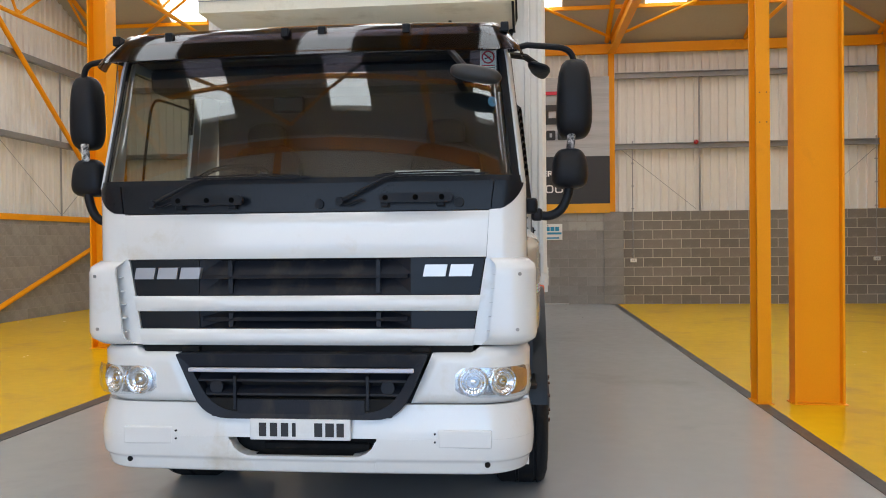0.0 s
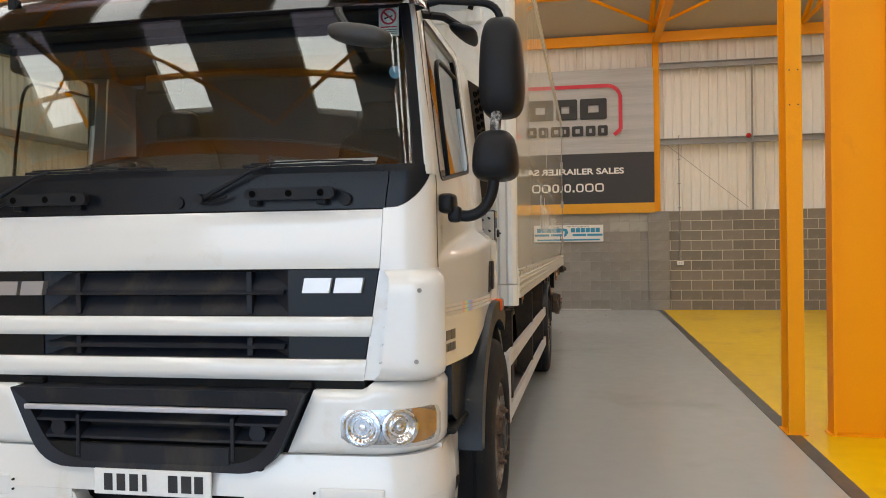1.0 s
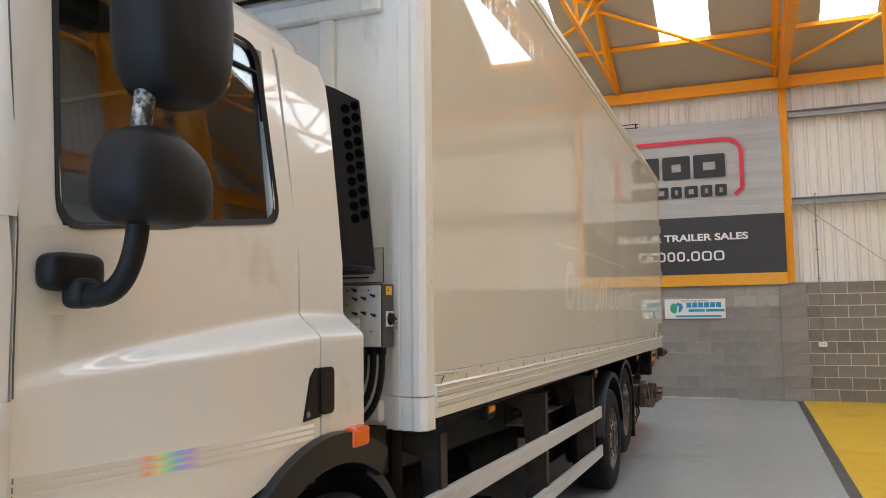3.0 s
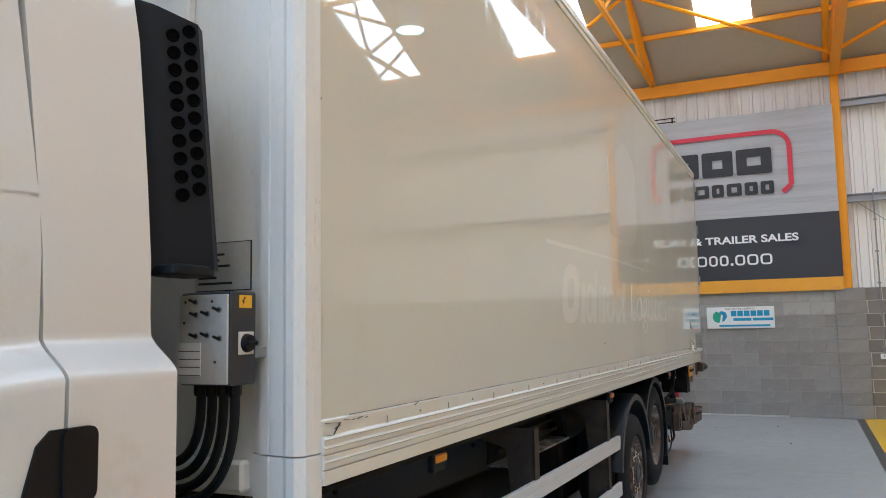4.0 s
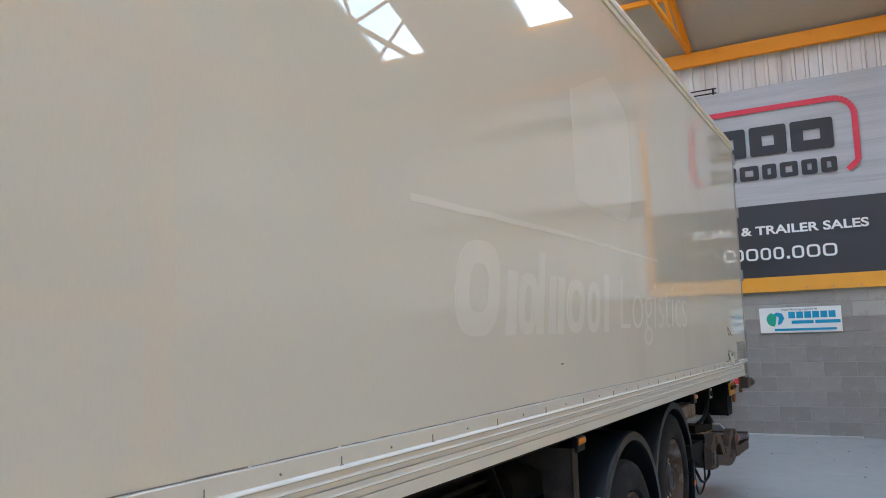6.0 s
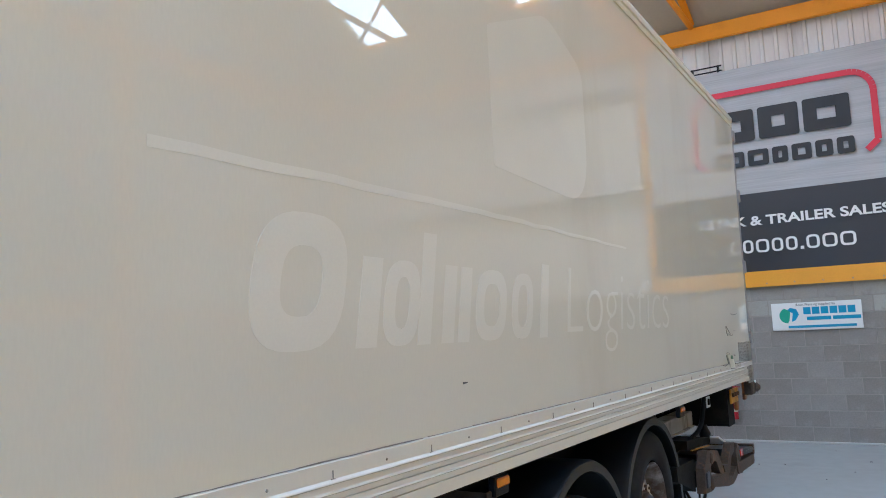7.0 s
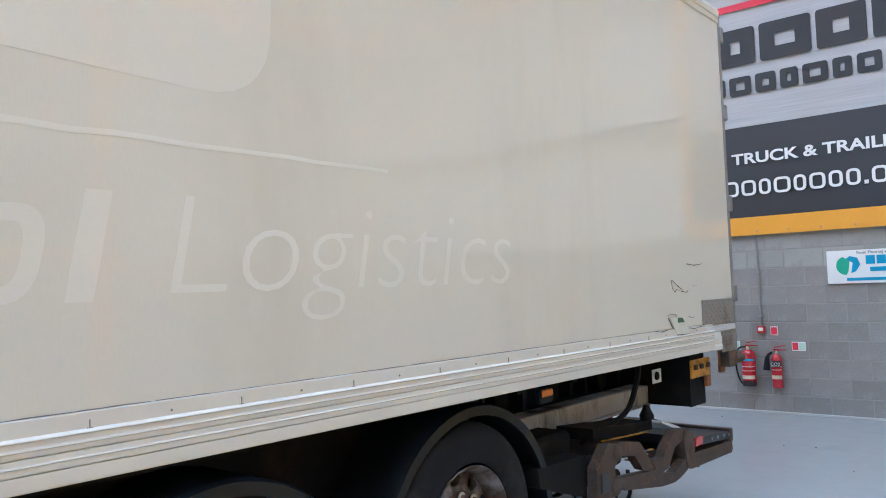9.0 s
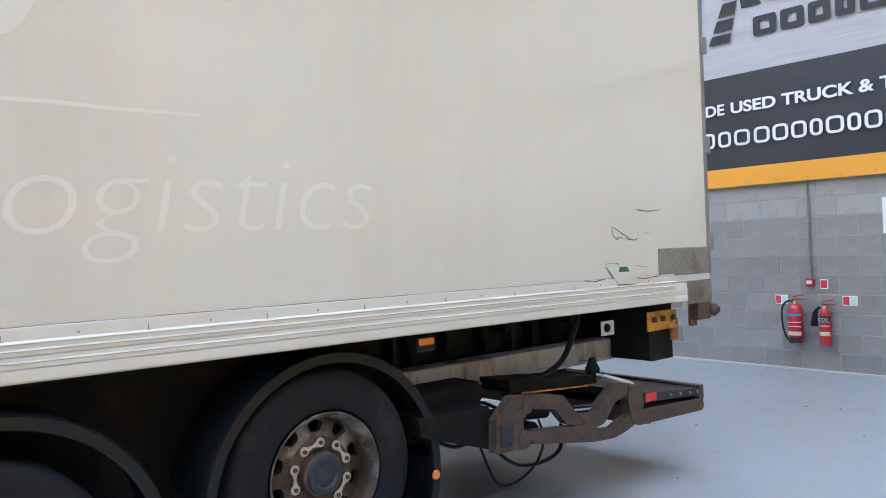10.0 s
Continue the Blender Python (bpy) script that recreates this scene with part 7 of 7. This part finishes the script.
for g in (1, -1):
    wheel_set(AX1, g, 0.02, 0.03, pointers=False)
    wheel_set(AX2, g, 0.04, 0.02, radius=0.475, up=0.467)
    wheel_set(AX3, g, 0.10, -0.02, radius=0.488, up=0.585, inset=0.08)
    # added dark box, blocks the bright floor beyond the wheels
    part("suspension_unit", boxm(*sorted((CX + g * 0.55, CX + g * 0.78)), 6.15, 8.75, 0.30, 1.16, 0.02), M_DARK, truck, "dark box added to block the view between the wheels")
    # inner twin tyre of the drive axle
    part("inner_tyre", turned([(g * a - g * 0.34, 0.30 + (r - 0.302) * 0.175 / (WR - 0.302)) for a, r in tyre_profile(0.28, WR)], (CX + g * 1.155, AX3, 0.585), "x", 40), M_RUBBER, truck, "inner black twin tyre", True, 50)
    for y, r0 in ((AX2, 0.575), (AX3, 0.585)):
        xo = CX + g * (1.255 if y == AX2 else 1.175)
        prof = [(0.0, r0), (0.0, r0 + 0.045), (-g * 0.02, r0 + 0.055), (-g * 0.36, r0 + 0.055), (-g * 0.36, r0 + 0.045), (-g * 0.02, r0 + 0.04), (-g * 0.02, r0), (0.0, r0)]
        part("mudguard", turned(prof, (xo, y + 0.035, 0.475 if y == AX2 else 0.513), "x", 30, -22 if y == AX3 else 8, 172), M_ARCH, truck, "dark grey plastic mudguard arch", True, 45)
    part("mudflap", boxm(*sorted((CX + g * 0.80, CX + g * 1.17)), AX3 + 0.625, AX3 + 0.64, 0.19, 0.53), M_BLACK, truck, "black rubber mudflap")
    rf = CX + g * 1.176
    part("side_reflector", turned([(0, 0.026), (0.006 * g, 0.02), (0.006 * g, 0)], (rf, AX3 + 0.63, 0.455), "x", 14), M_AMBER, truck, "round orange reflector")
    # side guard: two bars, end plate and brackets
    gx = CX + g * 1.235
    gd = part("side_guard", prism([(1.95, 0.445), (2.03, 0.44), (2.03, 0.88), (1.95, 0.895), (1.935, 0.87), (1.935, 0.47)], "x", *sorted((gx - g * 0.03, gx + g * 0.004))), M_ALU, truck, "pale aluminium side guard with two bars")
    for z in (0.79, 0.445):
        bm = prism([(-0.022, z), (0.0, z), (0.002, z + 0.004), (0.002, z + 0.047), (0.0005, z + 0.049), (0.0005, z + 0.051), (0.002, z + 0.053), (0.002, z + 0.096), (0.0, z + 0.10), (-0.022, z + 0.10)], "y", 2.0, 6.22)
        bmesh.ops.transform(bm, matrix=Matrix.Translation((gx, 2.0, 0)) @ Matrix(((g, 0, 0, 0), (0, 1, 0, 0), (0, -0.0145, 1, 0), (0, 0, 0, 1))) @ Matrix.Translation((0, -2.0, 0)), verts=bm.verts)
        part("bar", bm, M_ALU, gd)
    for y, w in ((2.30, 0.10), (4.20, 0.165), (5.88, 0.17)):
        bk = part("bracket", prism([(gx - g * a, z) for a, z in ((0.012, 0.40), (w - 0.01, 0.40), (w - 0.015, 0.78), (w + 0.01, 1.02), (w + 0.18, 1.07), (w + 0.18, 1.13), (0.012, 1.13))], "y", y - 0.03, y - 0.022), M_BRACKET, gd, "rusty bracket plate, flared at its top")
        part("flange", boxm(*sorted((gx - g * 0.022, gx - g * 0.010)), y - 0.03, y + 0.05, 0.40, 1.13, 0.003), M_BRACKET, bk, "rusty outer flange")
for y0, y1, z0, z1, m, nm, lb in ((2.5, 3.7, 0.42, 0.72, M_DARK, "air_reservoir", "dirty black air reservoir"), (4.35, 5.6, 0.40, 0.74, M_DARK, "fuel_tank", "dirty black fuel tank")):
    for g in (1, -1):
        bm = prism([(CX + g * (a - CX), z) for a, z in rounded(-1.16, -0.67, z0, z1, 0.13)], "y", y0, y1)
        part(nm, bm, m, truck, lb, True, 40)
# subframe side over the tanks, rack behind the middle bracket, battery box by the cab wheel
part("subframe_side", prism([(2.15, 0.845), (5.95, 0.745), (5.95, 1.185), (2.15, 1.185)], "x", -0.61, -0.60), M_NAVY, truck, "dark blue-black subframe side")
part("subframe_lip", prism([(2.15, 0.837), (5.95, 0.737), (5.95, 0.745), (2.15, 0.845)], "x", -0.64, -0.595), M_DARK, truck)
for y, z in ((2.6, 1.03), (3.05, 0.98), (3.5, 1.05), (4.6, 0.96), (5.0, 1.02), (5.5, 0.95)):
    part("frame_bolt", turned([(0, 0.0), (0.012, 0.014), (0.0, 0.016)], (-0.60, y, z), "x", 8), M_DARK, truck)
rack = part("storage_rack", prism([(4.33, 0.897), (5.57, 0.897), (5.42, 1.10), (4.33, 1.10)], "x", -0.40, -0.392), M_DARK, truck, "dark storage rack with a pale lower lip")
part("lip", boxm(-0.40, -0.27, 4.33, 5.58, 0.885, 0.896), M_BEAM, rack, "dirty pale lower lip")
for z, y1 in ((0.955, 5.50), (1.02, 5.46)):
    part("rail", boxm(-0.36, -0.33, 4.33, y1, z, z + 0.022, 0.004), M_DARK, rack)
part("end_plate", prism([(5.555, 0.897), (5.57, 0.897), (5.42, 1.10), (5.405, 1.10)], "x", -0.40, -0.28), M_DARK, rack)
bat = part("battery_box", boxm(-0.56, -0.17, 2.42, 3.35, 0.38, 0.625, 0.012), M_DARK, truck, "dirty black battery box with capped cells")
for i in range(6):
    part("cell_cap", turned([(0.0, 0.024), (0.018, 0.022), (0.02, 0.0)], (-0.30, 2.52 + i * 0.145, 0.625), "z", 10), M_BLACK, bat, "", True)
    part("strap", boxm(-0.55, -0.18, 2.44 + i * 0.145, 2.465 + i * 0.145, 0.625, 0.637, 0.003), M_DUSTY, bat)
part("yellow_tag", boxm(-0.172, -0.166, 2.05, 2.13, 0.56, 0.62), M_WARN, truck, "small yellow warning tag")
part("tag_bracket", boxm(-0.40, -0.174, 2.02, 2.20, 0.42, 0.625, 0.006), M_DUSTY, truck, "dull bracket behind the cab wheel")
part("cross_tube", tube([(-0.95, 3.75, 0.66), (-0.25, 3.75, 0.66)], 0.03, 10), M_DARK, truck)
part("air_tank", tube([(CX + 0.85, 5.7, 0.93), (CX + 0.85, 6.25, 0.93)], 0.12, 16), M_DARK, truck, "", True)
part("front_upright", tube([(CX + 1.08, 2.10, 0.80), (CX + 1.08, 2.10, 1.19)], 0.03, 10), M_DARK, truck, "dark upright behind the wheel", True)
part("silencer", boxm(CX + 0.55, CX + 1.10, 2.22, 2.40, 0.52, 0.70, 0.04), M_DARK, truck)
for y, z in ((2.95, 1.16), (5.95, 1.15), (8.70, 1.140)):
    sl = part("side_marker", boxm(-0.075, -0.045, y - 0.06, y + 0.06, z - 0.045, z + 0.03, 0.005), M_BLACK, truck, "amber side marker lamp on a black bracket")
    part("lens", boxm(-0.047, -0.035, y - 0.05, y + 0.05, z - 0.012, z + 0.024, 0.006), M_AMBER, sl, "amber lens")
# lower beam between wheel and tail lift
bmx = boxm(-0.62, -0.47, 8.81, 10.90, 0.797, 0.925, 0.008)
part("subframe_beam", bmx, M_BEAM, truck, "pale dirty subframe beam")
part("lower_lip", boxm(-0.62, -0.455, 8.84, 10.86, 0.782, 0.797), M_BEAM, truck, "dirty lower lip of the beam")
for y in (9.1, 9.7, 10.32):
    part("hanger", prism([(y - 0.09, 1.17), (y + 0.09, 1.17), (y + 0.03, 0.93), (y - 0.03, 0.93)], "x", -0.72, -0.63), M_DARK, truck)
plate_w = part("white_plate", boxm(-0.25, -0.242, 10.335, 10.47, 0.99, 1.085, 0.003), M_PLATE, truck, "small white plate with a dark bolt")
part("bolt", turned([(0, 0.03), (0.012, 0.026), (0.014, 0.0)], (-0.242, 10.39, 1.04), "x", 14), M_DARK, plate_w)
# plate added to stop the far light showing through under the floor
part("underframe_side", boxm(-0.76, -0.735, 8.75, 10.72, 0.925, 1.185), M_NAVY, truck, "dark plate added to close the gap above the pale beam")
for y in (8.95, 9.36, 9.92, 10.12, 10.60):
    part("gusset", prism([(y - 0.012, 0.925), (y + 0.012, 0.925), (y + 0.012, 1.18), (y - 0.012, 1.18)], "x", -0.735, -0.64), M_NAVY, truck)
part("rear_valance", boxm(-1.2, -0.145, 10.72, 10.74, 0.79, 1.17), M_DARK, truck, "dark rear apron")
part("rear_hook", boxm(-0.13, -0.10, 10.93, 11.0, 0.91, 1.06, 0.006), M_RUSTORANGE, truck, "rusty bracket beside the lamp plate")
part("rear_valance", boxm(-0.165, -0.145, 10.74, 10.99, 0.785, 1.17), M_DARK, truck, "dark rear side apron")
rl = part("rear_lamp_plate", boxm(-0.11, -0.095, 10.64, 10.98, 0.995, 1.125, 0.006), M_YELLOWPLATE, truck, "dirty yellow plate with lamp fittings")
for y in (10.70, 10.80, 10.92):
    part("fitting", boxm(-0.095, -0.075, y - 0.02, y + 0.02, 1.055, 1.09, 0.004), M_RUST, rl)
part("rear_bracket", boxm(-0.08, -0.05, 11.09, 11.16, 0.995, 1.16, 0.006), M_RUSTORANGE, truck, "rusty orange rear lamp bracket")
lt = part("door_latch", boxm(-0.06, 0.02, 11.08, 11.24, 1.04, 1.16, 0.012), M_RUST, truck, "rusty steel rear latch")
part("knob", turned([(0, 0.0), (0, 0.04), (0.03, 0.045), (0.06, 0.02), (0.06, 0)], (0.0, 11.26, 1.10), "x", 14), M_RUST, lt, "", True)
part("rubber_stop", turned([(0.755, 0.0), (0.755, 0.045), (0.79, 0.05), (0.83, 0.03), (0.86, 0.02)], (-0.26, 10.25, 0), "z", 14), M_BLACK, truck, "", True)

# tail lift
lift = part("tail_lift", boxm(-1.9, -0.45, 8.98, 9.55, 0.50, 0.78, 0.02), M_DARK, truck, "rusty folded tail lift behind the rear wheels")
for x in (-0.30, 2 * CX + 0.30):
    part("mount_plate", prism([(9.43, 0.59), (9.57, 0.71), (9.72, 0.69), (9.76, 0.64), (9.65, 0.56), (9.66, 0.38), (9.42, 0.40)], "x", x - 0.02, x + 0.03), M_RUST, lift, "rusty mounting plate")
    part("cover", boxm(x + 0.03, x + 0.04, 9.46, 9.56, 0.435, 0.555, 0.006), M_CASE, lift)
    part("lift_arm", prism(round_poly([(9.70, 0.48), (10.12, 0.435), (10.25, 0.43), (10.37, 0.37), (10.51, 0.35), (10.69, 0.41), (10.80, 0.40), (10.74, 0.33), (10.62, 0.30), (10.51, 0.285), (10.30, 0.30), (9.74, 0.395)], (0.02,) * 12, 3), "x", x - 0.02, x + 0.028), M_RUST, lift, "cranked rusty lift arm")
    part("upper_link", prism(round_poly([(9.74, 0.695), (10.03, 0.645), (10.17, 0.50), (10.30, 0.47), (10.28, 0.40), (10.06, 0.455), (9.95, 0.57), (9.76, 0.60)], (0.02,) * 8, 3), "x", x - 0.03, x + 0.018), M_RUST, lift, "upper link")
    part("raised_limb", prism(round_poly([(10.17, 0.50), (10.35, 0.48), (10.42, 0.55), (10.56, 0.635), (10.72, 0.625), (10.74, 0.56), (10.54, 0.52), (10.43, 0.40), (10.28, 0.38)], (0.02,) * 9, 3), "x", x - 0.025, x + 0.024), M_RUST, lift, "raised limb of the lift arm")
    for y, z, r in ((9.66, 0.44, 0.055), (9.69, 0.635, 0.048), (10.79, 0.47, 0.045), (10.72, 0.59, 0.03)):
        part("pivot", turned([(-0.05, 0), (-0.05, r), (0.034, r), (0.042, r * 0.7), (0.042, 0)], (x, y, z), "x", 16), M_RUST, lift, "", True, 40)
    part("knuckle", prism(round_poly([(10.70, 0.61), (10.83, 0.575), (10.85, 0.46), (10.82, 0.39), (10.93, 0.31), (10.72, 0.34), (10.67, 0.51)], (0.02,) * 7, 3), "x", x - 0.02, x + 0.036), M_RUST, lift)
    part("ram", tube([(x - 0.16, 9.5, 0.56), (x - 0.16, 10.1, 0.50)], 0.045, 12), M_DARK, lift, "", True)
    part("ram_rod", tube([(x - 0.16, 10.1, 0.50), (x - 0.16, 10.7, 0.44)], 0.022, 10), M_CHROME, lift, "", True)
part("cross_tube", prism([(8.92, 0.68), (9.45, 0.66), (9.44, 0.41), (8.94, 0.57)], "x", 2 * CX + 0.33, -0.33), M_DARK, lift, "dark cross tube of the tail lift")
part("torque_tube", tube([(2 * CX + 0.3, 9.80, 0.44), (-0.33, 9.80, 0.44)], 0.07, 12), M_DARK, lift, "", True)
part("folded_flap", prism([(9.75, 0.68), (10.60, 0.62), (10.60, 0.68), (9.75, 0.755)], "x", 2 * CX + 0.42, -0.42), M_DARK, lift, "dark folded platform flap")
part("yellow_edge", prism([(9.85, 0.66), (10.50, 0.615), (10.50, 0.622), (9.85, 0.668)], "x", -0.42, -0.41), M_YELLOWPLATE, lift, "yellow edge line")
plat = part("platform", prism([(10.80, 0.32), (11.59, 0.295), (11.62, 0.32), (11.61, 0.385), (10.82, 0.425)], "x", 2 * CX + 0.27, -0.27), M_RUST, lift, "worn steel lift platform")
part("upper_leaf", prism([(10.86, 0.47), (11.60, 0.41), (11.60, 0.465), (10.88, 0.53)], "x", 2 * CX + 0.27, -0.27), M_CASE, plat, "upper platform leaf")
part("edge_lip", boxm(2 * CX + 0.27, -0.262, 11.55, 11.61, 0.385, 0.49, 0.006), M_RUST, plat)
part("red_reflector", boxm(-0.272, -0.262, 10.87, 11.0, 0.465, 0.53, 0.004), M_RED, plat, "red reflector")
for y in (11.18, 11.30, 11.43, 11.53):
    part("bolt", turned([(0, 0.0), (0.006, 0.012), (0.0, 0.013)], (-0.268, y, 0.475 - (y - 11.18) * 0.08), "x", 8), M_STEEL, plat)
flag = part("marker_flag", prism([(10.60, 0.69), (10.86, 0.61), (10.92, 0.585), (10.92, 0.57), (10.84, 0.59), (10.60, 0.67)], "x", -0.62, -0.36), M_WHITE, lift, "white and red warning flag")
part("stripe", prism([(10.79, 0.635), (10.86, 0.613), (10.86, 0.618), (10.79, 0.64)], "x", -0.615, -0.42), M_RED, flag, "red stripe")
part("bars", prism([(10.62, 0.688), (10.74, 0.65), (10.74, 0.653), (10.62, 0.692)], "x", -0.60, -0.40), M_INK, flag, "plain dark bars")
lift_back = lambda p: (CX + (p[0] - CX) / 1.233, 5.789 + (p[1] - 5.789) / 0.924, 1.662 + (p[2] - 1.662) / 0.920)
for pts, r in ((((-0.22, 9.16, 0.62), (-0.20, 9.195, 0.47), (-0.20, 9.30, 0.28), (-0.20, 9.45, 0.25), (-0.20, 9.62, 0.32), (-0.22, 9.72, 0.44), (-0.24, 9.70, 0.56)), 0.007),
               (((-0.22, 9.28, 0.50), (-0.20, 9.36, 0.41), (-0.20, 9.50, 0.335), (-0.20, 9.70, 0.32), (-0.20, 9.84, 0.37), (-0.24, 9.90, 0.50)), 0.011),
               (((-0.20, 10.05, 1.15), (-0.20, 9.99, 1.02), (-0.22, 9.86, 0.86), (-0.34, 9.62, 0.74)), 0.016),
               (((-0.40, 9.10, 0.78), (-0.36, 9.20, 0.80), (-0.36, 9.29, 0.815), (-0.36, 9.37, 0.76), (-0.40, 9.36, 0.70)), 0.008),
               (((-0.36, 8.95, 0.66), (-0.33, 9.15, 0.70), (-0.33, 9.32, 0.71), (-0.34, 9.48, 0.64)), 0.012),
               (((-0.36, 8.95, 0.60), (-0.33, 9.12, 0.64), (-0.33, 9.30, 0.66), (-0.34, 9.46, 0.60)), 0.010),
               (((-0.30, 8.92, 0.58), (-0.26, 9.05, 0.52), (-0.25, 9.20, 0.55), (-0.27, 9.34, 0.63), (-0.30, 9.45, 0.66)), 0.013),
               (((-0.32, 9.00, 0.70), (-0.27, 9.10, 0.60), (-0.25, 9.22, 0.50), (-0.25, 9.34, 0.47), (-0.28, 9.44, 0.52)), 0.009),
               (((-0.34, 9.50, 0.72), (-0.30, 9.58, 0.76), (-0.30, 9.74, 0.74), (-0.33, 9.92, 0.70), (-0.36, 10.10, 0.70)), 0.012)):
    pts = [lift_back(p) for p in pts]
    smooth_pts = []
    P = [Vector(p) for p in pts]
    for a in range(len(P) - 1):
        p0, p1, p2, p3 = P[max(a - 1, 0)], P[a], P[a + 1], P[min(a + 2, len(P) - 1)]
        for t in (0, 0.2, 0.4, 0.6, 0.8):
            smooth_pts.append(0.5 * (2 * p1 + (p2 - p0) * t + (2 * p0 - 5 * p1 + 4 * p2 - p3) * t * t + (3 * p1 - p0 - 3 * p2 + p3) * t ** 3))
    part("hose", tube(smooth_pts + [P[-1]], r, 8), mat("dull_red_hose", (0.20, 0.02, 0.03), 0.5) if r == 0.008 else M_BLACK, lift, "red hose" if r == 0.008 else "black hose", True)

# the lift stands wide, its arms nearly flush with the box
def lift_place(ob):
    for v in ob.data.vertices:
        x, y, z = v.co
        v.co = (CX + (x - CX) * 1.233, 5.789 + 0.924 * (y - 5.789), 1.662 + 0.920 * (z - 1.662))
    for child in ob.children:
        lift_place(child)


lift_place(lift)

# ---- block walls, last ----
def block_wall(name, label, axis, fixed, a0, a1, near, far_kind=True):
    """Courses of blocks 440 x 215 mm with 10 mm joints on a mortar core; the blocks in the stretch near are objects."""
    wall = thing(name, label, "wall", Matrix(), kind="structure")
    s = 1 if axis == "x" else -1
    lo, hi = (fixed - 0.0005, fixed + 0.1) if s > 0 else (fixed - 0.1, fixed + 0.0005)
    if axis == "x":
        part("mortar", boxm(a0, 2.3, lo, hi, 0, 2.25), M_JOINT, wall), part("mortar", boxm(2.3, a1, lo, hi, 0, 2.25), M_MORTAR, wall)
    else:
        part("mortar", boxm(lo, hi, a0, a1, 0, 2.25), M_JOINT, wall)
    meshes = {}
    def block_mesh(w, pale):
        key = (round(w, 3), pale)
        if key not in meshes:
            b = boxm(-w / 2, w / 2, -0.004, 0.05, -0.1075, 0.1075, 0.004) if axis == "x" else boxm(-0.05, 0.004, -w / 2, w / 2, -0.1075, 0.1075, 0.004)
            me = bpy.data.meshes.new("block")
            b.to_mesh(me)
            b.free()
            me.materials.append((M_BLOCKLIGHT, M_PALE, M_BLOCK)[pale])
            meshes[key] = me
        return meshes[key]
    rest, rest_n, r2 = bmesh.new(), 0, random.Random(7)
    for c in range(10):
        z = 0.1125 + 0.225 * c
        a = a0 - (0.225 if c % 2 else 0.0)
        while a < a1 - 0.02:
            p, q = max(a, a0), min(a + 0.44, a1)
            if q - p > 0.03:
                pale = 0 if axis != "x" else 2 if p > 2.2 else 1 if c >= 8 else 0
                if near[0] < (p + q) / 2 < near[1]:
                    b = new("block", block_mesh(q - p, pale))
                    b.parent = wall
                    j = r2.uniform(-0.002, 0.002)
                    b.location = ((p + q) / 2, fixed + j, z) if axis == "x" else (fixed + j, (p + q) / 2, z)
                else:
                    rest_n += 1
                    if axis == "x":
                        add_box(rest, p, q, fixed - 0.004, fixed + 0.05, z - 0.1075, z + 0.1075)
                    else:
                        add_box(rest, fixed - 0.05, fixed + 0.004, p, q, z - 0.1075, z + 0.1075)
            a += 0.45
    if rest_n:
        tagged(part("more_blocks", rest, M_BLOCK, wall), kind="stuff")
    else:
        rest.free()
    return wall


block_wall("wall_north", "grey concrete block wall with pale mortar joints", "x", YN, XW, XE, (-2.6, 9.0))
block_wall("wall_west", "grey-brown concrete block wall with pale mortar joints", "y", XW, YS, YN, (13.5, 19.8))
bm = boxm(XE, XE + 0.1, YS, YN, 0, 2.25)
tagged(finish("wall_east", bm, M_BLOCK), "grey concrete block wall", "wall", kind="structure")
pier = thing("wall_pier", "shallow grey concrete block pier on the rear wall", "pier", Matrix(), kind="structure")
part("mortar", boxm(2.10, 2.565, YN - 0.05, YN - 0.006, 0, 2.25), M_JOINT, pier)
pm = boxm(-0.235, 0.235, -0.05, -0.002, -0.1075, 0.1075, 0.004)
pme = bpy.data.meshes.new("block")
pm.to_mesh(pme)
pm.free()
pme.materials.append(M_BLOCKLIGHT)
for c in range(10):
    b = new("block", pme)
    b.parent, b.location = pier, (2.333, YN - 0.006, 0.1125 + 0.225 * c)
tagged(finish("skirting", boxm(XW, 1.25, YN - 0.03, YN - 0.006, 0.0, 0.024, 0.004), M_SKIRT), "thin pale strip along the foot of the block wall", "skirting", kind="structure")
